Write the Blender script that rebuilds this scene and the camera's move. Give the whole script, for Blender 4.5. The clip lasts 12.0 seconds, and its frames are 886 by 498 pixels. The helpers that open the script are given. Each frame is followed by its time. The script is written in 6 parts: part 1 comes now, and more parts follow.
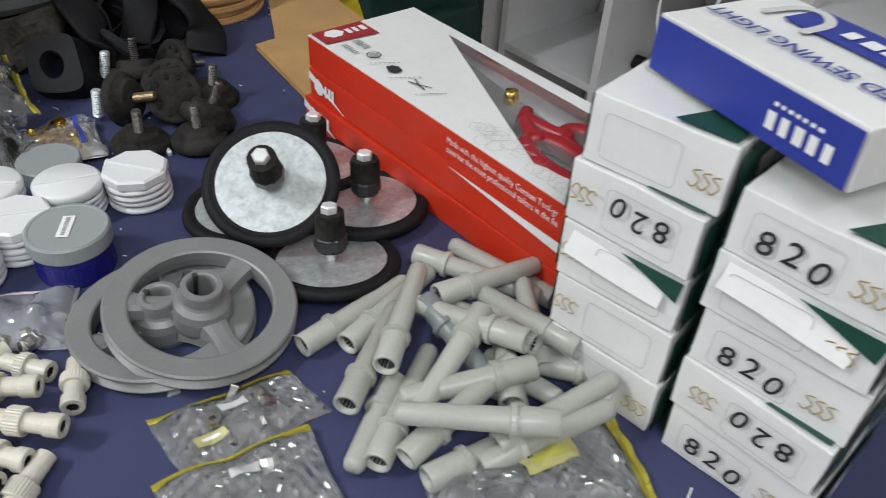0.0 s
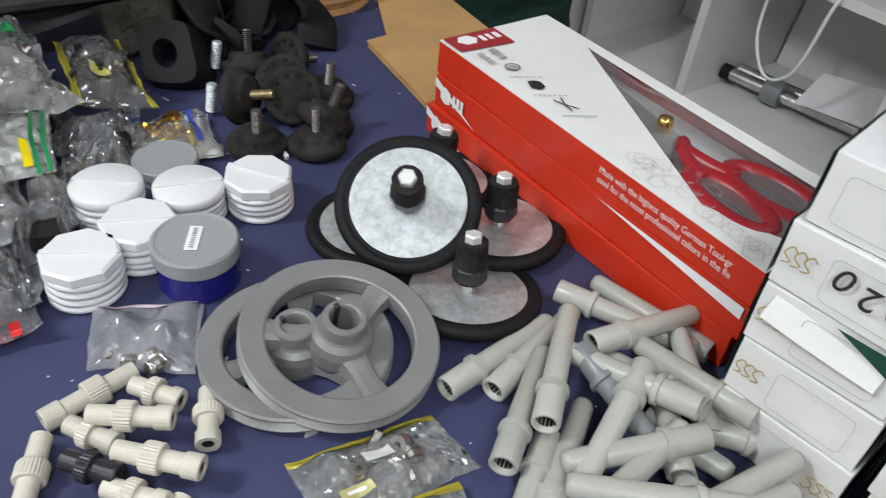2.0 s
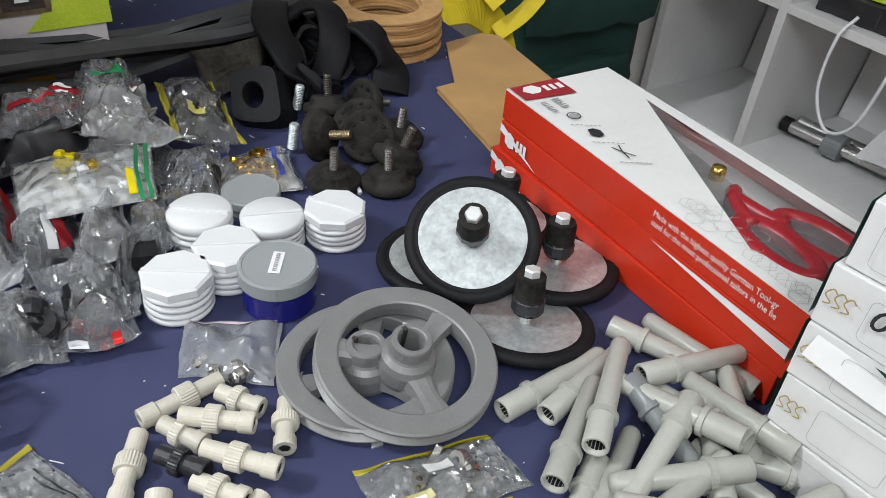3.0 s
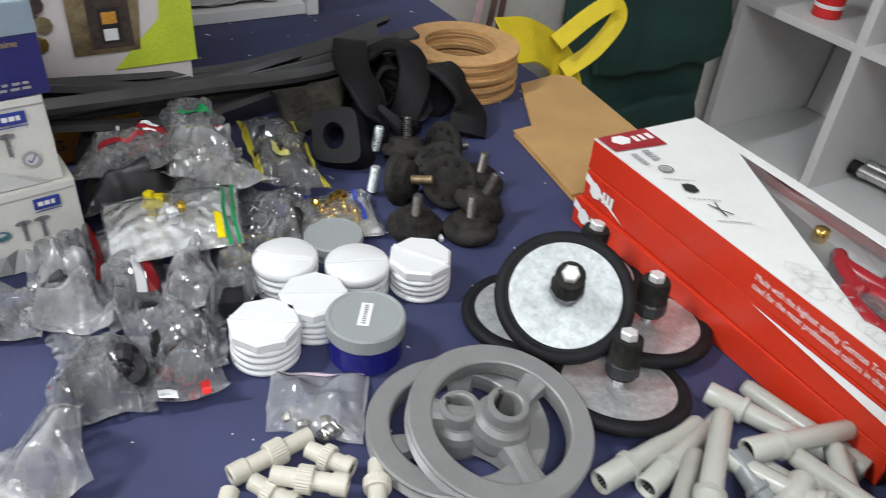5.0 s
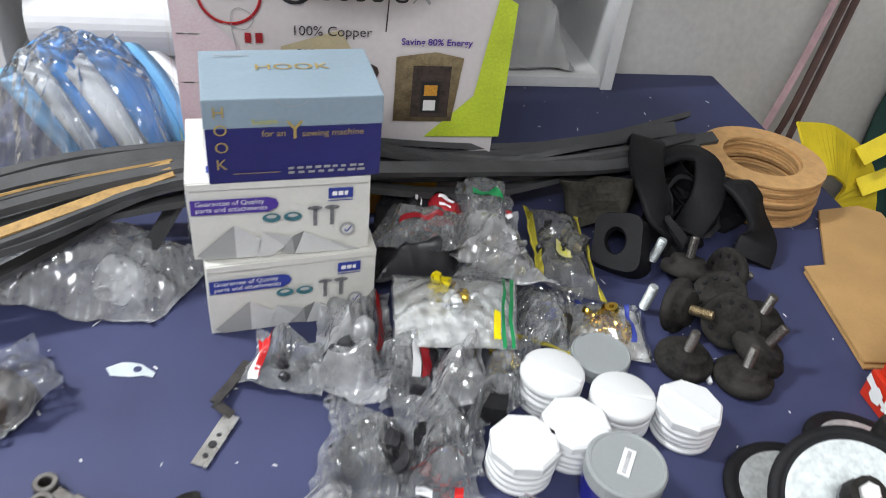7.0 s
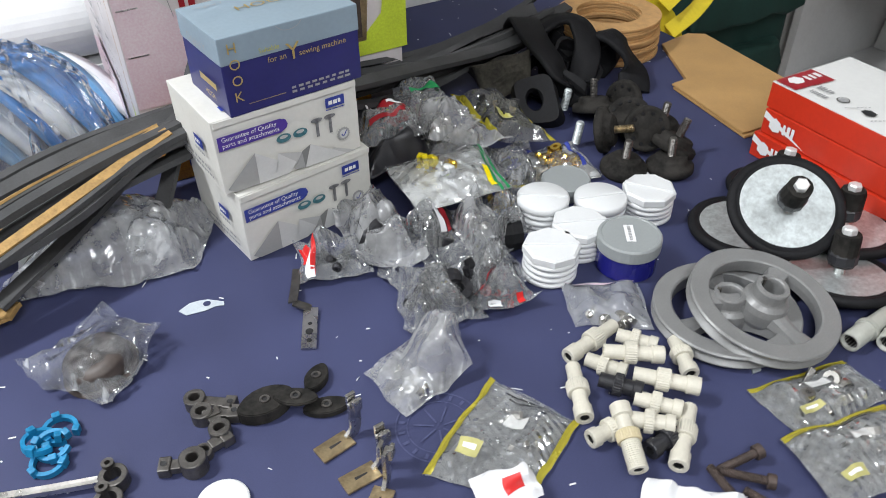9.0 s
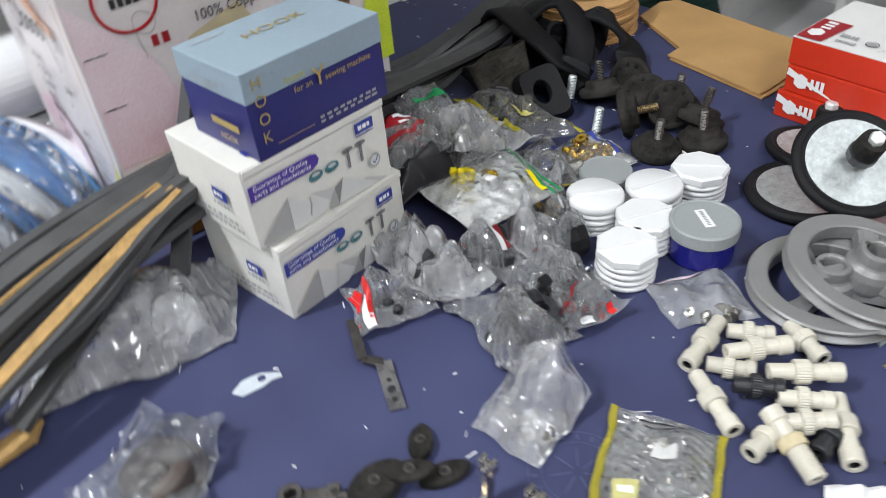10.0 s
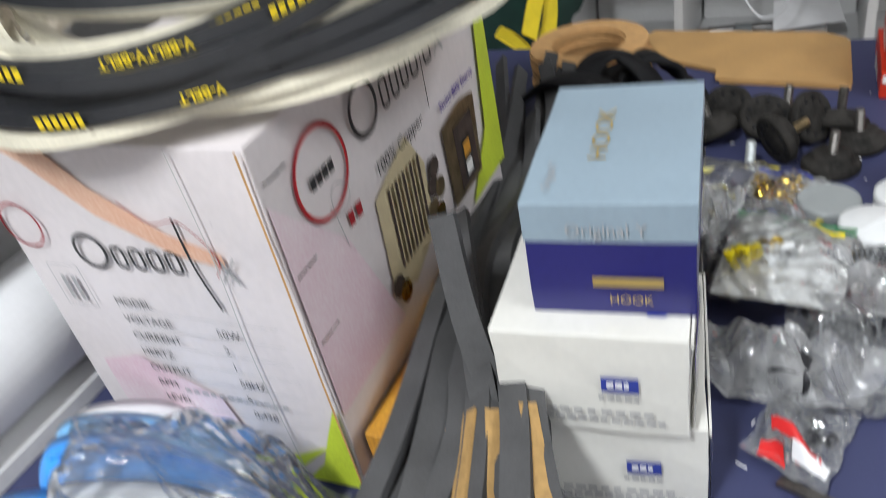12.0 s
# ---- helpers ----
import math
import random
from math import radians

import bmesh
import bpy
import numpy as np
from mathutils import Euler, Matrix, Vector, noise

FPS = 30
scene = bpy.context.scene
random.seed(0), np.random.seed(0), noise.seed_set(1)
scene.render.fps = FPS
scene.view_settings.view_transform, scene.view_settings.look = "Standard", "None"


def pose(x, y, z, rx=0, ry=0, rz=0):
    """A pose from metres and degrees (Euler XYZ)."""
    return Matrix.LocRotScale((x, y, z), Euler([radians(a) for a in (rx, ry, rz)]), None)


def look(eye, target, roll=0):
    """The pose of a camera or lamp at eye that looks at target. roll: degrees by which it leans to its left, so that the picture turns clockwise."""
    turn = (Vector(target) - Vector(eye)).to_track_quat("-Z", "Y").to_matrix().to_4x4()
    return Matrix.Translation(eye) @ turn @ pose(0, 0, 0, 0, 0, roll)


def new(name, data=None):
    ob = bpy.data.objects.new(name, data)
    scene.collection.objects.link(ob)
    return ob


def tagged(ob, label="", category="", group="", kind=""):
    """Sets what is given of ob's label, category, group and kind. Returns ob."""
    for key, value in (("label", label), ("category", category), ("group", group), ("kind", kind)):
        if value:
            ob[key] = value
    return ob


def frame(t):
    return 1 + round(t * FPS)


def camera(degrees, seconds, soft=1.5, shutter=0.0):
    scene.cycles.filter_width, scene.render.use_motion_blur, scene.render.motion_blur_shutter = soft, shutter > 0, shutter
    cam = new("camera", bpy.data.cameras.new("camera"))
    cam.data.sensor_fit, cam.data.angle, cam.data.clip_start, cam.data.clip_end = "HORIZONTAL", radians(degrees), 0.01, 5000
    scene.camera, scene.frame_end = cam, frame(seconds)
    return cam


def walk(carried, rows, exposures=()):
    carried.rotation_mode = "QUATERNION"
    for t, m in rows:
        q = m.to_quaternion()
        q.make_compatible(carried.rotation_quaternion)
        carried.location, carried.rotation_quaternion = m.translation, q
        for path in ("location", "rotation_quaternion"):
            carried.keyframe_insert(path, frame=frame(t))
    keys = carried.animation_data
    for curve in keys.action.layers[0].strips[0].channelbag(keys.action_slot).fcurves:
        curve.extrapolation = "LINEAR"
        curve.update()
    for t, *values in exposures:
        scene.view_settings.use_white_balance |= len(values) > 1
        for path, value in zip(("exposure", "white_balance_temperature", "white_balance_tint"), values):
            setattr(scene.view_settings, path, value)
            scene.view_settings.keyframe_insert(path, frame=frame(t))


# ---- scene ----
cam = camera(59.6, 12.0, soft=0.8, shutter=0.5)
PATH = [
    (0, (0.131, 0.031, 0.401), (-0.26, 1.533, -0.86), 4.1),
    (0.5, (0.082, 0.047, 0.388), (-0.318, 1.531, -0.891), 3.9),
    (1, (0.053, 0.062, 0.382), (-0.355, 1.528, -0.915), 4.6),
    (1.5, (0.051, 0.065, 0.388), (-0.375, 1.519, -0.917), 5.3),
    (2, (0.032, 0.057, 0.395), (-0.416, 1.51, -0.904), 6.5),
    (2.5, (0.02, 0.036, 0.41), (-0.509, 1.516, -0.827), 7.1),
    (2.7, (0.028, 0.028, 0.415), (-0.544, 1.495, -0.818), 6.1),
    (4.3, (0.051, 0.007, 0.418), (-0.611, 1.476, -0.767), 4.8),
    (4.5, (0.036, 0.01, 0.425), (-0.636, 1.472, -0.763), 4.9),
    (5, (-0.012, 0.022, 0.424), (-0.72, 1.469, -0.762), 5.1),
    (5.5, (-0.051, 0.012, 0.437), (-0.886, 1.387, -0.752), 7.8),
    (6, (-0.119, 0.044, 0.456), (-1.151, 1.258, -0.753), 8.8),
    (6.5, (-0.136, 0.056, 0.467), (-1.252, 1.195, -0.74), 7.0),
    (7, (-0.098, 0.022, 0.484), (-1.23, 1.156, -0.713), 6.8),
    (7.5, (-0.069, -0.055, 0.493), (-1.202, 1.07, -0.712), 6.6),
    (7.7, (-0.057, -0.088, 0.499), (-1.172, 1.056, -0.704), 4.7),
    (9.3, (-0.161, -0.21, 0.459), (-0.867, 1.196, -0.775), -0.8),
    (9.5, (-0.181, -0.211, 0.451), (-0.889, 1.189, -0.789), -1.4),
    (10, (-0.281, -0.186, 0.448), (-0.826, 1.288, -0.789), -5.6),
    (10.5, (-0.393, -0.147, 0.466), (-0.777, 1.374, -0.775), -10.9),
    (11, (-0.509, -0.119, 0.487), (-0.75, 1.506, -0.654), -9.2),
    (11.5, (-0.655, -0.07, 0.49), (-0.719, 1.661, -0.509), -12.2),
    (12, (-0.71, -0.05, 0.43), (-0.642, 1.601, -0.697), -12.9),
]
walk(cam, [(t, look(eye, target, roll)) for t, eye, target, roll in PATH], exposures=[(0, -0.50), (2.5, -0.31), (4.4, -0.22), (5, -0.14), (6.5, 0.0), (7.5, -0.04), (9.5, -0.18), (10.5, -0.14), (12, -0.24)])
# world, lamps and exposure
world = bpy.data.worlds.new("room_air")
world.use_nodes = True
world.node_tree.nodes["Background"].inputs[0].default_value = (0.75, 0.8, 0.9, 1)
world.node_tree.nodes["Background"].inputs[1].default_value = 0.02
scene.world = world


def unseen_lamp(x, y, z, yaw, power, long=1.2, wide=0.12, color=(0.93, 0.97, 1.0)):
    data = bpy.data.lights.new("tube_lamp", "AREA")
    data.shape, data.size, data.size_y, data.energy, data.color = "RECTANGLE", long, wide, power, color
    ob = new("tube_lamp", data)
    ob.matrix_world = pose(x, y, z, 0, 0, yaw)


# main lamp, out of view, placed by the direction of the shadows
unseen_lamp(-1.35, -0.50, 1.66, 62, 46, 0.6, 0.10)
# wide soft fill, added to brighten faces towards the viewer
unseen_lamp(0.40, -0.95, 1.66, 62, 34, 1.2, 0.5)
# weak fill, added only to brighten the storage shelves
unseen_lamp(0.75, 0.70, 1.66, 62, 6.5, 1.2, 0.12)

# materials


def mat(name, color, rough=0.5, metal=0.0, vary=0.12, scale=40.0, bump=0.1, fine=400.0, spec=0.5, coat=0.0, second=None, detail=6.0, island=0.0, depth=0.001):
    """A surface with large stains, fine grain and relief."""
    m = bpy.data.materials.new(name)
    m.use_nodes = True
    n, l = m.node_tree.nodes, m.node_tree.links
    bsdf = n["Principled BSDF"]
    co = n.new("ShaderNodeTexCoord")
    big, small = n.new("ShaderNodeTexNoise"), n.new("ShaderNodeTexNoise")
    big.inputs["Scale"].default_value, small.inputs["Scale"].default_value = scale, fine
    big.inputs["Detail"].default_value = detail
    small.inputs["Detail"].default_value = 3
    mix = n.new("ShaderNodeMix")
    mix.data_type = "RGBA"
    a = [max(0, c * (1 - vary)) for c in color]
    b = second or [min(1, c * (1 + vary)) for c in color]
    mix.inputs["A"].default_value, mix.inputs["B"].default_value = (*a, 1), (*b, 1)
    ramp = n.new("ShaderNodeMapRange")
    ramp.inputs["From Min"].default_value, ramp.inputs["From Max"].default_value = 0.35, 0.65
    add = n.new("ShaderNodeMath")
    add.operation = "MULTIPLY_ADD"
    add.inputs[1].default_value, add.inputs[2].default_value = 0.35, 0.0
    sum_ = n.new("ShaderNodeMath")
    sum_.operation = "MULTIPLY_ADD"
    sum_.inputs[1].default_value = 0.7
    l.new(co.outputs["Object"], big.inputs["Vector"])
    l.new(co.outputs["Object"], small.inputs["Vector"])
    l.new(small.outputs["Fac"], add.inputs[0])
    l.new(big.outputs["Fac"], sum_.inputs[0])
    l.new(add.outputs[0], sum_.inputs[2])
    l.new(sum_.outputs[0], ramp.inputs["Value"])
    l.new(ramp.outputs[0], mix.inputs["Factor"])
    last = mix.outputs["Result"]
    if island:
        info, hsv = n.new("ShaderNodeObjectInfo"), n.new("ShaderNodeHueSaturation")
        rng = n.new("ShaderNodeMapRange")
        rng.inputs["To Min"].default_value, rng.inputs["To Max"].default_value = 1 - island, 1 + island
        l.new(info.outputs["Random"], rng.inputs["Value"])
        l.new(rng.outputs[0], hsv.inputs["Value"])
        l.new(last, hsv.inputs["Color"])
        last = hsv.outputs["Color"]
    l.new(last, bsdf.inputs["Base Color"])
    rr = n.new("ShaderNodeMapRange")
    rr.inputs["To Min"].default_value, rr.inputs["To Max"].default_value = max(0.02, rough - 0.12), min(1, rough + 0.12)
    l.new(big.outputs["Fac"], rr.inputs["Value"])
    l.new(rr.outputs[0], bsdf.inputs["Roughness"])
    bsdf.inputs["Metallic"].default_value = metal
    bsdf.inputs["Specular IOR Level"].default_value = spec
    bsdf.inputs["Coat Weight"].default_value = coat
    bsdf.inputs["Coat Roughness"].default_value = 0.12
    if bump:
        bp = n.new("ShaderNodeBump")
        bp.inputs["Strength"].default_value, bp.inputs["Distance"].default_value = bump, depth
        l.new(sum_.outputs[0], bp.inputs["Height"])
        l.new(bp.outputs[0], bsdf.inputs["Normal"])
    return m


def film(name, tint=(0.9, 0.92, 0.95), haze=0.03, rough=0.08, ior=1.5, scale=70.0, bump=0.3, dim=0.97, crease=0.4):
    """Crumpled clear plastic: see-through, a trace of haze, whitened creases and sharp glints."""
    m = bpy.data.materials.new(name)
    m.use_nodes = True
    n, l = m.node_tree.nodes, m.node_tree.links
    n.remove(n["Principled BSDF"])
    out = n["Material Output"]
    co, no = n.new("ShaderNodeTexCoord"), n.new("ShaderNodeTexNoise")
    no.inputs["Scale"].default_value, no.inputs["Detail"].default_value = scale * 0.7, 4
    line = n.new("ShaderNodeMapRange")
    line.inputs["From Min"].default_value, line.inputs["From Max"].default_value = 1.35, 1.85
    some = n.new("ShaderNodeMapRange")
    some.inputs["From Min"].default_value, some.inputs["From Max"].default_value = 0.48, 0.68
    some.inputs["To Max"].default_value = crease
    white = n.new("ShaderNodeMath")
    white.operation = "MULTIPLY"
    rg = n.new("ShaderNodeMapRange")
    rg.inputs["From Min"].default_value, rg.inputs["From Max"].default_value = 0.3, 0.7
    rg.inputs["To Min"].default_value, rg.inputs["To Max"].default_value = 0.65 * haze, 1.35 * haze
    cloud = n.new("ShaderNodeMath")
    cloud.operation = "ADD"
    cloud.use_clamp = True
    high = n.new("ShaderNodeMath")
    high.operation = "ADD"
    bands = []
    for turn, k in ((0.5, 0.30), (1.9, 0.42)):
        spin, band = n.new("ShaderNodeMapping"), n.new("ShaderNodeTexWave")
        spin.inputs["Rotation"].default_value = (0.3, 0.2, turn)
        band.wave_profile = "TRI"
        band.inputs["Scale"].default_value, band.inputs["Distortion"].default_value = scale * k, 5.0
        band.inputs["Detail"].default_value, band.inputs["Detail Scale"].default_value = 1.5, 0.6
        l.new(co.outputs["Object"], spin.inputs["Vector"])
        l.new(spin.outputs[0], band.inputs["Vector"])
        bands.append(band)
    bp = n.new("ShaderNodeBump")
    bp.inputs["Strength"].default_value, bp.inputs["Distance"].default_value = bump, 0.5 / scale
    tr, gl, di, tl = (n.new(k) for k in ("ShaderNodeBsdfTransparent", "ShaderNodeBsdfGlossy", "ShaderNodeBsdfDiffuse", "ShaderNodeBsdfTranslucent"))
    tr.inputs[0].default_value = (*[dim * (0.6 + 0.4 * c) for c in tint], 1)
    di.inputs[0].default_value = tl.inputs[0].default_value = (*tint, 1)
    gl.inputs[0].default_value, gl.inputs["Roughness"].default_value = (1, 1, 1, 1), rough
    soft, body, shine = n.new("ShaderNodeMixShader"), n.new("ShaderNodeMixShader"), n.new("ShaderNodeMixShader")
    soft.inputs[0].default_value = 0.25
    fr = n.new("ShaderNodeFresnel")
    fr.inputs["IOR"].default_value = ior
    l.new(co.outputs["Object"], no.inputs["Vector"])
    l.new(high.outputs[0], line.inputs["Value"])
    l.new(no.outputs["Fac"], some.inputs["Value"])
    l.new(line.outputs[0], white.inputs[0])
    l.new(some.outputs[0], white.inputs[1])
    l.new(no.outputs["Fac"], rg.inputs["Value"])
    l.new(rg.outputs[0], cloud.inputs[0])
    l.new(white.outputs[0], cloud.inputs[1])
    for k, band in enumerate(bands):
        l.new(band.outputs["Fac"], high.inputs[k])
    l.new(high.outputs[0], bp.inputs["Height"])
    for s in (gl, fr):
        l.new(bp.outputs[0], s.inputs["Normal"])
    l.new(di.outputs[0], soft.inputs[1])
    l.new(tl.outputs[0], soft.inputs[2])
    l.new(cloud.outputs[0], body.inputs[0])
    l.new(tr.outputs[0], body.inputs[1])
    l.new(soft.outputs[0], body.inputs[2])
    l.new(fr.outputs[0], shine.inputs[0])
    l.new(body.outputs[0], shine.inputs[1])
    l.new(gl.outputs[0], shine.inputs[2])
    l.new(shine.outputs[0], out.inputs[0])
    return m


M_CLOTH = mat("navy_table_vinyl", (0.044, 0.050, 0.118), 0.6, vary=0.14, scale=9, bump=0.12, fine=900, spec=0.35)
M_WALL = mat("old_white_paint", (0.66, 0.65, 0.63), 0.7, vary=0.12, scale=3, bump=0.15, fine=90)
M_SHELF = mat("white_board", (0.72, 0.72, 0.72), 0.5, vary=0.06, scale=6, bump=0.08, fine=120)
M_FLOOR = mat("brown_floor_tile", (0.20, 0.12, 0.09), 0.4, vary=0.3, scale=5)
M_CEIL = mat("ceiling_paint", (0.8, 0.8, 0.78), 0.8, vary=0.04, scale=2)
M_WHITECARD = mat("white_carton", (0.69, 0.68, 0.64), 0.5, vary=0.05, scale=18, bump=0.15, fine=200)
M_PINKCARD = mat("gloss_pale_pink_carton", (0.71, 0.66, 0.67), 0.32, vary=0.06, scale=10, bump=0.12, fine=160)
M_WHITECARD2 = mat("gloss_white_carton", (0.77, 0.77, 0.76), 0.32, vary=0.04, scale=14, bump=0.1, fine=160)
M_RED = mat("red_carton", (0.60, 0.035, 0.012), 0.38, vary=0.08, scale=16, bump=0.1, fine=200)
M_DKRED = mat("dark_red_print", (0.33, 0.012, 0.02), 0.4, vary=0.06)
M_BLUECARD = mat("navy_carton", (0.018, 0.018, 0.13), 0.35, vary=0.12, scale=16, bump=0.08, fine=240)
M_LTBLUE = mat("pale_blue_carton", (0.255, 0.33, 0.395), 0.4, vary=0.06, scale=14, bump=0.08, fine=240)
M_LEDBLUE = mat("royal_blue_carton", (0.025, 0.045, 0.32), 0.4, vary=0.1, scale=20)
M_GREEN = mat("dark_green_print", (0.012, 0.065, 0.045), 0.4, vary=0.15)
M_GOLD = mat("gold_print", (0.62, 0.46, 0.16), 0.35, metal=0.6, vary=0.1)
# black for print, and for the shade painted into holes and slots
M_INK_AND_SHADE = mat("black_ink_and_hole_shade", (0.02, 0.02, 0.022), 0.5, vary=0.1, bump=0)
M_GREYINK = mat("grey_ink", (0.35, 0.35, 0.36), 0.5, vary=0.05, bump=0)
M_LINE = mat("thin_grey_line", (0.45, 0.45, 0.44), 0.5, vary=0.05, bump=0)
M_WHITEINK = mat("white_print", (0.85, 0.85, 0.85), 0.45, vary=0.02, bump=0)
M_PURPLE = mat("violet_print", (0.075, 0.035, 0.30), 0.4, vary=0.05, bump=0)
M_BLUEINK = mat("blue_print", (0.03, 0.05, 0.30), 0.4, vary=0.05, bump=0)
M_FACETS = [mat("facet_grey", (g, g, g * 0.99), 0.4, vary=0.05, bump=0) for g in (0.22, 0.36, 0.5, 0.62)]
M_TEAL = mat("teal_print", (0.05, 0.16, 0.19), 0.4, vary=0.3, scale=300, bump=0)
M_STEELINK = mat("steel_print", (0.16, 0.16, 0.17), 0.4, vary=0.4, scale=250, bump=0)
M_PULLEY = mat("cast_aluminium_grey", (0.235, 0.235, 0.235), 0.42, metal=0.2, vary=0.1, scale=22, bump=0.12, fine=500)
M_RUBBER = mat("black_rubber", (0.010, 0.010, 0.0115), 0.62, spec=0.2, vary=0.35, scale=45, bump=0.25, fine=300)
M_RUBBER2 = mat("dusty_rubber", (0.011, 0.0105, 0.010), 0.8, spec=0.18, vary=0.45, scale=40, bump=0.35, fine=260, second=(0.038, 0.035, 0.032))
M_ZINC = mat("galvanised_plate", (0.58, 0.62, 0.63), 0.50, metal=0.7, vary=0.22, scale=120, bump=0.12, fine=350)
M_STEEL = mat("bare_steel", (0.55, 0.54, 0.52), 0.28, metal=1.0, vary=0.2, scale=60, bump=0.1)
M_DKSTEEL = mat("dark_cast_steel", (0.13, 0.122, 0.115), 0.42, metal=0.8, vary=0.3, scale=80, bump=0.25)
M_RUST = mat("rusty_screw_steel", (0.075, 0.055, 0.048), 0.6, metal=0.4, vary=0.4, scale=120, bump=0.3)
M_BRASS = mat("brass", (0.75, 0.50, 0.14), 0.25, metal=1.0, vary=0.15, scale=80)
M_BRONZE = mat("worn_bronze_plate", (0.42, 0.33, 0.20), 0.35, metal=0.9, vary=0.3, scale=90, bump=0.1)
M_GREYPIPE = mat("grey_plastic", (0.42, 0.425, 0.385), 0.34, vary=0.07, scale=26, bump=0.06, island=0.1)
M_DKPIPE = mat("dark_grey_plastic", (0.20, 0.215, 0.22), 0.35, vary=0.08, scale=26, bump=0.06)
M_IVORY = mat("ivory_plastic", (0.58, 0.55, 0.47), 0.4, vary=0.08, scale=40, bump=0.06, island=0.12)
M_TAN = mat("tan_plastic", (0.55, 0.47, 0.30), 0.45, vary=0.1, scale=40)
M_BLACKPL = mat("black_plastic", (0.02, 0.02, 0.024), 0.4, vary=0.2)
M_CAPWHITE = mat("white_moulded_plastic", (0.74, 0.75, 0.76), 0.42, vary=0.02, scale=12, bump=0.03)
M_LIDGREY = mat("grey_lid_plastic", (0.30, 0.32, 0.325), 0.4, vary=0.05, scale=14, bump=0.05)
M_JARBLUE = mat("deep_blue_plastic", (0.012, 0.013, 0.17), 0.25, vary=0.1, scale=12, bump=0.02)
M_FIBRE = mat("tan_fibreboard", (0.50, 0.29, 0.12), 0.75, vary=0.14, scale=90, bump=0.35, fine=700, island=0.12)
M_CARDTAN = mat("tan_hardboard", (0.47, 0.28, 0.11), 0.6, vary=0.1, scale=20, bump=0.2, fine=500)
M_FOAM = mat("dark_foam_rubber", (0.066, 0.066, 0.068), 0.75, spec=0.3, vary=0.2, scale=30, bump=0.3, fine=600)
M_CORK = mat("cork_strip", (0.36, 0.22, 0.08), 0.8, vary=0.25, scale=120, bump=0.4, fine=500)
M_YELLOW = mat("yellow_webbing", (0.75, 0.58, 0.02), 0.65, vary=0.1, scale=30, bump=0.2)
M_BAGGREEN = mat("dark_green_fabric", (0.009, 0.042, 0.034), 0.8, vary=0.3, scale=14, bump=0.4, fine=500)
M_PIPESTEEL = mat("chromed_pipe", (0.5, 0.5, 0.5), 0.25, metal=0.9, vary=0.2, scale=20)
M_REDPL = mat("red_handle_plastic", (0.30, 0.010, 0.018), 0.35, vary=0.08)
M_SHEAR = mat("shear_blade", (0.36, 0.35, 0.33), 0.45, metal=0.2, vary=0.2)
M_BELTWHITE = mat("cream_belt_rubber", (0.66, 0.62, 0.50), 0.55, vary=0.14, scale=30, bump=0.15, island=0.1)
M_BELTBLACK = mat("black_belt_rubber", (0.017, 0.018, 0.021), 0.45, vary=0.2, scale=30, bump=0.12)
M_YELINK = mat("yellow_print", (0.78, 0.58, 0.02), 0.5, vary=0.05, bump=0)
M_ORANGE = mat("orange_print", (0.42, 0.13, 0.03), 0.45, vary=0.15, scale=14, second=(0.8, 0.42, 0.05))
M_LIME = mat("lime_print", (0.55, 0.68, 0.05), 0.45, vary=0.2, scale=12)
M_PINK = mat("pink_print", (0.78, 0.52, 0.62), 0.45, vary=0.12, scale=10, second=(0.8, 0.70, 0.74))
M_PEACH = mat("peach_print", (0.80, 0.40, 0.26), 0.45, vary=0.2, scale=9, second=(0.82, 0.60, 0.46))
M_OLIVE = mat("olive_foil_edge", (0.44, 0.38, 0.045), 0.25, metal=0.35, vary=0.15, scale=40, bump=0.2)
M_LABELYEL = mat("olive_label", (0.50, 0.48, 0.08), 0.4, vary=0.06)
M_REDINK = mat("red_print", (0.65, 0.02, 0.02), 0.4, vary=0.08, bump=0)
M_GREENINK = mat("green_print", (0.01, 0.28, 0.09), 0.4, vary=0.08, bump=0)
M_PAPER = mat("white_paper", (0.82, 0.82, 0.84), 0.7, vary=0.03, bump=0.1)
M_SKYPLAS = mat("sky_blue_plastic", (0.05, 0.30, 0.80), 0.35, vary=0.2, scale=14)
M_LTSKY = mat("light_blue_plastic", (0.20, 0.50, 0.85), 0.35, vary=0.15, scale=14)
M_WHITEPL = mat("white_plastic", (0.8, 0.82, 0.85), 0.35, vary=0.04)
M_CYANFOAM = mat("bright_blue_plastic", (0.01, 0.20, 0.40), 0.4, vary=0.2, scale=50)
M_DARKBITS = mat("dark_small_parts", (0.030, 0.030, 0.034), 0.32, metal=0.4, vary=0.5, scale=120, bump=0.3)
M_GOLDBITS = mat("gold_small_parts", (0.85, 0.58, 0.10), 0.2, metal=1.0, vary=0.2, scale=120, bump=0.2)
M_YELPL = mat("yellow_plastic", (0.85, 0.68, 0.0), 0.35, vary=0.05)
M_BROWNSTRAP = mat("brown_strap", (0.075, 0.04, 0.035), 0.6, vary=0.3)
M_PINKCLOTH = mat("faded_pink_cloth", (0.42, 0.28, 0.30), 0.8, vary=0.2)
F_CLEAR = film("clear_film", haze=0.20, rough=0.09, ior=1.9, scale=110, bump=0.9, dim=0.99)
F_THIN = film("thin_clear_film", haze=0.19, rough=0.09, ior=1.75, scale=60, bump=0.7, dim=0.99)
F_MILK = film("milky_film", (0.92, 0.93, 0.95), haze=0.31, rough=0.11, ior=1.7, scale=85, bump=0.45, dim=0.99)
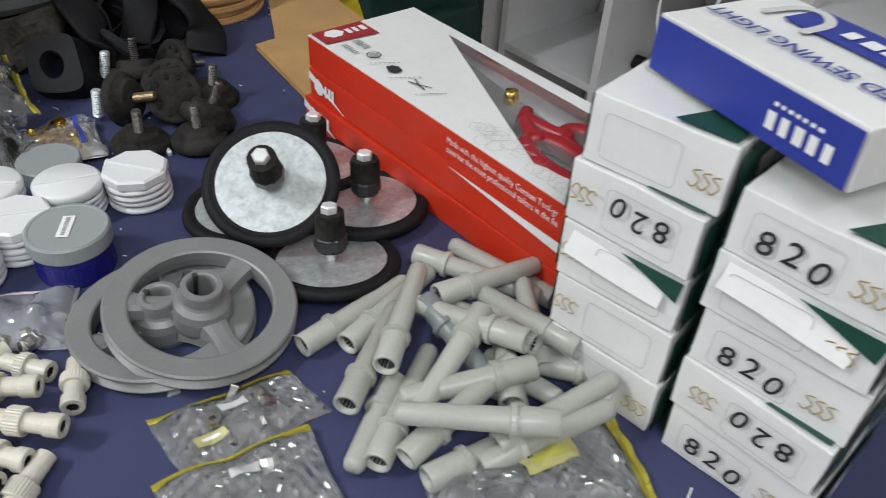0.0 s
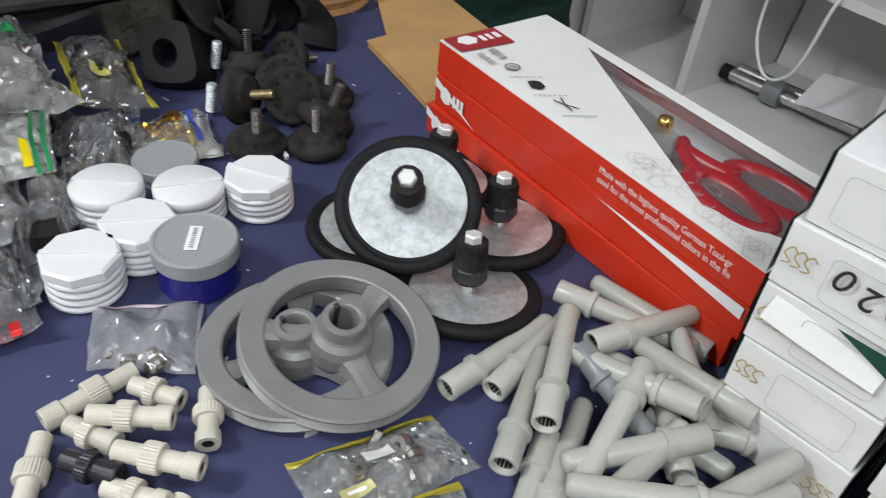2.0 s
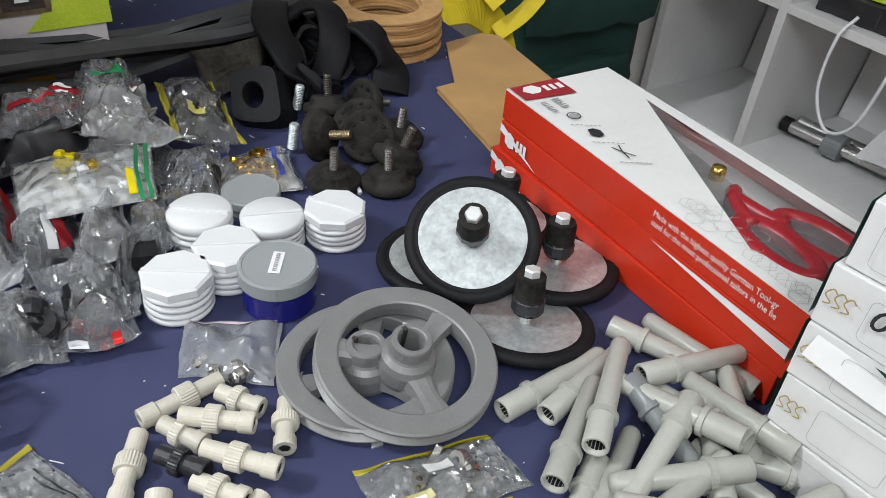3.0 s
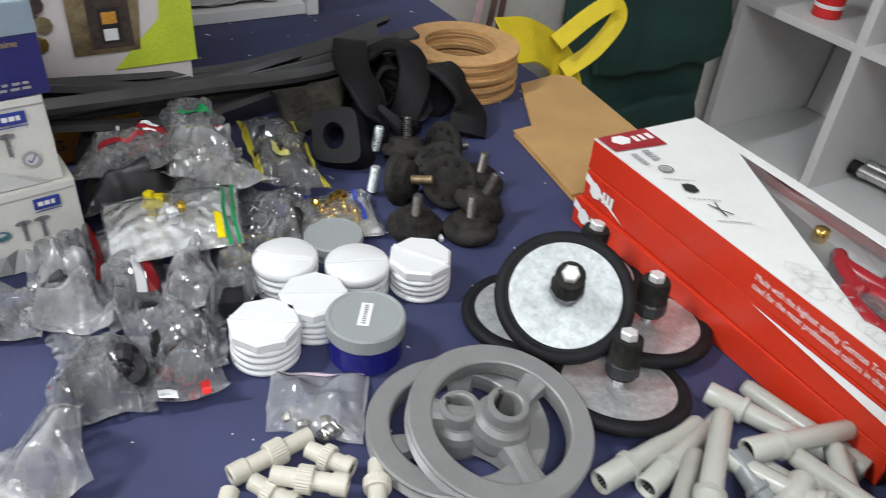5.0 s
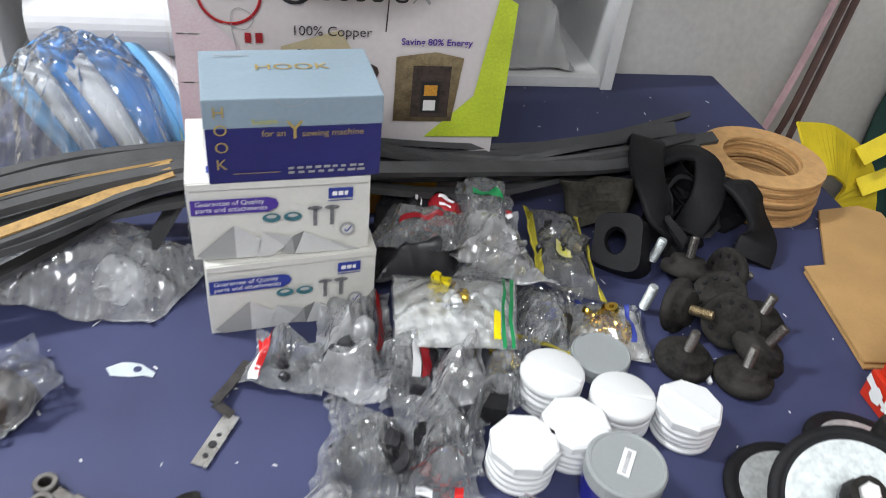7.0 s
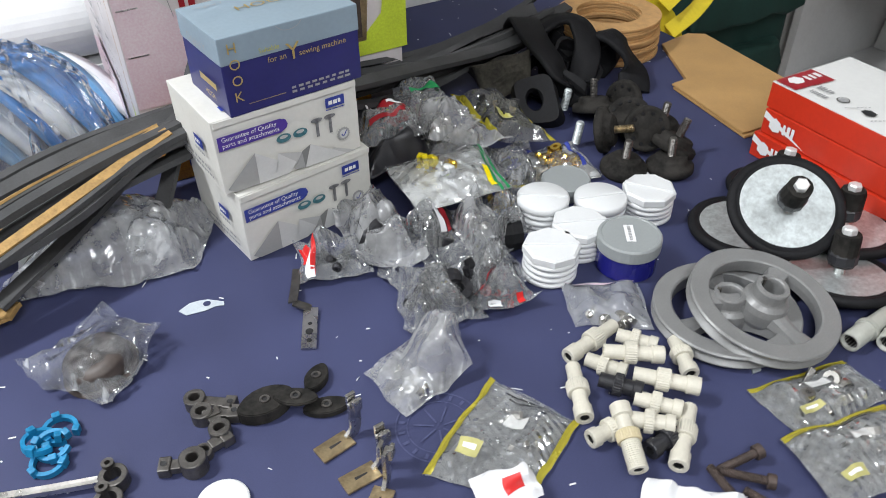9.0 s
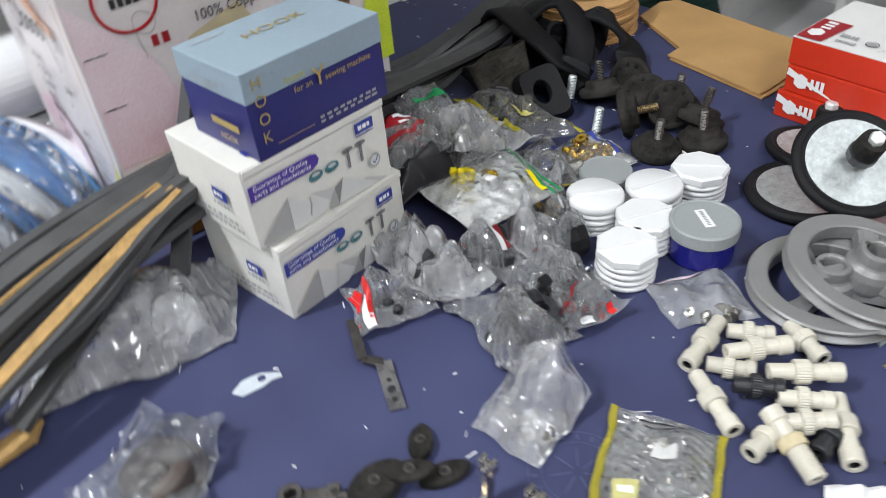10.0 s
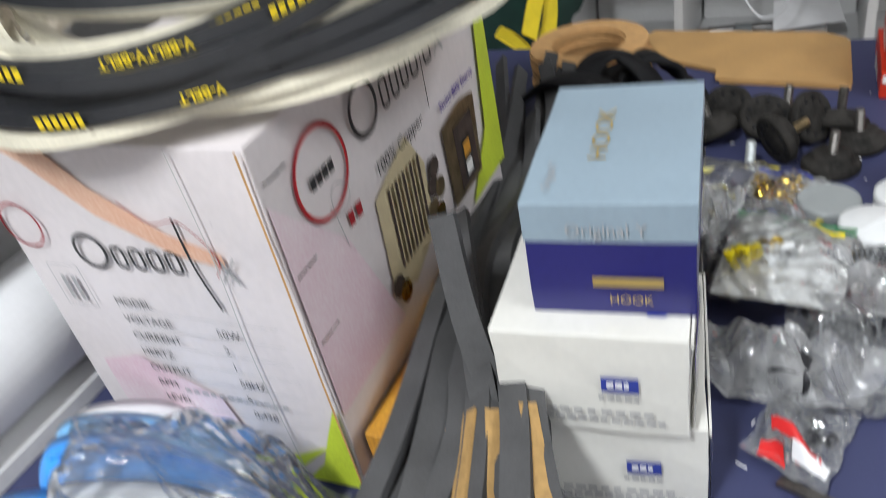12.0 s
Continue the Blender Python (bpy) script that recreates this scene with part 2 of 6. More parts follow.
F_FROST = film("frosted_film", (0.88, 0.90, 0.93), haze=0.30, rough=0.14, ior=1.5, scale=50, bump=0.2, dim=0.99, crease=0.2)
F_SMOKE = film("smoky_film", (0.66, 0.66, 0.60), haze=0.10, ior=1.7, scale=60, bump=0.4, dim=0.90)
F_WIN = film("window_film", haze=0.13, ior=1.45, scale=14, bump=0.12, dim=1.0, crease=0.1)
F_WRAP = film("wrapper_film", haze=0.12, rough=0.09, ior=1.45, scale=60, bump=0.6, dim=0.99)
M_FOILBACK = mat("grey_foil_back", (0.60, 0.60, 0.58), 0.35, metal=0.3, vary=0.35, scale=60, bump=0.4, depth=0.003)
M_SCRAP = mat("pale_blue_film_scrap", (0.52, 0.57, 0.62), 0.45, vary=0.1, scale=60)
M_FOILLABEL = mat("pale_yellow_label", (0.46, 0.43, 0.17), 0.4, vary=0.1, scale=60)
M_SILVER = mat("silver_foil", (0.84, 0.84, 0.82), 0.28, metal=0.25, vary=0.2, scale=40, bump=0.5, depth=0.004)
M_WRAPPED = mat("brown_grey_part", (0.060, 0.045, 0.040), 0.5, vary=0.2, scale=60)

M_BOLT = mat("bright_zinc_bolt", (0.85, 0.86, 0.86), 0.4, metal=0.45, vary=0.05)
M_STAMP = mat("faint_stamp_on_vinyl", (0.058, 0.066, 0.145), 0.55, vary=0.3, scale=120, bump=0)

# building blocks


def link_bm(name, bm, material, smooth=False):
    me = bpy.data.meshes.new(name)
    bm.normal_update()
    bm.to_mesh(me)
    bm.free()
    if smooth:
        for p in me.polygons:
            p.use_smooth = True
    me.materials.append(material)
    return new(name, me)


def part(name, bm, material, parent, label="", m=None, smooth=False):
    ob = link_bm(name, bm, material, smooth)
    ob.parent = parent
    if m is not None:
        ob.matrix_basis = m
    if label:
        ob["label"] = label
    return ob


def thing(name, label, category, m, group="", kind=""):
    ob = new(name)
    ob.empty_display_size = 0.02
    ob.matrix_basis = m
    return tagged(ob, label, category, group, kind)


def solid(name, bm, material, label, category, m, group="", kind="", smooth=False):
    ob = link_bm(name, bm, material, smooth)
    ob.matrix_basis = m
    return tagged(ob, label, category, group, kind)


def box(sx, sy, sz, x=0.0, y=0.0, z=0.0, bevel=0.0006, cuts=0, wob=0.0, seed=0):
    """A box from the corner (x, y, z), with soft edges; wob dents its faces."""
    bm = bmesh.new()
    bmesh.ops.create_cube(bm, size=1)
    for v in bm.verts:
        v.co = Vector((x + (v.co.x + 0.5) * sx, y + (v.co.y + 0.5) * sy, z + (v.co.z + 0.5) * sz))
    if bevel:
        bmesh.ops.bevel(bm, geom=bm.edges[:], offset=min(bevel, 0.3 * min(sx, sy, sz)), segments=2, affect="EDGES", profile=0.6)
    if cuts:
        bmesh.ops.subdivide_edges(bm, edges=[e for e in bm.edges if e.calc_length() > 0.012], cuts=cuts, use_grid_fill=True)
        for v in bm.verts:
            v.co += wob * noise.noise_vector(v.co * 28 + Vector((seed * 7.1, seed * 3.3, 0)))
    return bm


def lathe(profile, segs=40, close=False):
    """Turns (radius, height) pairs round the z axis."""
    bm = bmesh.new()
    rings = []
    for r, z in profile:
        if r < 1e-6:
            rings.append([bm.verts.new((0, 0, z))])
        else:
            rings.append([bm.verts.new((r * math.cos(2 * math.pi * i / segs), r * math.sin(2 * math.pi * i / segs), z)) for i in range(segs)])
    pairs = list(zip(rings, rings[1:]))
    if close:
        pairs.append((rings[-1], rings[0]))
    for a, b in pairs:
        for i in range(segs):
            j = (i + 1) % segs
            if len(a) == 1 and len(b) == 1:
                continue
            if len(a) == 1:
                bm.faces.new((a[0], b[j], b[i]))
            elif len(b) == 1:
                bm.faces.new((a[i], a[j], b[0]))
            else:
                bm.faces.new((a[i], a[j], b[j], b[i]))
    bmesh.ops.recalc_face_normals(bm, faces=bm.faces[:])
    return bm


def smooth_path(pts, n=10):
    """A soft curve through the points."""
    P = [Vector(p) for p in pts]
    P = [2 * P[0] - P[1], *P, 2 * P[-1] - P[-2]]
    out = []
    for i in range(1, len(P) - 2):
        for k in range(n):
            t = k / n
            a, b, c, d = P[i - 1:i + 3]
            out.append(0.5 * (2 * b + (c - a) * t + (2 * a - 5 * b + 4 * c - d) * t * t + (3 * b - a - 3 * c + d) * t ** 3))
    out.append(P[-2])
    return out


def sweep(pts, section, n=10, closed=False, twist=0.0, taper=None, up=(0, 0, 1)):
    """Draws a closed section (across, up) along a path."""
    path = pts if closed else smooth_path(pts, n)
    path = [Vector(p) for p in path]
    bm = bmesh.new()
    rings = []
    last = len(path)
    for i, p in enumerate(path):
        q, r = (path[i - 1], path[(i + 1) % last]) if closed else (path[max(0, i - 1)], path[min(last - 1, i + 1)])
        d = (r - q).normalized()
        side = d.cross(Vector(up))
        side = side.normalized() if side.length > 1e-4 else Vector((1, 0, 0))
        top = side.cross(d).normalized()
        a = twist * i / max(1, last - 1)
        s = taper(i / max(1, last - 1)) if taper else 1.0
        ca, sa = math.cos(a), math.sin(a)
        rings.append([bm.verts.new(p + s * (side * (u * ca - v * sa) + top * (u * sa + v * ca))) for u, v in section])
    k = len(section)
    pairs = list(zip(rings, rings[1:])) + ([(rings[-1], rings[0])] if closed else [])
    for a, b in pairs:
        for i in range(k):
            bm.faces.new((a[i], a[(i + 1) % k], b[(i + 1) % k], b[i]))
    if not closed:
        bm.faces.new(rings[0])
        bm.faces.new(rings[-1])
    bmesh.ops.recalc_face_normals(bm, faces=bm.faces[:])
    return bm


def round_section(r, k=8):
    return [(r * math.cos(2 * math.pi * i / k), r * math.sin(2 * math.pi * i / k)) for i in range(k)]


def rect_section(w, h):
    return [(-w / 2, -h / 2), (w / 2, -h / 2), (w / 2, h / 2), (-w / 2, h / 2)]


def plate(points, thick, z=0.0, bevel=0.0):
    """A flat piece with the given outline."""
    bm = bmesh.new()
    low = [bm.verts.new((x, y, z)) for x, y in points]
    f = bm.faces.new(low)
    ext = bmesh.ops.extrude_face_region(bm, geom=[f])
    for v in ext["geom"]:
        if isinstance(v, bmesh.types.BMVert):
            v.co.z += thick
    bmesh.ops.recalc_face_normals(bm, faces=bm.faces[:])
    if bevel:
        bmesh.ops.bevel(bm, geom=bm.edges[:], offset=bevel, segments=2, affect="EDGES")
    return bm


def join(*bms):
    out = bms[0]
    for b in bms[1:]:
        me = bpy.data.meshes.new("joined")
        b.to_mesh(me)
        b.free()
        out.from_mesh(me)
        bpy.data.meshes.remove(me)
    return out


def moved(bm, m):
    bmesh.ops.transform(bm, matrix=m, verts=bm.verts[:])
    return bm


def front(x=0, y=0, z=0):
    return Matrix(((1, 0, 0, x), (0, 0, -1, y), (0, 1, 0, z), (0, 0, 0, 1)))


def left(depth, x=0, z=0):
    return Matrix(((0, 0, -1, x), (-1, 0, 0, depth), (0, 1, 0, z), (0, 0, 0, 1)))


def right(x, z=0):
    return Matrix(((0, 0, 1, x), (1, 0, 0, 0), (0, 1, 0, z), (0, 0, 0, 1)))


def top(z, x=0, y=0):
    return Matrix.Translation((x, y, z))


def print_on(parent, name, points, face, material, lift=0.0005):
    """A flat printed shape on a face of its thing."""
    bm = bmesh.new()
    bm.faces.new([bm.verts.new((u, v, lift)) for u, v in points])
    return part(name, bm, material, parent, m=face)


def rect(u, v, w, h):
    return [(u, v), (u + w, v), (u + w, v + h), (u, v + h)]


def disc_points(u, v, r, k=24, r2=None):
    return [(u + r * math.cos(2 * math.pi * i / k), v + (r2 or r) * math.sin(2 * math.pi * i / k)) for i in range(k)]


def rounded(u, v, w, h, r, k=5):
    out = []
    for cx, cy, a0 in ((u + w - r, v + h - r, 0), (u + r, v + h - r, 90), (u + r, v + r, 180), (u + w - r, v + r, 270)):
        out += [(cx + r * math.cos(radians(a0 + 90 * i / k)), cy + r * math.sin(radians(a0 + 90 * i / k))) for i in range(k + 1)]
    return out


def outline_on(parent, name, points, face, material, width=0.0005, lift=0.0005):
    """A thin printed line round the points."""
    bm = bmesh.new()
    n = len(points)
    c = Vector((sum(p[0] for p in points) / n, sum(p[1] for p in points) / n, 0))
    a = [bm.verts.new((p[0], p[1], lift)) for p in points]
    b = []
    for i, p in enumerate(points):
        q, r = Vector(points[i - 1]), Vector(points[(i + 1) % n])
        d = (r - q).normalized()
        b.append(bm.verts.new((p[0] - d.y * width, p[1] + d.x * width, lift)))
    for i in range(n):
        j = (i + 1) % n
        bm.faces.new((a[i], a[j], b[j], b[i]))
    return part(name, bm, material, parent, m=face)


def words(parent, text, face, u, v, size, material, name="lettering", turn=0.0, shear=0.0, lift=0.0006, bold=0.0, wide=1.0):
    """Printed letters in the built-in font, from their lower left corner."""
    c = bpy.data.curves.new("letters", "FONT")
    c.body, c.size, c.shear, c.offset, c.resolution_u = text, size, shear, bold, 3
    tmp = bpy.data.objects.new("letters", c)
    scene.collection.objects.link(tmp)
    dg = bpy.context.evaluated_depsgraph_get()
    me = bpy.data.meshes.new_from_object(tmp.evaluated_get(dg))
    bpy.data.objects.remove(tmp)
    bpy.data.curves.remove(c)
    me.materials.clear()
    me.materials.append(material)
    ob = new(name, me)
    ob.parent = parent
    ob.matrix_basis = face @ pose(u, v, lift, 0, 0, turn) @ Matrix.Diagonal((wide, 1, 1, 1))
    return ob


def squiggle_on(parent, name, points, face, material, width, lift=0.0006):
    """A drawn stroke."""
    bm = bmesh.new()
    path = smooth_path([(x, y, lift) for x, y in points], 6)
    prev = None
    for i, p in enumerate(path):
        d = (path[min(len(path) - 1, i + 1)] - path[max(0, i - 1)]).normalized()
        s = Vector((-d.y, d.x, 0)) * width / 2
        cur = (bm.verts.new(p + s), bm.verts.new(p - s))
        if prev:
            bm.faces.new((prev[0], prev[1], cur[1], cur[0]))
        prev = cur
    return part(name, bm, material, parent, m=face)


def bars_on(parent, name, face, u, v, total, height, material, count=6, seed=1):
    """Plain bars in place of a mark or of writing too small to read."""
    rnd = random.Random(seed)
    x = u
    step = total / count
    if height > 0.0035:
        for i in range(count):
            w = step * rnd.uniform(0.55, 0.82)
            print_on(parent, name, rect(x, v, w, height), face, material, 0.0006)
            x += step
        return
    bm = bmesh.new()
    for i in range(count):
        w = step * rnd.uniform(0.55, 0.82)
        bm.faces.new([bm.verts.new((a, b, 0.0006)) for a, b in rect(x, v, w, height)])
        x += step
    tagged(part(name, bm, material, parent, m=face), kind="stuff")


# the room: A runs along the table's end towards the viewer, B along its back edge
CORNER = Vector((-0.664, 1.155, 0))
AX, BX = Vector((0.848, -0.530, 0)), Vector((-0.530, -0.848, 0))
ROOM = Matrix(((AX.x, -BX.x, 0, CORNER.x), (AX.y, -BX.y, 0, CORNER.y), (0, 0, 1, 0), (0, 0, 0, 1)))


def at_room(a, b, z=0.0, yaw=0.0):
    """A pose in the room: a along the table's end, b to the left along its back edge; x is a, y points away from the viewer."""
    return ROOM @ pose(a, -b, z, 0, 0, yaw)


def slab(name, a0, a1, b0, b1, z0, z1, material, label, category, kind="structure", bevel=0.001):
    return solid(name, box(a1 - a0, b1 - b0, z1 - z0, a0, -b1, z0, bevel), material, label, category, ROOM, kind=kind)


slab("floor", -0.3, 3.2, -1.4, 2.8, -0.80, -0.75, M_FLOOR, "dark brown tiled shop floor under the table", "floor")
# ceiling out of view, added so that white paint bounces lamp light
slab("ceiling", -0.3, 3.2, -1.4, 2.8, 1.75, 1.80, M_CEIL, "unseen white ceiling, added to bounce light down", "ceiling")
slab("wall_back", -0.12, -0.02, -1.4, 0.16, -0.75, 1.75, M_WALL, "stained off-white wall behind the table", "wall")
slab("wall_back_niche", -0.34, -0.26, 0.16, 2.8, -0.75, 1.75, M_WALL, "off-white wall behind the shelf unit", "wall")
slab("wall_end", -0.12, 3.2, -1.40, -1.30, -0.75, 1.75, M_WALL, "off-white wall behind the storage shelves", "wall")
# these two walls are out of view and close the room for bounced light
slab("wall_left", -0.3, 3.2, 2.7, 2.8, -0.75, 1.75, M_WALL, "unseen off-white side wall, added to bounce light", "wall")
slab("wall_front", 3.1, 3.2, -1.3, 2.7, -0.75, 1.75, M_WALL, "unseen off-white wall behind the viewer, added to bounce light", "wall")

# the table
table = thing("display_table", "long shop table covered in worn navy blue vinyl", "table", ROOM)
part("tabletop", box(1.36, 1.056, 0.03, 0, -1.056, -0.03, 0.004), M_CLOTH, table, "navy vinyl cover with faint scuffs")
for a, b in ((0.03, 0.05), (1.27, 0.05), (0.03, 1.0), (1.27, 1.0)):
    part("leg", box(0.05, 0.05, 0.72, a, -b - 0.02, -0.75, 0.003), M_SHELF, table)

# white shelf unit standing on the back of the table
unit = thing("shelf_unit", "white painted board shelf unit standing on the table's back edge", "shelf", ROOM)
for b in (0.205, 0.62, 1.04, 1.46):
    part("side_panel", box(0.30, 0.018, 0.75, -0.235, -b - 0.009, 0.0005, 0.001), M_SHELF, unit)
for z in (0.0005, 0.32, 0.73):
    for b in (0.214, 0.629, 1.049):
        part("shelf_board", box(0.292, 0.402, 0.016, -0.235, -b - 0.402, z, 0.001), M_SHELF, unit)
part("back_panel", box(0.006, 1.27, 0.75, -0.243, -1.47, 0.0005, 0), M_SHELF, unit)

# storage shelves along the end wall
rack = thing("storage_shelves", "white board storage shelves with open compartments", "shelf", ROOM)
RB, RD = -0.80, 0.42
for a in (0.02, 0.315, 0.72, 1.13, 1.54):
    part("divider", box(0.02, RD, 1.6, a - 0.01, -RB, -0.75, 0.001), M_SHELF, rack)
for z in (-0.74, -0.42, -0.10, 0.24, 0.58):
    for a0, a1 in ((0.03, 0.305), (0.325, 0.71), (0.73, 1.12), (1.14, 1.53)):
        part("shelf_board", box(a1 - a0, RD, 0.018, a0, -RB, z, 0.001), M_SHELF, rack)
M_BACKBROWN = mat("brown_grey_back_board", (0.46, 0.42, 0.40), 0.7, vary=0.2, scale=6)
part("back_panel", box(1.55, 0.006, 1.6, 0.01, -RB + RD + 0.002, -0.75, 0), M_BACKBROWN, rack, "brown-grey back board")
for a, wide, tall, z in ((0.036, 0.225, 0.19, -0.401), (0.33, 0.375, 0.20, -0.401), (0.74, 0.37, 0.19, -0.401), (0.036, 0.26, 0.22, -0.721), (0.33, 0.375, 0.22, -0.721)):
    solid("foam_board", box(wide, 0.02, tall, 0, 0, 0, 0.002, 2, 0.001, 3), M_SHELF, "white foam board leaning in a shelf compartment", "board", ROOM @ pose(a, -RB + RD - 0.075, z, -9, 0, 0), "white boards in the shelves")


def carton(name, label, m, L, D, H, material, cuts=3, wob=0.0012, seed=1, below=0.0):
    c = thing(name, label, "box", m)
    part("body", box(L, D, H + below, z=-below, bevel=0.0012, cuts=cuts, wob=wob, seed=seed), material, c)
    return c


# stacked hook cartons
hook = thing("hook_carton", "navy carton with pale blue lid, gold lettering, on stacked white cartons", "box", pose(-0.577, 0.241, 0.1505, 0, 0, 64))
part("body", box(0.133, 0.086, 0.047, bevel=0.001, cuts=2, wob=0.0004), M_BLUECARD, hook)
part("lid", box(0.1345, 0.0875, 0.024, -0.0008, -0.0008, 0.0472, bevel=0.0012, cuts=2, wob=0.0005, seed=3), M_LTBLUE, hook, "pale blue lid")
FH, TH, LH = front(0, -0.0010, 0), top(0.0716), left(0.086, -0.0012)
words(hook, "HOOK", TH, 0.040, 0.047, 0.0145, M_GOLD, wide=1.35)
words(hook, "Original Y", TH, 0.010, 0.072, 0.007, M_GREYINK)
for i, ch in enumerate("HOOK"):
    words(hook, ch, front(0, -0.0015, 0), 0.006, 0.057 - i * 0.0145, 0.013, M_GOLD)
words(hook, "Suitable", front(0, -0.0015), 0.034, 0.051, 0.0062, M_LABELYEL)
words(hook, "for an", front(0, -0.0015), 0.041, 0.0405, 0.0075, M_GOLD)
words(hook, "Y", front(0, -0.0018), 0.059, 0.038, 0.022, M_GOLD)
words(hook, "sewing machine", front(0, -0.0015), 0.071, 0.0395, 0.0075, M_GOLD)
bars_on(hook, "small_print", FH, 0.060, 0.0105, 0.062, 0.0022, M_GREYINK, 9, 3)
bars_on(hook, "small_print", FH, 0.060, 0.0065, 0.062, 0.0022, M_GREYINK, 8, 4)
print_on(hook, "gold_rule", rect(0.018, 0.0085, 0.036, 0.0005), FH, M_GOLD)
words(hook, "Original Y", left(0.086, -0.002), 0.022, 0.053, 0.010, M_GREYINK)
print_on(hook, "gold_label", rect(0.034, 0.020, 0.036, 0.006), left(0.086, -0.0014), M_GOLD)
words(hook, "HOOK", left(0.086, -0.0014), 0.042, 0.009, 0.0075, M_GOLD)
squiggle_on(hook, "thumb_cut", [(0.052, 0.0708), (0.058, 0.066), (0.066, 0.065), (0.073, 0.067), (0.077, 0.0708)], front(0, -0.0016), M_GREYINK, 0.0005)


def parts_carton(name, label, m, seed, strip):
    L, D, H = 0.145, 0.106, 0.0745
    c = carton(name, label, m, L, D, H, M_WHITECARD, seed=seed)
    part("lid_flap", box(L - 0.002, 0.0015, 0.006, 0.001, -0.0022, H - 0.0062, 0.0004), M_WHITECARD, c)
    F = front(0, -0.0022)
    print_on(c, "title_band", [(0.002, 0.046), (0.062, 0.046), (0.068, 0.049), (0.070, 0.053), (0.068, 0.058), (0.062, 0.060), (0.002, 0.060)], F, strip)
    words(c, "Guarantee of Quality", F, 0.0055, 0.0545, 0.0062, M_WHITEINK, lift=0.0009)
    words(c, "parts and attachments", F, 0.0055, 0.0486, 0.0062, M_WHITEINK, lift=0.0009)
    print_on(c, "mark", rect(0.110, 0.055, 0.020, 0.010), F, M_BLUEINK)
    bars_on(c, "printed_mark", front(0, -0.0026), 0.113, 0.058, 0.015, 0.004, M_WHITEINK, 3, 2)
    print_on(c, "mark_rule", rect(0.110, 0.0525, 0.020, 0.0009), F, M_BLUEINK)
    # grey facets along the foot
    for pts, k in (([(0.003, 0.006), (0.034, 0.034), (0.034, 0.001), (0.010, 0.001)], 1), ([(0.034, 0.034), (0.056, 0.018), (0.050, 0.001), (0.034, 0.001)], 3),
                   ([(0.056, 0.026), (0.080, 0.019), (0.074, 0.010)], 2), ([(0.056, 0.026), (0.074, 0.010), (0.064, 0.001), (0.050, 0.001)], 3),
                   ([(0.080, 0.019), (0.090, 0.024), (0.082, 0.001)], 0), ([(0.080, 0.019), (0.082, 0.001), (0.070, 0.003)], 1),
                   ([(0.090, 0.024), (0.128, 0.001), (0.082, 0.001)], 3), ([(0.100, 0.006), (0.114, 0.012), (0.138, 0.001), (0.096, 0.001)], 2)):
        print_on(c, "facet_print", pts, front(0, -0.0018 - 0.0001 * k), M_FACETS[k])
    # pictured parts
    for u, mt in ((0.064, M_TEAL), (0.081, M_TEAL)):
        print_on(c, "hook_picture", disc_points(u, 0.0395, 0.0075, 14, 0.0045), F, mt)
        print_on(c, "hook_picture", disc_points(u, 0.041, 0.0042, 12, 0.0018), front(0, -0.0026), M_FACETS[2])
    for u in (0.099, 0.113):
        print_on(c, "screw_picture", disc_points(u, 0.0465, 0.0062, 14, 0.0022), F, M_STEELINK)
        print_on(c, "screw_picture", rect(u - 0.0016, 0.029, 0.0032, 0.017), F, M_STEELINK)
    seal = [(0.126 + r * math.cos(math.pi * k / 16), 0.0235 + r * math.sin(math.pi * k / 16)) for k in range(32) for r in ((0.0072 if k % 2 else 0.0064),)]
    print_on(c, "quality_seal", seal, F, M_FACETS[1])
    print_on(c, "quality_seal", disc_points(0.126, 0.0235, 0.0046, 20), front(0, -0.0026), M_FACETS[3])
    squiggle_on(c, "quality_seal", [(0.1235, 0.0238), (0.1255, 0.0215), (0.1292, 0.0268)], front(0, -0.0030), M_BLUEINK, 0.0010)
    S = left(D, -0.0022)
    print_on(c, "mark", rect(0.060, 0.036, 0.020, 0.011), S, M_BLUEINK)
    bars_on(c, "printed_mark", left(D, -0.0027), 0.063, 0.040, 0.014, 0.004, M_WHITEINK, 3, 2)
    bars_on(c, "small_print", S, 0.058, 0.030, 0.024, 0.003, M_GREYINK, 5, 8)
    bars_on(c, "small_print", S, 0.020, 0.012, 0.076, 0.0028, M_GREYINK, 12, 5)
    bars_on(c, "small_print", S, 0.020, 0.018, 0.070, 0.0028, M_GREYINK, 9, 6)
    print_on(c, "mark", rect(0.016, 0.012, 0.018, 0.010), top(H + 0.0012), M_BLUEINK)
    return c


parts_carton("parts_carton", "worn white carton with blue title band, standing on the table", pose(-0.576, 0.229, 0.0005, 0, 0, 66.5), 4, M_BLUEINK)
parts_carton("parts_carton", "worn white carton with violet title band, stacked under navy carton", pose(-0.588, 0.226, 0.0755, 0, 0, 63.5), 9, M_PURPLE)

# motor carton on an orange carton
low = carton("orange_carton", "orange printed carton lying along the foot of the motor carton", pose(-0.783, 0.313, 0.0005, 0, 0, 58.5) @ pose(0.012, -0.040, 0), 0.25, 0.037, 0.045, M_ORANGE, 3, 0.0008, 12)
words(low, "INDUSTRIAL SEWING", front(0, -0.002), 0.02, 0.016, 0.016, M_BLUEINK)
motor = carton("motor_carton", "large pale pink and white motor carton with printed pictures", pose(-0.783, 0.313, 0.0745, 0, 0, 58.5), 0.328, 0.215, 0.197, M_PINKCARD, 4, 0.0016, 21, 0.074)
MF = front(-0.007, -0.0022)
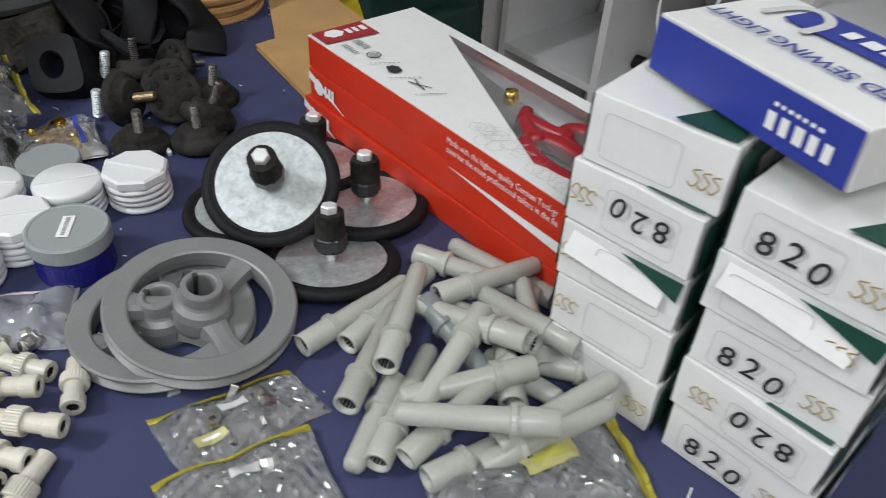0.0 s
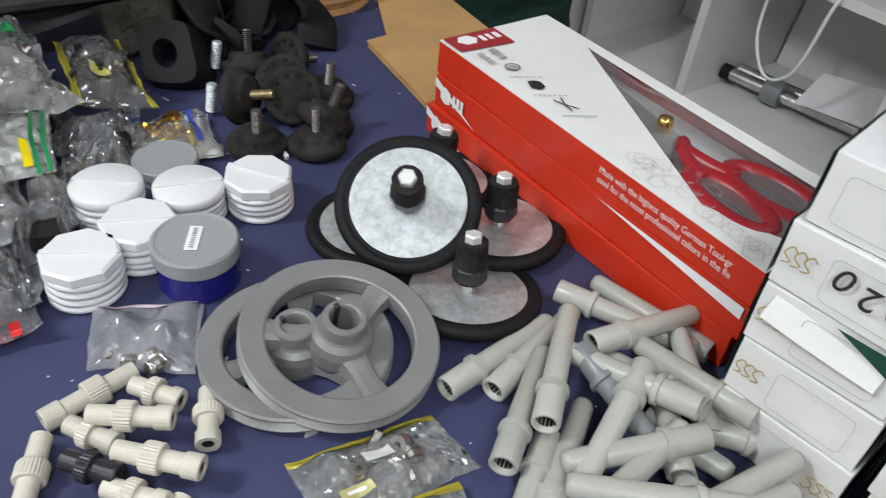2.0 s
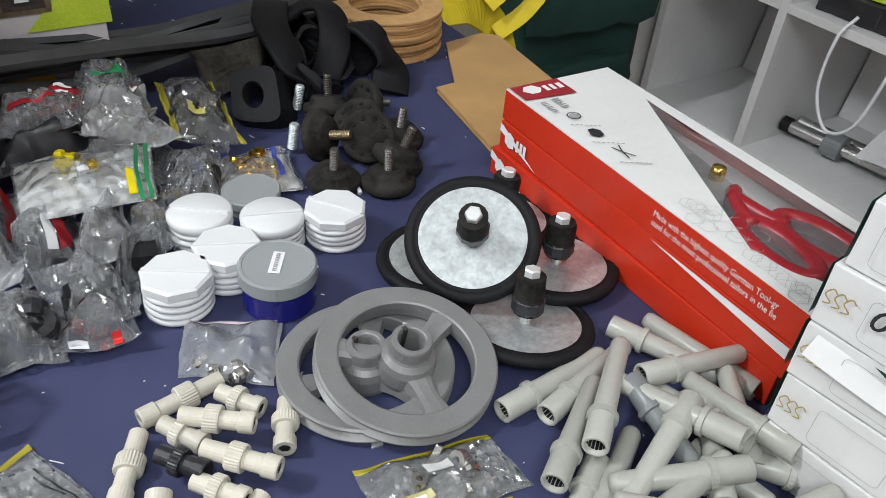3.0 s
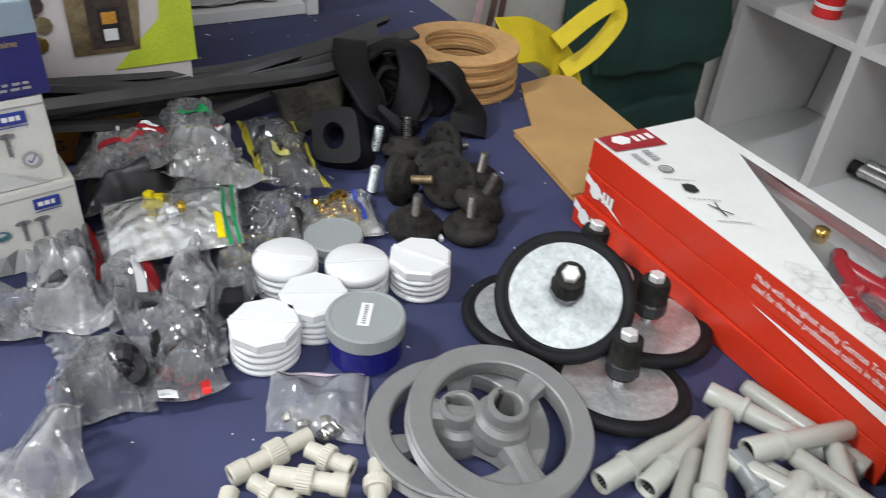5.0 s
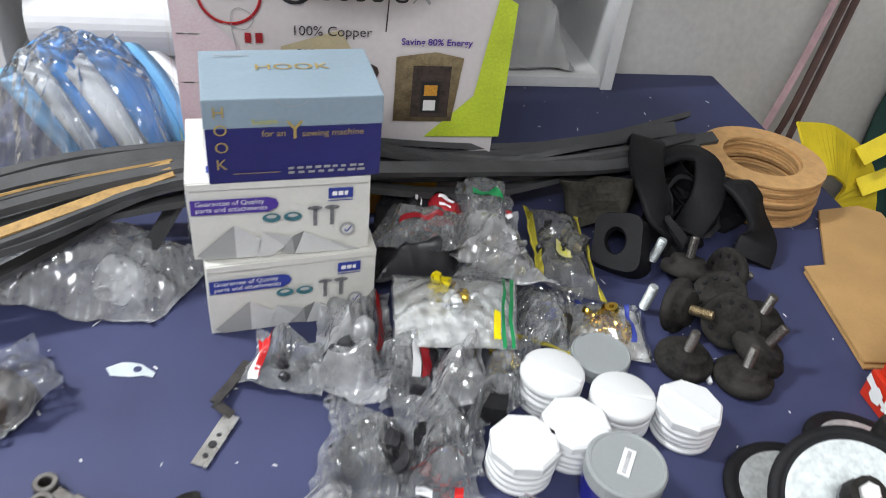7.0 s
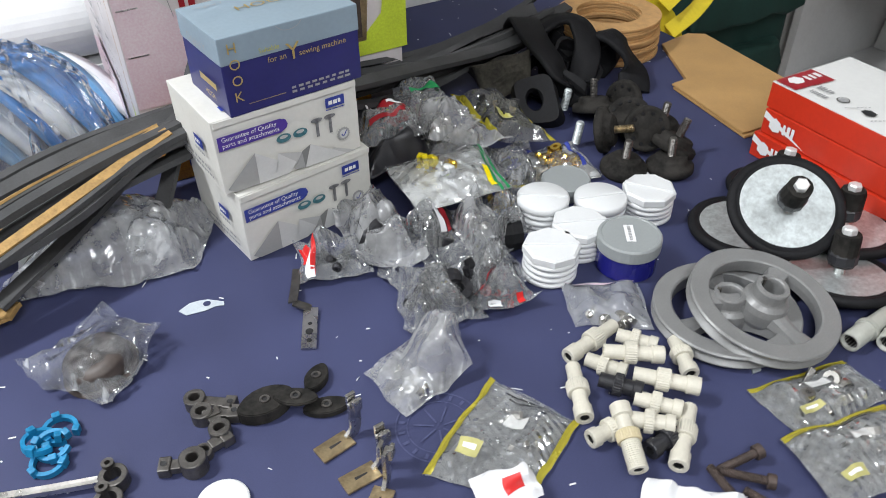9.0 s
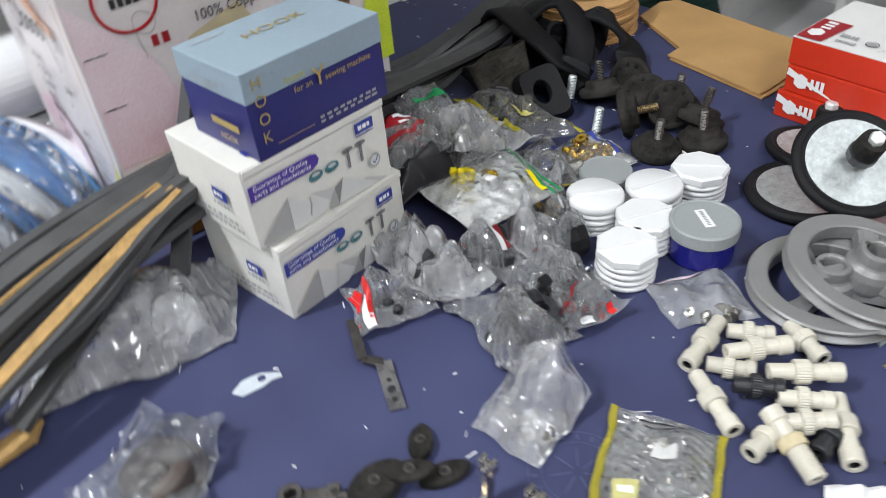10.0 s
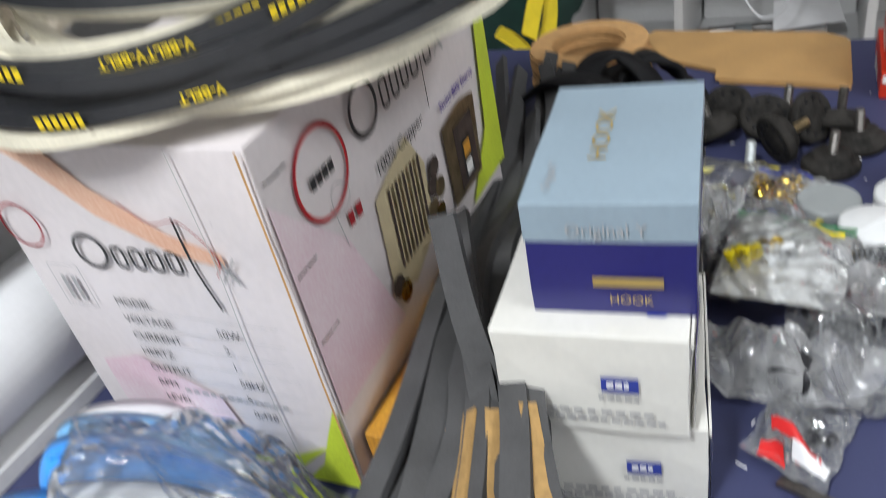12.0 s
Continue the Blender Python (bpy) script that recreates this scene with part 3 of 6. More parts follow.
print_on(motor, "pink_print", [(0.001, 0.001), (0.10, 0.001), (0.06, 0.10), (0.001, 0.16)], front(0, -0.0018), M_PINK)
print_on(motor, "lime_print", [(0.25, 0.001), (0.334, 0.001), (0.334, 0.15), (0.315, 0.16), (0.30, 0.05)], front(0, -0.0018), M_LIME)
outline_on(motor, "red_ring", disc_points(0.062, 0.150, 0.030, 36), MF, M_DKRED, 0.003)
outline_on(motor, "red_ring", disc_points(0.062, 0.150, 0.028, 36), front(-0.007, -0.0024), M_REDINK, 0.001)
bars_on(motor, "printed_mark", MF, 0.048, 0.145, 0.028, 0.008, M_INK_AND_SHADE, 4, 5)
squiggle_on(motor, "thread_line", [(0.055, 0.122), (0.075, 0.116), (0.083, 0.128), (0.070, 0.137), (0.062, 0.128), (0.066, 0.095)], MF, M_GREYINK, 0.0007)
bars_on(motor, "red_mark", MF, 0.074, 0.103, 0.020, 0.010, M_DKRED, 2, 3)
# a round capital and low bars stand for the maker's mark
outline_on(motor, "mark_ring", disc_points(0.122, 0.161, 0.019, 28), MF, M_INK_AND_SHADE, 0.0035)
for i, (u, w) in enumerate(((0.146, 0.012), (0.162, 0.012), (0.178, 0.012), (0.194, 0.013))):
    outline_on(motor, "mark_shape", rounded(u, 0.147, w, 0.022, 0.005), MF, M_INK_AND_SHADE, 0.0026)
squiggle_on(motor, "needle_line", [(0.213, 0.185), (0.212, 0.16), (0.210, 0.118)], MF, M_INK_AND_SHADE, 0.0014)
outline_on(motor, "mark_shape", rounded(0.217, 0.147, 0.014, 0.022, 0.005), MF, M_INK_AND_SHADE, 0.0026)
squiggle_on(motor, "mark_stroke", [(0.236, 0.170), (0.243, 0.158), (0.252, 0.147)], MF, M_GREYINK, 0.003)
squiggle_on(motor, "mark_stroke", [(0.252, 0.170), (0.244, 0.158), (0.235, 0.147)], front(-0.007, -0.0024), M_GREYINK, 0.0016)
words(motor, "100% Copper", MF, 0.118, 0.112, 0.014, M_INK_AND_SHADE)
words(motor, "Saving 80% Energy", MF, 0.226, 0.105, 0.0098, M_PURPLE, bold=0.0002)
# pictures of a coil and of a switch box
print_on(motor, "coil_picture", [(0.103, 0.03), (0.108, 0.10), (0.165, 0.118), (0.185, 0.085), (0.178, 0.03), (0.135, 0.012)], front(-0.007, -0.0018), M_TAN)
for i in range(9):
    print_on(motor, "coil_picture", [(0.120 + i * 0.0062, 0.035), (0.1235 + i * 0.0062, 0.035), (0.1275 + i * 0.0062, 0.098), (0.124 + i * 0.0062, 0.098)], front(-0.007, -0.0024), M_BRONZE if i % 2 else M_RUST)
for i, (u, v) in enumerate(((0.108, 0.028), (0.116, 0.018), (0.183, 0.045), (0.189, 0.062), (0.193, 0.036), (0.200, 0.055), (0.196, 0.075))):
    print_on(motor, "coil_picture", disc_points(u, v, 0.009, 9), front(-0.007, -0.0025 - 0.0001 * i), (M_RUST, M_BRASS, M_BRONZE)[i % 3])
print_on(motor, "switch_picture", [(0.222, 0.02), (0.222, 0.092), (0.262, 0.098), (0.292, 0.092), (0.285, 0.02)], front(-0.007, -0.0023), M_BRONZE)
print_on(motor, "switch_picture", rect(0.240, 0.025, 0.040, 0.058), front(-0.007, -0.0027), M_RUST)
print_on(motor, "switch_picture", rect(0.250, 0.030, 0.020, 0.036), front(-0.007, -0.0030), M_INK_AND_SHADE)
print_on(motor, "red_rocker", rect(0.253, 0.050, 0.014, 0.012), front(-0.007, -0.0033), M_ORANGE)
print_on(motor, "switch_plate", rect(0.253, 0.033, 0.013, 0.012), front(-0.007, -0.0033), M_WHITEINK)
for v in (0.172, 0.110, 0.060):
    part("staple", box(0.022, 0.0009, 0.0014, 0.004, -0.0032, v, 0.0003), M_STEEL, motor)
MS = left(0.195, -0.0022) @ Matrix(((1.16, 0, 0, -0.022), (0, 1.16, 0, -0.022), (0, 0, 1, 0), (0, 0, 0, 1)))
print_on(motor, "peach_swoosh", [(0.012, 0.196), (0.03, 0.185), (0.07, 0.150), (0.12, 0.125), (0.155, 0.118), (0.155, 0.128), (0.12, 0.140), (0.075, 0.170), (0.050, 0.196)], left(0.195, -0.0018), M_PEACH)
outline_on(motor, "red_ring", disc_points(0.018, 0.138, 0.015, 24), MS, M_DKRED, 0.0015)
outline_on(motor, "mark_ring", disc_points(0.062, 0.124, 0.012, 24), MS, M_INK_AND_SHADE, 0.0024)
for i in range(4):
    outline_on(motor, "mark_shape", rounded(0.077 + i * 0.0125, 0.114, 0.0095, 0.015, 0.004), MS, M_INK_AND_SHADE, 0.0018)
squiggle_on(motor, "needle_line", [(0.131, 0.150), (0.132, 0.12), (0.138, 0.092)], MS, M_INK_AND_SHADE, 0.0016)
squiggle_on(motor, "thread_line", [(0.10, 0.158), (0.115, 0.146), (0.135, 0.148), (0.150, 0.128), (0.145, 0.115)], MS @ top(0.0003), M_DKRED, 0.0007)
squiggle_on(motor, "mark_stroke", [(0.148, 0.128), (0.158, 0.112)], MS, M_GREYINK, 0.0022)
squiggle_on(motor, "mark_stroke", [(0.160, 0.128), (0.148, 0.112)], MS @ top(0.0005), M_GREYINK, 0.0014)
for i, (w, val) in enumerate((("MODEL", ""), ("VOLTAGE", "50W"), ("CURRENT", "2"), ("HERTZ", "1"), ("OUTPUT", "50HZ"), ("RPM", "5"), ("LEVEL", "0.420"))):
    v = 0.086 - i * 0.0128
    words(motor, w, MS, 0.060, v, 0.0080, M_INK_AND_SHADE)
    if val:
        words(motor, val, MS, 0.126, v - 0.002, 0.0078, M_INK_AND_SHADE)
    print_on(motor, "table_line", rect(0.060, v - 0.0032, 0.11, 0.0003), MS, M_LINE)
outline_on(motor, "handling_mark", rect(0.020, 0.082, 0.024, 0.030), MS, M_GREYINK, 0.0006)
for u in (0.026, 0.034):
    print_on(motor, "handling_mark", rect(u, 0.086, 0.003, 0.018), MS, M_GREYINK)
LS = left(0.195, -0.0024)
print_on(motor, "lime_leaf", [(0.150, -0.070), (0.193, -0.070), (0.193, 0.010), (0.180, -0.020), (0.168, -0.050)], LS, M_LIME)
print_on(motor, "lime_leaf", [(0.100, -0.060), (0.140, -0.066), (0.178, -0.030), (0.150, -0.045)], LS @ top(0.0002), M_LIME)
print_on(motor, "pink_print", [(0.002, -0.071), (0.120, -0.071), (0.10, 0.0), (0.04, 0.03), (0.002, 0.02)], left(0.195, -0.0019), M_PINK)
squiggle_on(motor, "flap_seam", [(0.147, 0.196), (0.149, 0.12), (0.146, 0.04), (0.150, -0.070)], LS @ top(0.0004), M_LINE, 0.0008)
squiggle_on(motor, "worn_corner", [(0.1935, 0.196), (0.1942, 0.12), (0.1936, 0.05), (0.1944, -0.070)], LS @ top(0.0006), M_FIBRE, 0.0016)
bars_on(motor, "small_print", LS, 0.070, 0.001, 0.090, 0.0028, M_GREYINK, 12, 7)
MT = top(0.1995)
print_on(motor, "pink_print", [(0.05, 0.03), (0.18, 0.03), (0.25, 0.16), (0.08, 0.17)], top(0.1988), M_PINK)
print_on(motor, "peach_swoosh", [(0.06, 0.06), (0.10, 0.085), (0.20, 0.10), (0.20, 0.125), (0.09, 0.115)], MT, M_PEACH)
bars_on(motor, "printed_mark", top(0.2002), 0.09, 0.075, 0.09, 0.016, M_INK_AND_SHADE, 6, 3)

# red shears cartons
RED_M = pose(-0.178, 0.658, 0, 0, 0, -33.1) @ Matrix.Diagonal((0.954, 0.97, 1.2, 1))


def shears_carton(m, seed):
    c = thing("shears_carton", "red shears carton with white stripe, stacked by the table's edge", "box", m, "stacked shears cartons")
    part("body", box(0.366, 0.130, 0.0245, bevel=0.001, cuts=3, wob=0.0007, seed=seed), M_RED, c)
    bars_on(c, "printed_mark", front(0, -0.0018), 0.030, 0.008, 0.018, 0.010, M_WHITEINK, 3, 3)
    print_on(c, "mark", [(0.018, 0.006), (0.026, 0.008), (0.026, 0.017), (0.018, 0.020), (0.011, 0.017), (0.011, 0.009)], front(0, -0.0018), M_WHITEINK)
    print_on(c, "white_wedge", [(0.002, 0.023), (0.001, 0.016), (0.066, 0.002)], front(0, -0.0016), M_WHITEINK)
    if seed == 6:
        print_on(c, "white_wedge", [(0.218, 0.0236), (0.362, 0.0150), (0.362, 0.0236)], front(0, -0.0016), M_WHITEINK)
    L = left(0.130, -0.0016)
    print_on(c, "mark", [(0.048, 0.006), (0.056, 0.003), (0.064, 0.006), (0.064, 0.017), (0.056, 0.021), (0.048, 0.017)], L, M_WHITEINK)
    bars_on(c, "printed_mark", L, 0.070, 0.006, 0.034, 0.011, M_WHITEINK, 3, 4)
    return c


shears_carton(RED_M @ pose(-0.002, -0.006, 0.0005, 0, 0, 1.0), 3)
shears_carton(RED_M @ pose(0.002, -0.001, 0.0258, 0, 0, 0.2), 6)
# the uppermost one has a window
sc = thing("shears_carton", "red and white shears carton with a film window showing red-handled shears", "box", RED_M @ pose(0, 0, 0.0512), "stacked shears cartons")
W0, W1, W2, W3 = (0.072, 0.118), (0.345, 0.115), (0.352, 0.040), (0.295, 0.020)
part("side_wall", box(0.366, 0.0015, 0.024, bevel=0.0004), M_RED, sc)
part("side_wall", box(0.366, 0.0015, 0.024, 0, 0.1285, 0, 0.0004), M_RED, sc)
part("end_wall", box(0.0015, 0.127, 0.024, 0, 0.0015, 0, 0.0004), M_RED, sc)
part("end_wall", box(0.0015, 0.127, 0.024, 0.3645, 0.0015, 0, 0.0004), M_DKRED, sc)
part("inner_tray", box(0.362, 0.126, 0.010, 0.002, 0.002, 0, 0), M_WHITECARD2, sc, "white card tray")
panels = [[(0, 0), (0.366, 0), W3, W0], [(0.366, 0), (0.366, 0.130), W2, W3], [(0.366, 0.130), (0, 0.130), W1, W2], [(0, 0.130), (0, 0), W0, W1]]
for p in panels:
    part("top_panel", plate(p, 0.0008, 0.0242), M_WHITECARD2, sc, "white printed top panel")
bm = bmesh.new()
bm.faces.new([bm.verts.new((x, y, 0.0236)) for x, y in (W0, W3, W2, W1)])
bmesh.ops.subdivide_edges(bm, edges=bm.edges[:], cuts=8, use_grid_fill=True)
for v in bm.verts:
    v.co.z += 0.001 * noise.noise(v.co * 40)
part("window_film", bm, F_WIN, sc, "clear window film", smooth=True)
ST = top(0.0258)
print_on(sc, "red_corner", [(0.002, 0.002), (0.030, 0.002), (0.036, 0.060), (0.002, 0.060)], top(0.0256), M_DKRED)
print_on(sc, "mark", [(0.006, 0.016), (0.014, 0.010), (0.022, 0.016), (0.022, 0.026), (0.014, 0.032), (0.006, 0.026)], ST, M_WHITEINK)
bars_on(sc, "printed_mark", ST @ pose(0.022, 0.034, 0, 0, 0, 90), 0, 0, 0.024, 0.011, M_WHITEINK, 3, 7)
bars_on(sc, "small_print", ST, 0.040, 0.012, 0.022, 0.006, M_GREYINK, 7, 9)
bars_on(sc, "small_print", ST, 0.038, 0.026, 0.020, 0.008, M_GREYINK, 5, 2)
for i, (u, v) in enumerate(((0.074, 0.026), (0.108, 0.024), (0.145, 0.024))):
    if i == 0:
        outline_on(sc, "round_icon", disc_points(u, v, 0.007), ST, M_INK_AND_SHADE, 0.0012)
        print_on(sc, "round_icon", disc_points(u, v, 0.0045), ST, M_GREYINK)
    elif i == 1:
        print_on(sc, "hand_icon", [(u - 0.008, v - 0.003), (u + 0.002, v - 0.007), (u + 0.008, v - 0.002), (u + 0.007, v + 0.005), (u - 0.002, v + 0.007), (u - 0.007, v + 0.003)], ST, M_INK_AND_SHADE)
    else:
        squiggle_on(sc, "scissors_icon", [(u - 0.010, v - 0.004), (u, v), (u + 0.011, v + 0.006)], ST, M_INK_AND_SHADE, 0.0014)
        squiggle_on(sc, "scissors_icon", [(u - 0.010, v + 0.004), (u, v), (u + 0.011, v - 0.002)], top(0.0259), M_INK_AND_SHADE, 0.0014)
    bars_on(sc, "small_print", ST @ pose(u + 0.013, v - 0.014, 0, 0, 0, 60), 0, 0, 0.030, 0.0014, M_GREYINK, 7, i + 3)
for i in range(26):
    rnd = random.Random(i)
    u = rnd.uniform(0.215, 0.355)
    v = rnd.uniform(0.006, max(0.012, 0.05 - (0.30 - u) * 0.35) if u < 0.30 else 0.016)
    outline_on(sc, "hexagon_print", disc_points(u, v, 0.008, 6), top(0.0254 + 0.00001 * i), M_LINE, 0.0004)
words(sc, "Made with the highest quality German Tool-gr", front(0, -0.0006), 0.216, 0.0145, 0.0068, M_WHITEINK)
words(sc, "steel for the most professional tailors in the fie", front(0, -0.0006), 0.216, 0.0075, 0.0068, M_WHITEINK)
shears = thing("tailor_shears", "tailor's shears with red handles and brass pivot, inside a carton", "scissors", RED_M @ pose(0, 0, 0.0610))
part("blade", plate([(0.100, 0.108), (0.195, 0.060), (0.232, 0.056), (0.236, 0.082), (0.200, 0.092)], 0.005, 0.004, 0.001), M_SHEAR, shears)
part("blade", plate([(0.110, 0.112), (0.205, 0.078), (0.236, 0.074), (0.240, 0.096), (0.205, 0.100)], 0.004, 0.0, 0.001), M_SHEAR, shears)
part("pivot", moved(lathe([(0, 0.006), (0.006, 0.006), (0.0065, 0.003), (0.007, 0), (0.007, -0.004)], 20), pose(0.203, 0.083, 0.012)), M_BRASS, shears, "brass pivot screw", smooth=True)


def loop_handle(cx, cy, rx, ry, yaw, r):
    pts = [pose(cx, cy, 0.010, 0, 0, yaw) @ Vector((rx * math.cos(a), ry * math.sin(a), 0)) for a in np.linspace(0, 2 * math.pi, 40, endpoint=False)]
    return sweep(pts, [(u * 1.3, v) for u, v in round_section(r, 8)], closed=True)


part("handle", join(loop_handle(0.312, 0.084, 0.040, 0.020, 3, 0.0068), sweep([(0.232, 0.068, 0.010), (0.262, 0.070, 0.010), (0.285, 0.074, 0.010)], round_section(0.0075), 5)), M_REDPL, shears, "red plastic handle", smooth=True)
part("handle", join(loop_handle(0.300, 0.046, 0.038, 0.017, -6, 0.0068), sweep([(0.226, 0.080, 0.008), (0.246, 0.060, 0.010), (0.272, 0.050, 0.010)], round_section(0.0075), 5)), M_REDPL, shears, "red plastic handle", smooth=True)

# white spool cartons and the lamp carton


def spool_carton(m, L, D, H, seed, number="", flip=False, flap=False):
    c = thing("spool_carton", "white carton with green sides and gold mark in a stack", "box", m, "stacked white cartons")
    part("body", box(L, D, H, bevel=0.001, cuts=3, wob=0.0012, seed=seed), M_WHITECARD2, c)
    F = front(0, -0.0022) @ (pose(L, H, 0, 0, 0, 180) if flip else Matrix())
    outline_on(c, "label_frame", rounded(0.010, 0.006, 0.046, H - 0.013, 0.004), F, M_LINE, 0.0004)
    sx, sy = 0.064, H * 0.3
    for k in range(3):
        x = sx + k * 0.0055
        squiggle_on(c, "gold_mark", [(x + 0.004, sy + 0.012), (x, sy + 0.010), (x + 0.004, sy + 0.006), (x + 0.001, sy + 0.001), (x - 0.002, sy + 0.003)], F, M_GOLD, 0.0009)
    for i, ch in enumerate(number):
        words(c, ch, F, 0.015 + i * 0.013, H * 0.24 + (i % 2) * 0.002, 0.020, M_INK_AND_SHADE, "marker_number", turn=8 - 7 * i, shear=0.15, bold=0.0001)
    print_on(c, "green_side", rect(0.003, 0.001, D - 0.006, H - 0.004), right(L + 0.0022), M_GREEN)
    print_on(c, "white_panel", [(0.03, 0.008), (0.05, 0.006), (0.052, 0.026), (0.03, 0.026)], right(L + 0.0027), M_WHITEINK)
    print_on(c, "green_side", rect(0.003, 0.001, D - 0.006, H - 0.004), left(D, -0.0022), M_GREEN)
    print_on(c, "green_wave", [(L * 0.55, 0.002), (L * 0.97, 0.002), (L * 0.97, 0.05), (L * 0.75, 0.035)], top(H + 0.0018), M_GREEN)
    if flap:
        part("torn_flap", moved(box(L * 0.8, 0.001, H * 0.42, 0, 0, 0, 0.0003, 2, 0.0015, seed + 2), pose(0.006, -0.006, H * 0.55, -24, 6, 0)), M_WHITECARD2, c, "torn white flap")
        print_on(c, "green_corner", [(L * 0.5, H * 0.97), (L * 0.99, H * 0.97), (L * 0.97, H * 0.6)], front(0, -0.0026), M_GREEN)
    return c


for k, (num, flip, flap, dx, yaw) in enumerate((("", False, False, 0.004, -27), ("", True, False, 0.001, -25), ("", True, True, -0.001, -24), ("820", True, False, -0.002, -26), ("", False, False, 0.002, -24))):
    spool_carton(pose(0.107 + dx, 0.413, 0.0005 + 0.0425 * k, 0, 0, yaw), 0.082, 0.12, 0.041, 30 + k, num, flip, flap)
for k, (num, flip, flap, dx, yaw) in enumerate((("820", False, False, 0.006, -29), ("820", True, False, 0.002, -30), ("820", False, False, 0.004, -26), ("", False, True, 0.0, -27), ("820", False, False, 0.001, -28))):
    spool_carton(pose(0.189 + dx, 0.372, 0.0005 + 0.0395 * k, 0, 0, yaw), 0.09, 0.12, 0.0385, 50 + k, num, flip, flap)
led = carton("lamp_carton", "royal blue and white sewing lamp carton lying across the white stack", pose(0.134, 0.447, 0.2148, 0, -1.5, -47), 0.136, 0.088, 0.031, M_WHITECARD2, 3, 0.0008, 17)
print_on(led, "blue_side", rect(0.001, 0.001, 0.134, 0.029), front(0, -0.0018), M_LEDBLUE)
bars_on(led, "printed_mark", front(0, -0.0024), 0.086, 0.008, 0.042, 0.009, M_WHITEINK, 5, 4)
bars_on(led, "small_print", front(0, -0.0024), 0.088, 0.020, 0.030, 0.002, M_WHITEINK, 7, 4)
words(led, "LED SEWING LIGHT", top(0.0322) @ pose(0.128, 0.034, 0, 0, 0, 180), 0, 0, 0.0138, M_BLUEINK, bold=0.0002)
print_on(led, "blue_band", rect(0.03, 0.055, 0.105, 0.03), top(0.0321), M_LEDBLUE)
bars_on(led, "printed_mark", top(0.0327), 0.06, 0.064, 0.06, 0.010, M_WHITEINK, 5, 8)
squiggle_on(led, "lamp_picture", [(0.02, 0.05), (0.024, 0.075), (0.036, 0.080), (0.048, 0.070), (0.050, 0.048)], top(0.0324), M_FACETS[3], 0.006)

# belt pulleys


def pulley(m, label):
    p = thing("belt_pulley", label, "pulley", m, "stacked belt pulleys")
    R = 0.0675
    part("rim", lathe([(0.050, 0.0), (0.0655, 0.0), (R, 0.0012), (R, 0.0022), (0.0625, 0.0062), (R, 0.0112), (R, 0.0126), (0.0660, 0.014), (0.0515, 0.014), (0.050, 0.0130), (0.0496, 0.007)], 72, True), M_PULLEY, p, smooth=False)
    part("hub", lathe([(0.0095, -0.004), (0.021, -0.004), (0.022, 0.0), (0.0215, 0.010), (0.0200, 0.016), (0.0165, 0.0195), (0.0155, 0.0215), (0.0150, 0.0305), (0.0142, 0.032), (0.0110, 0.0322), (0.0100, 0.0312), (0.0095, 0.029)], 40, True), M_PULLEY, p)
    # solid dark bar set in the hub for the open keyway's shade
    part("keyway", box(0.0034, 0.004, 0.027, -0.0017, 0.0082, 0.0055, 0.0002), M_DKSTEEL, p, "keyway slot, its shade built as a dark bar")
    for a in (25, 145, 265):
        s = sweep([(0.017, 0, 0.006), (0.033, 0, 0.0055), (0.0515, 0, 0.0065)], [(-0.0105, -0.004), (0.0105, -0.004), (0.0085, 0.0045), (0.004, 0.0058), (-0.004, 0.0058), (-0.0085, 0.0045)], 5, taper=lambda t: 1.1 - 0.25 * math.sin(math.pi * t))
        part("spoke", moved(s, pose(0, 0, 0, 0, 0, a)), M_PULLEY, p)
    return p


pulley(pose(-0.150, 0.351, 0.0045) @ pose(0, 0, 0, 0, 0, 90) @ Matrix.Scale(0.93, 4), "grey cast aluminium pulley lying flat under another one")
pulley(pose(-0.124, 0.360, 0.0165, 2, 9, 0) @ pose(0, 0, 0, 0, 0, 60) @ Matrix.Scale(0.955, 4), "grey cast aluminium pulley leaning on another one, dark spot on rim")

# rubber-rimmed discs


def rubber_wheel(m, label, red=False, post=True, yaw=0):
    w = thing("rubber_disc", label, "rubber wheel", m, "rubber-rimmed discs")
    part("tyre", lathe([(0.0430, 0.001), (0.049, 0.0), (0.0530, 0.002), (0.0542, 0.0055), (0.0530, 0.009), (0.0490, 0.0105), (0.0465, 0.0100), (0.0452, 0.0085), (0.0440, 0.0098), (0.0430, 0.0092)], 60, True), M_RUBBER, w, "black rubber rim", smooth=True)
    part("plate", lathe([(0, 0.004), (0.0440, 0.004), (0.0440, 0.0085), (0.0430, 0.0092), (0.006, 0.0092), (0, 0.0092)], 48), M_ZINC, w, "scratched zinc plate", smooth=False)
    if post:
        body = lathe([(0.0, 0.017), (0.0085, 0.017), (0.0095, 0.020), (0.0095, 0.040), (0.0085, 0.043), (0.0, 0.043)], 14)
        for v in body.verts:
            if 0.022 < v.co.z < 0.041:
                v.co.x *= 0.86
        part("post", body, M_RUBBER2, w, "black threaded coupling", m=Matrix.Translation((0, 0, -0.003)) @ Matrix.Diagonal((1.32, 1.32, 1.22, 1)))
        part("collar", moved(lathe([(0.0118, 0.019), (0.0132, 0.021), (0.0132, 0.029), (0.0118, 0.031)], 10, True), pose(0, 0, 0, 0, 0, 20)), M_BLACKPL, w)
        part("stud", lathe([(0.005, 0.009), (0.005, 0.019)], 12), M_STEEL, w)
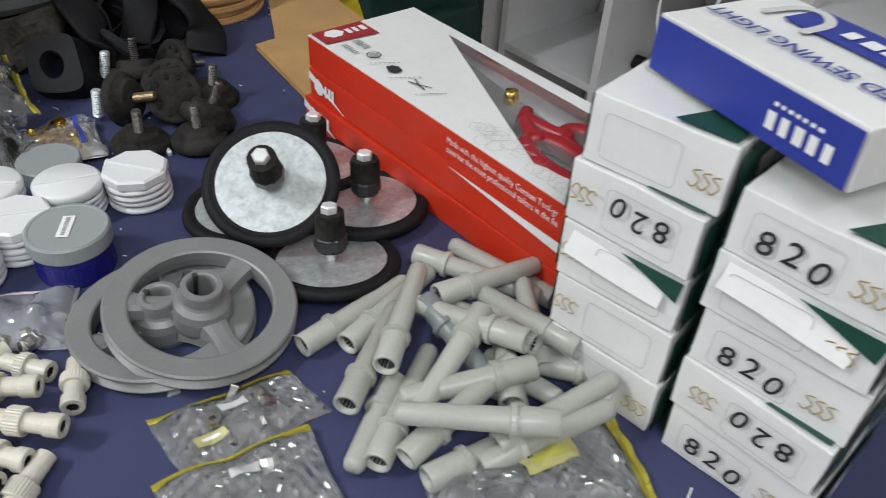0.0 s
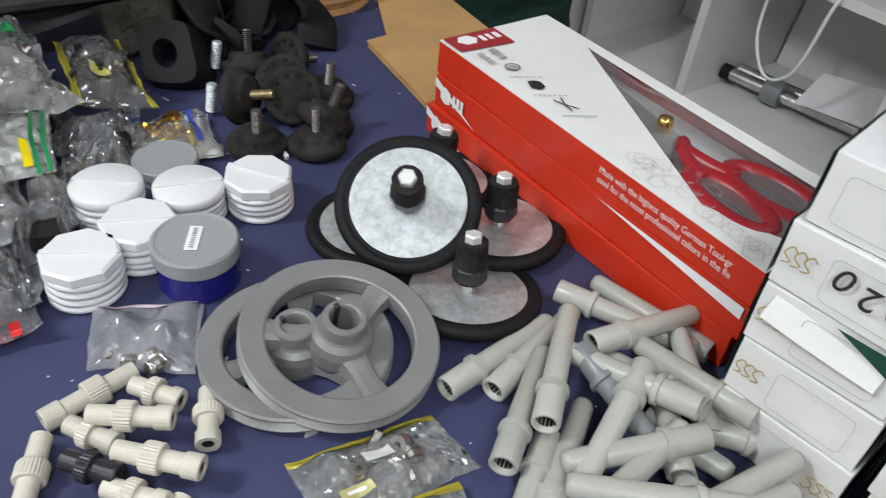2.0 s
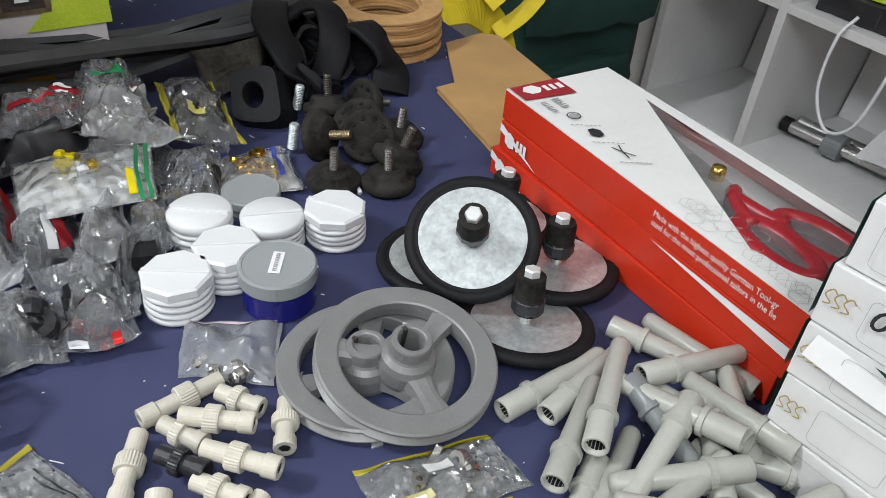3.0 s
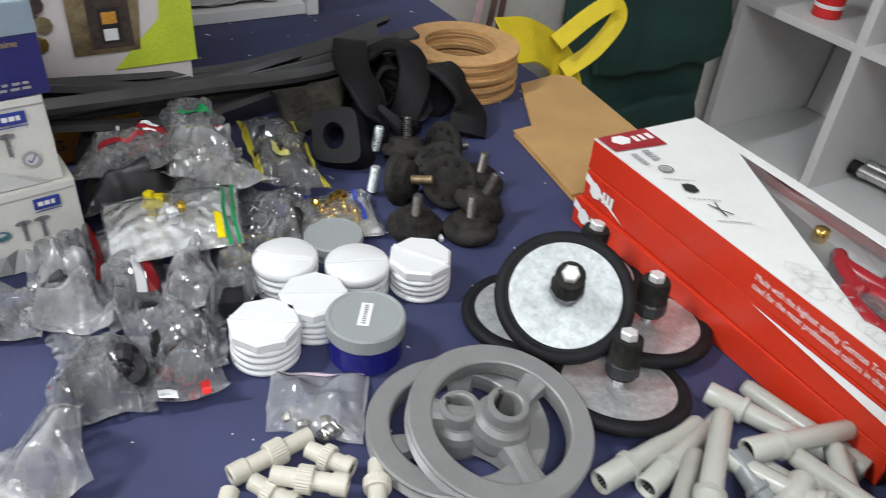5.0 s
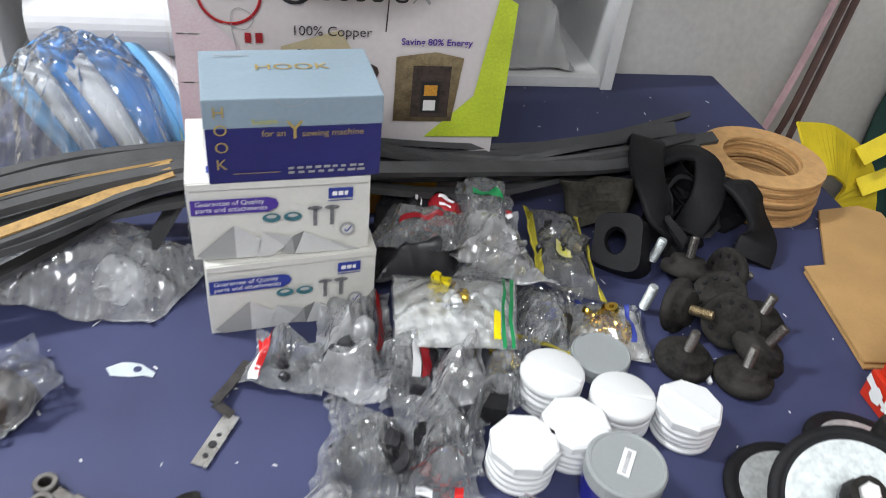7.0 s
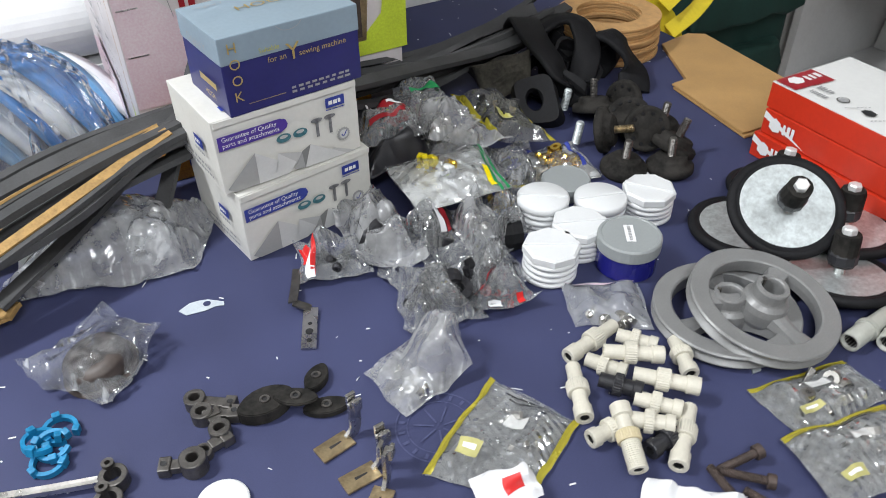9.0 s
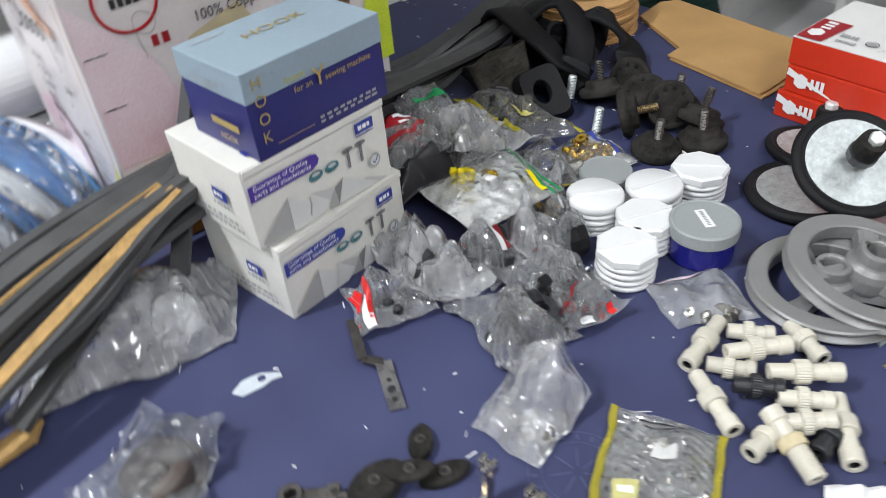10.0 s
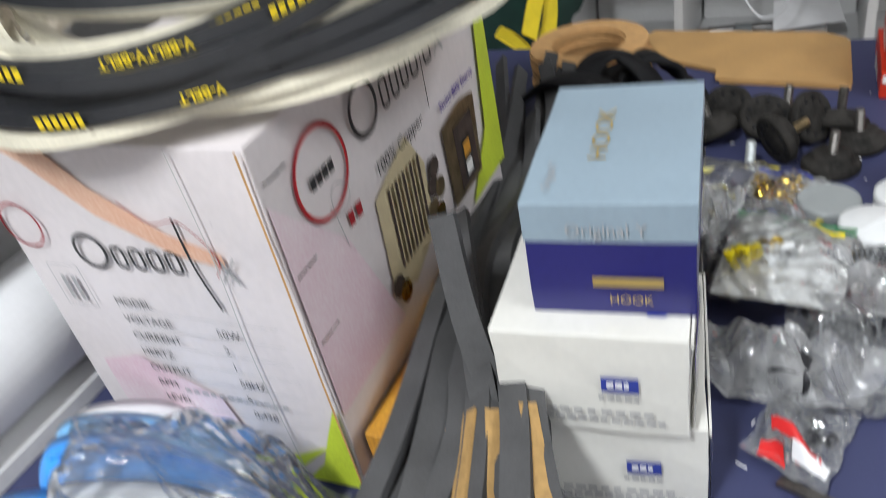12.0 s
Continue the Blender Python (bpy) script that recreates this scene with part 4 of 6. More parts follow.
        part("window", moved(lathe([(0, 0.0), (0.0035, 0.0), (0.0035, 0.004), (0, 0.004)], 12), pose(0.0062, -0.0045, 0.030, 0, 90, -36)), M_INK_AND_SHADE, w)
        part("bolt_head", lathe([(0.0, 0.049), (0.0066, 0.049), (0.0066, 0.0545), (0.0056, 0.0555), (0.0, 0.0555)], 6), M_BOLT, w, "bright hex bolt head")
    return w


def tilted(x, y, z, nx, ny, nz, yaw=0):
    return Matrix.Translation((x, y, z)) @ Vector((nx, ny, nz)).to_track_quat("Z", "Y").to_matrix().to_4x4() @ pose(0, 0, 0, 0, 0, yaw)


rubber_wheel(tilted(-0.160, 0.492, 0.002, -0.04, 0.02, 1), "rubber-rimmed disc lying flat beneath the leaning one", post=False)
rubber_wheel(tilted(-0.067, 0.452, 0.002, -0.08, 0.16, 0.98, 20), "black rubber-rimmed zinc disc with coupling, lying flat")
rubber_wheel(tilted(-0.071, 0.535, 0.002, -0.05, 0.06, 1, 60), "black rubber-rimmed disc with coupling beside the red cartons")
rubber_wheel(tilted(-0.140, 0.574, 0.002, 0.02, 0.12, 1, 100), "black rubber-rimmed disc partly hidden behind the leaning one")
rubber_wheel(tilted(-0.129, 0.481, 0.046, 0.15, -0.50, 0.85, 0), "bright zinc disc with black rubber rim leaning on other discs")

# white caps and jars


def cap_stack(x, y, h, sides, yaw, label, seed):
    rnd = random.Random(seed)
    c = thing("cap_stack", label, "plastic cap", pose(x, y, 0.0005, 0, 0, yaw), "white caps")
    n = 4
    body = h - 0.009
    for k in range(n):
        z0, z1 = body * k / n, body * (k + 1) / n
        part("ring", moved(lathe([(0, z0 + 0.0002), (0.0238, z0 + 0.0002), (0.0262, z0 + 0.0018), (0.0262, z1 - 0.0018), (0.0238, z1 - 0.0002), (0, z1 - 0.0002)], 36), pose(rnd.uniform(-0.0008, 0.0008), rnd.uniform(-0.0008, 0.0008), 0, rnd.uniform(-1.4, 1.4), rnd.uniform(-1.4, 1.4), 0)), M_CAPWHITE, c, smooth=True)
    R = 0.0275 if sides < 20 else 0.0268
    part("top", lathe([(0, body), (R - 0.001, body), (R, body + 0.001), (R, h - 0.0018), (R - 0.0022, h), (0, h)], sides), M_CAPWHITE, c, smooth=sides > 20)
    part("grip_bar", box(2 * R - 0.004, 0.0036, 0.0020, -R + 0.002, -0.0018, h - 0.0006, 0.0006), M_CAPWHITE, c)
    return c


LAB_O, LAB_R = "white octagonal plastic cap with grip bar, stacked on ribbed rings", "white round plastic cap stacked on ribbed rings"
cap_stack(-0.348, 0.416, 0.034, 40, 20, LAB_R, 1)
cap_stack(-0.297, 0.446, 0.031, 40, 40, LAB_R, 2)
cap_stack(-0.300, 0.391, 0.034, 8, 35, LAB_O, 3)
cap_stack(-0.311, 0.345, 0.034, 8, 28, LAB_O, 4)
cap_stack(-0.257, 0.481, 0.033, 8, 5, LAB_O, 5)
jar = thing("jar", "small deep blue plastic jar with grey lid and paper label", "jar", pose(-0.250, 0.388, 0.0005, 0, 0, 25))
part("body", lathe([(0, 0), (0.0275, 0), (0.0285, 0.0015), (0.0285, 0.024), (0, 0.024)], 48), M_JARBLUE, jar, smooth=False)
part("lid", lathe([(0, 0.0240), (0.0298, 0.0240), (0.0302, 0.025), (0.0302, 0.036), (0.0288, 0.0378), (0.0268, 0.0378), (0.0262, 0.0372), (0, 0.0372)], 48), M_LIDGREY, jar, "grey plastic lid")
print_on(jar, "paper_label", rect(-0.005, -0.013, 0.009, 0.026), top(0.0374), M_PAPER)
bars_on(jar, "small_print", top(0.0378) @ pose(0.001, -0.011, 0, 0, 0, 90), 0, 0, 0.022, 0.003, M_GREYINK, 9, 4)
lidj = thing("jar", "low jar with plain grey lid standing behind the white caps", "jar", pose(-0.346, 0.481, 0.0005))
part("body", lathe([(0, 0), (0.023, 0), (0.024, 0.001), (0.0245, 0.009), (0, 0.009)], 40), M_LIDGREY, lidj)
part("lid", lathe([(0, 0.009), (0.0262, 0.009), (0.0265, 0.010), (0.0265, 0.017), (0.0252, 0.0184), (0.024, 0.018), (0, 0.0178)], 40), M_LIDGREY, lidj, "grey plastic lid")

# grey plastic sleeves in a heap


def along(p, q):
    d = Vector(q) - Vector(p)
    return Matrix.Translation(p) @ d.to_track_quat("Z", "Y").to_matrix().to_4x4(), d.length


def sleeve(p, q, length, dark=False):
    m, _ = along(p, q)
    L = length
    s = thing("plastic_sleeve", "dark grey plastic sleeve in a heap" if dark else "pale grey plastic sleeve with collar, in a loose heap", "plastic tube", m, "grey plastic sleeves")
    mt = M_DKPIPE if dark else M_GREYPIPE
    part("tube", lathe([(0.0066, 0.012), (0.0066, 0.0), (0.0084, 0.0), (0.0088, 0.0008), (0.0088, 0.026), (0.0078, 0.032), (0.0070, L - 0.004), (0.0055, L - 0.0006), (0, L), ], 22), mt, s, smooth=True)
    part("collar", lathe([(0.0087, 0.0245), (0.0104, 0.0248), (0.0104, 0.0285), (0.0082, 0.0292)], 22), mt, s)
    # black lining paints the shade inside the open tube
    part("bore", lathe([(0, 0.014), (0.0066, 0.013), (0.0066, 0.004)], 16), M_INK_AND_SHADE, s, "open bore with its shade painted black")
    return s


GREY = ((-0.050, 0.362, 0.009, -0.011, 0.440, 0.009, 0.10), (-0.022, 0.374, 0.009, -0.003, 0.434, 0.009, 0.10), (0.002, 0.316, 0.020, -0.001, 0.413, 0.016, 0.10), (0.017, 0.345, 0.032, 0.006, 0.447, 0.030, 0.103),
        (0.033, 0.288, 0.012, 0.034, 0.388, 0.012, 0.10), (0.020, 0.356, 0.009, 0.020, 0.289, 0.009, 0.075), (0.063, 0.412, 0.036, 0.047, 0.324, 0.026, 0.095), (0.104, 0.398, 0.030, 0.026, 0.433, 0.014, 0.09),
        (0.112, 0.396, 0.012, 0.081, 0.466, 0.020, 0.082), (0.140, 0.420, 0.020, 0.091, 0.428, 0.020, 0.08), (-0.008, 0.481, 0.012, 0.099, 0.466, 0.012, 0.105), (0.105, 0.471, 0.009, 0.013, 0.507, 0.009, 0.098),
        (0.027, 0.421, 0.030, 0.086, 0.485, 0.026, 0.09), (0.131, 0.326, 0.046, 0.039, 0.305, 0.042, 0.096), (0.098, 0.318, 0.020, 0.158, 0.384, 0.034, 0.09), (0.108, 0.402, 0.011, 0.183, 0.409, 0.009, 0.08),
        (0.049, 0.293, 0.018, 0.094, 0.383, 0.030, 0.10), (0.064, 0.287, 0.012, 0.107, 0.334, 0.012, 0.09), (0.072, 0.395, 0.009, 0.126, 0.376, 0.009, 0.06), (0.115, 0.327, 0.010, 0.092, 0.386, 0.010, 0.07))
GREY += ((0.099, 0.390, 0.040, 0.059, 0.400, 0.034, 0.090), (0.107, 0.379, 0.030, 0.076, 0.358, 0.028, 0.090), (0.133, 0.402, 0.034, 0.102, 0.418, 0.030, 0.090), (0.099, 0.356, 0.016, 0.080, 0.406, 0.020, 0.090), (0.092, 0.307, 0.012, 0.123, 0.333, 0.020, 0.090), (0.021, 0.415, 0.030, 0.053, 0.390, 0.024, 0.090))
for i, (a, b, c, d, e, f, n) in enumerate(GREY):
    sleeve((a, b, c), (d, e, f), n, i == len(GREY) - 1)

# ivory sleeves


def ivory_sleeve(p, q, kind):
    m, L = along(p, q)
    mt = M_BLACKPL if kind == "black" else M_IVORY
    s = thing("knurled_sleeve", "short black plastic sleeve with hexagon socket" if kind == "black" else "short ivory plastic sleeve with knurled collar, in a pile", "plastic fitting", m, "ivory sleeves")
    L = max(L, 0.034)
    if kind == "thread":
        prof = [(0.0040, 0.002), (0.0040, 0.0), (0.0072, 0.0)]
        z = 0.001
        while z < L * 0.45:
            prof += [(0.0074, z), (0.0068, z + 0.0008)]
            z += 0.0016
        prof += [(0.006, L * 0.62), (0.006, L * 0.8), (0.0078, L * 0.82), (0.0078, L), (0.0045, L), (0.0045, L - 0.006), (0, L - 0.006)]
        part("body", lathe(prof, 22), mt, s)
        k0, k1, km = L * 0.42, L * 0.58, M_TAN
    else:
        part("body", lathe([(0, 0.006), (0.0040, 0.006), (0.0040, 0.0), (0.0070, 0.0), (0.0075, 0.001), (0.0075, L * 0.2), (0.0062, L * 0.22), (0.0062, L * 0.55), (0.0062, L * 0.72), (0.0060, L), (0.0035, L), (0.0035, L - 0.005), (0, L - 0.005)], 22), mt, s)
        k0, k1, km = L * 0.45, L * 0.66, mt
    bm = lathe([(0.0060, k0), (0.0086, k0), (0.0092, k0 + 0.001), (0.0092, k1 - 0.001), (0.0086, k1), (0.0060, k1)], 56)
    for v in bm.verts:
        if Vector((v.co.x, v.co.y)).length > 0.0088 and round(math.atan2(v.co.y, v.co.x) / (2 * math.pi / 56)) % 2:
            v.co.x *= 0.955
            v.co.y *= 0.955
    part("knurled_collar", bm, km, s, "tan knurled collar" if kind == "thread" else "")
    # the socket's inner shade is a black six-sided lining
    part("socket", lathe([(0, 0.0055), (0.0038, 0.0052), (0.0038, 0.001)], 6), M_INK_AND_SHADE, s, "hexagon socket with its shade painted black")
    return s


IVORY = ((-0.254, 0.240, 0.008, -0.232, 0.294, 0.008, "plain"), (-0.192, 0.286, 0.008, -0.225, 0.284, 0.008, "plain"), (-0.183, 0.268, 0.018, -0.228, 0.250, 0.018, "plain"), (-0.206, 0.245, 0.008, -0.240, 0.245, 0.008, "plain"),
         (-0.149, 0.247, 0.018, -0.199, 0.237, 0.018, "plain"), (-0.159, 0.265, 0.010, -0.181, 0.298, 0.010, "plain"), (-0.220, 0.185, 0.008, -0.247, 0.232, 0.008, "plain"), (-0.188, 0.226, 0.014, -0.221, 0.223, 0.014, "black"),
         (-0.156, 0.223, 0.012, -0.192, 0.219, 0.012, "plain"), (-0.157, 0.203, 0.016, -0.190, 0.195, 0.014, "plain"), (-0.146, 0.174, 0.008, -0.152, 0.232, 0.008, "plain"), (-0.170, 0.156, 0.010, -0.199, 0.199, 0.020, "thread"),
         (-0.210, 0.168, 0.008, -0.194, 0.192, 0.008, "plain"), (-0.168, 0.178, 0.008, -0.155, 0.204, 0.008, "black"))
for a, b, c, d, e, f, k in IVORY:
    ivory_sleeve((a, b, c), (d, e, f), k)

# threaded rubber feet


def rubber_foot(m, bronze=False, both=True):
    f = thing("rubber_mount", "black rubber machine foot with threaded stud, in a pile", "rubber foot", m, "rubber machine feet")
    part("pad", lathe([(0, 0.0), (0.014, 0.0), (0.015, 0.0012), (0.0215, 0.0012), (0.0250, 0.0), (0.0265, 0.002), (0.0265, 0.008), (0.0245, 0.0105), (0.0195, 0.0115), (0.0185, 0.0165), (0.0165, 0.0185), (0, 0.0185)], 36), M_RUBBER2, f, smooth=True)
    for k in range(10):
        a = 2 * math.pi * k / 10
        part("dimple", moved(lathe([(0, -0.0006), (0.0020, -0.0006), (0.0026, 0.0006)], 8), pose(0.0182 * math.cos(a), 0.0182 * math.sin(a), 0.0008)), M_RUBBER, f)
    prof = [(0, 0.0185), (0.0042, 0.0185)]
    z = 0.0188
    while z < 0.040:
        prof += [(0.0048, z), (0.0041, z + 0.0009)]
        z += 0.0018
    part("stud", lathe(prof + [(0.0036, z), (0, z)], 14), M_BRONZE if bronze else M_DKSTEEL, f, "threaded steel stud")
    return f


for x, y, z, n, br in ((-0.302, 0.549, 0.001, (0.05, 0, 1), False), (-0.256, 0.575, 0.001, (-0.05, 0.05, 1), False), (-0.289, 0.655, 0.001, (0.1, 0.05, 1), False), (-0.344, 0.582, 0.026, (0.9, 0.1, 0.25), True),
                       (-0.292, 0.596, 0.034, (-0.35, 0.75, -0.35), False), (-0.325, 0.628, 0.030, (0.1, 0.5, -0.75), True), (-0.372, 0.650, 0.012, (-0.2, 0.3, 0.9), False), (-0.345, 0.672, 0.022, (0.3, 0.7, -0.2), False),
                       (-0.262, 0.600, 0.012, (0.25, 0.35, 0.9), False)):
    rubber_foot(tilted(x, y, z, *n), br)
for x, y, z, n in ((-0.369, 0.578, 0.020, (0.1, 0.1, 1)), (-0.410, 0.646, 0.022, (0.1, 0.2, 1))):
    st = thing("threaded_stud", "bright zinc threaded stud standing among rubber pieces", "stud", tilted(x, y, z - 0.014, *n))
    prof, z0 = [(0, 0)], 0.0
    while z0 < 0.026:
        prof += [(0.0052, z0), (0.0045, z0 + 0.0009)]
        z0 += 0.0018
    part("thread", lathe(prof + [(0.004, z0), (0, z0)], 16), M_ZINC, st)
bit = solid("white_plastic_bit", box(0.008, 0.004, 0.005, bevel=0.0012), M_CAPWHITE, "tiny white plastic bit beside the rubber feet", "plastic bit", pose(-0.279, 0.551, 0.001, 0, 12, -35))

# fibre rings
for k in range(14):
    rnd = random.Random(70 + k)
    solid("fibre_ring", lathe([(0.047, 0), (0.0745, 0), (0.0748, 0.0008), (0.0748, 0.0028), (0.0745, 0.0034), (0.047, 0.0034), (0.0466, 0.0017)], 56, True), M_FIBRE, "tan fibreboard ring in a stack at the table's edge", "ring",
          pose(-0.431 + rnd.uniform(-0.0035, 0.0035), 0.876 + rnd.uniform(-0.0035, 0.0035), 0.0006 + 0.0037 * k, rnd.uniform(-0.4, 0.4), rnd.uniform(-0.4, 0.4), rnd.uniform(0, 360)), "stacked fibre rings")
BOARD = [(-0.354, 0.907), (-0.294, 0.807), (-0.307, 0.783), (-0.197, 0.690), (-0.186, 0.704), (-0.124, 0.806), (-0.135, 0.835), (-0.305, 0.972), (-0.330, 0.962)]
for dx, dy, z, lab in ((0.003, -0.004, 0.0006, "tan hardboard offcut lying under another one"), (0, 0, 0.0036, "tan hardboard offcut with a stepped edge, lying flat")):
    hb = thing("hardboard_offcut", lab, "board", Matrix.Translation((dx, dy, z)), "hardboard offcuts")
    part("board", plate(BOARD, 0.0028, 0, 0.0005), M_CARDTAN, hb)

# moulded rubber boots, heaped


def rubber_boot(m, w, d, h, seed, hole=True, material=M_RUBBER, squash=0.34):
    """A thick open-ended moulding, squashed out of shape, with a round hole in one wall."""
    b = thing("rubber_boot", "creased black rubber boot moulding with a round hole, in a heap", "rubber part", m, "black rubber mouldings")
    bm = bmesh.new()
    n, rows, rings = 32, 7, []
    for outer in (1.0, 0.91):
        for k in range(rows):
            t = k / (rows - 1)
            ring = []
            for i in range(n):
                a = 2 * math.pi * i / n
                ca, sa = math.cos(a), math.sin(a)
                x = w / 2 * math.copysign(abs(ca) ** 0.32, ca) * (0.72 + 0.38 * t) * outer
                y = d / 2 * math.copysign(abs(sa) ** 0.32, sa) * (0.72 + 0.38 * t) * outer
                p = Vector((x, y, h * t))
                p += squash * min(w, d) * noise.noise_vector(Vector((x * 22, y * 22, t * 1.3)) + Vector((seed * 5.3, 0, seed)))
                ring.append(bm.verts.new(p))
            rings.append(ring)
    order = rings[:rows] + rings[rows:][::-1]
    for r, s in zip(order, order[1:]):
        for i in range(n):
            bm.faces.new((r[i], r[(i + 1) % n], s[(i + 1) % n], s[i]))
    for i in range(n):
        bm.faces.new((rings[0][(i + 1) % n], rings[0][i], rings[rows][i], rings[rows][(i + 1) % n]))
    bmesh.ops.recalc_face_normals(bm, faces=bm.faces[:])
    part("shell", bm, material, b)
    if hole:
        part("hole_rim", moved(lathe([(0.009, -0.001), (0.013, -0.001), (0.0135, 0.001), (0.012, 0.003), (0.009, 0.003)], 24, True), pose(0, -d * 0.40, h * 0.5, 80, 0, 0)), M_RUBBER, b, smooth=True)
        # no real opening: a black disc gives the hole's shade
        part("hole", moved(lathe([(0, 0.0022), (0.0098, 0.0022)], 20), pose(0, -d * 0.405, h * 0.5, 80, 0, 0)), M_INK_AND_SHADE, b, "round hole drawn as a black disc of shade")
    return b


rubber_boot(pose(-0.470, 0.700, 0.004, 34, -24, 62), 0.062, 0.046, 0.045, 2, False)
rubber_boot(pose(-0.452, 0.720, 0.004, 24, 28, 30), 0.07, 0.05, 0.050, 3, False)
rubber_boot(pose(-0.485, 0.770, 0.004, 20, 30, 70), 0.07, 0.05, 0.050, 5)
rubber_boot(pose(-0.425, 0.685, 0.003, 30, 20, 100), 0.06, 0.045, 0.036, 6, False)
rubber_boot(pose(-0.430, 0.775, 0.006, 50, 10, 150), 0.06, 0.045, 0.045, 7, False)


def rubber_block(m, w, h, d, r, material, label):
    """A square rubber block, flared towards its back, with a round hole through its face."""
    b = thing("rubber_block", label, "rubber part", m, "black rubber mouldings")
    bm = bmesh.new()
    n, rings = 40, []
    for sx, sz, power, rad in ((1.0, 0.0, 0.38, 0), (1.03, -0.004, 0.38, 0), (1.30, -d, 0.45, 0), (1.14, -d, 0.45, 0), (0, -d * 0.5, 1, r), (0, -0.002, 1, r), (0, 0.0, 1, r * 1.12)):
        ring = []
        for i in range(n):
            a = 2 * math.pi * i / n
            ca, sa = math.cos(a), math.sin(a)
            p = Vector((rad * ca, rad * sa, sz)) if rad else Vector((w / 2 * sx * math.copysign(abs(ca) ** power, ca), h / 2 * sx * math.copysign(abs(sa) ** power, sa), sz))
            ring.append(bm.verts.new(p + 0.012 * noise.noise_vector(p * 16 + Vector((w * 90, 0, 0)))))
        rings.append(ring)
    for p, q in zip(rings, rings[1:] + rings[:1]):
        for i in range(n):
            bm.faces.new((p[i], p[(i + 1) % n], q[(i + 1) % n], q[i]))
    bmesh.ops.recalc_face_normals(bm, faces=bm.faces[:])
    part("block", bm, material, b, smooth=True).data.set_sharp_from_angle(angle=radians(40))
    return b


M_DUSTY = mat("dusty_olive_rubber", (0.030, 0.028, 0.024), 0.75, spec=0.3, vary=0.5, scale=30, bump=0.3, fine=260, second=(0.085, 0.078, 0.062))
rubber_block(tilted(-0.432, 0.604, 0.036, 0.25, -0.70, 0.66, 12), 0.048, 0.050, 0.038, 0.0105, M_RUBBER, "black rubber block with a round hole facing the viewer")
rubber_boot(pose(-0.486, 0.648, 0.008, -24, -14, 35), 0.074, 0.052, 0.048, 8, False, M_DUSTY, 0.16)


def rubber_band(points, width, label, hole=None):
    """A thick bent band of moulded rubber."""
    b = thing("rubber_bracket", label, "rubber part", Matrix(), "black rubber mouldings")
    part("band", sweep(points, [(-width / 2, -0.002), (-width / 2 + 0.002, -0.004), (width / 2 - 0.002, -0.004), (width / 2, -0.002), (width / 2, 0.002), (width / 2 - 0.002, 0.004), (-width / 2 + 0.002, 0.004), (-width / 2, 0.002)], 8, twist=0.35), M_RUBBER, b, smooth=True).data.set_sharp_from_angle(angle=radians(50))
    if hole:
        part("facing", moved(lathe([(0.0045, 0), (0.0095, 0), (0.010, 0.001), (0.009, 0.002), (0.0045, 0.002)], 20, True), tilted(*hole)), M_RUBBER, b)
        part("facing", moved(lathe([(0, 0.001), (0.0075, 0.0012)], 16), tilted(*hole)), M_FIBRE, b, "tan patch behind the hole")
    return b


rubber_band([(-0.535, 0.780, 0.045), (-0.510, 0.745, 0.072), (-0.472, 0.692, 0.072), (-0.432, 0.668, 0.050), (-0.422, 0.672, 0.012)], 0.040, "thick bent black rubber strap on a heap")
rubber_band([(-0.490, 0.735, 0.060), (-0.462, 0.750, 0.080), (-0.435, 0.752, 0.078), (-0.412, 0.728, 0.055), (-0.412, 0.704, 0.012)], 0.036, "U-shaped black rubber bracket on a heap")
rubber_band([(-0.432, 0.785, 0.035), (-0.408, 0.770, 0.062), (-0.380, 0.764, 0.056), (-0.358, 0.762, 0.026), (-0.346, 0.740, 0.006)], 0.044, "bent black rubber bracket with a punched hole", (-0.394, 0.758, 0.0635, 0.25, -0.35, 0.9))

# foam and cork strips across the table
rnd = random.Random(5)
SPINE = [(-0.845, -0.080, 0.012), (-0.785, 0.020, 0.045), (-0.735, 0.140, 0.080), (-0.700, 0.260, 0.098), (-0.660, 0.400, 0.085), (-0.600, 0.560, 0.060), (-0.555, 0.700, 0.050), (-0.515, 0.830, 0.050)]
CORKED = (5, 6, 10, 12)
for k in range(13):
    off = Vector((-0.85, 0.53, 0)) * (0.030 * (k % 5) - 0.055) * 0.8
    lift = 0.010 * (k // 5) - 0.014
    start = 0 if k % 4 != 1 else 1
    pts = []
    for i, p in enumerate(SPINE[start:], start):
        w = 1.0 + 0.5 * abs(i - 3.5) / 3.5
        pts.append(Vector(p) + off * (w if i < 3 else 0.75) + Vector((rnd.uniform(-0.010, 0.010), rnd.uniform(-0.012, 0.012), 0)) + Vector((0, 0, max(0.006 - p[2], lift + rnd.uniform(-0.006, 0.010)))))
    if k % 3 == 0:
        pts[-1] += Vector((0.01, 0.03, 0.004))
    if k % 5 == 2:
        pts.pop()
    if k in (2, 7):
        rnd.uniform(-0.9, 0.9)
        continue
    st = thing("foam_strip", "dark grey foam strip with cork backing, in a loose bundle" if k in CORKED else "dark grey foam rubber strip in a loose bundle", "strip", Matrix(), "bundle of strips")
    tw = rnd.uniform(-0.9, 0.9)
    part("foam", sweep(pts, rect_section(0.0165, 0.0065), 8, twist=tw), M_FOAM, st)
    if k in CORKED:
        part("cork_backing", sweep(pts[:4], [(-0.0083, 0.0034), (0.0020, 0.0034), (0.0020, 0.0056), (-0.0083, 0.0056)], 8, twist=tw), M_CORK, st, "yellow cork backing")
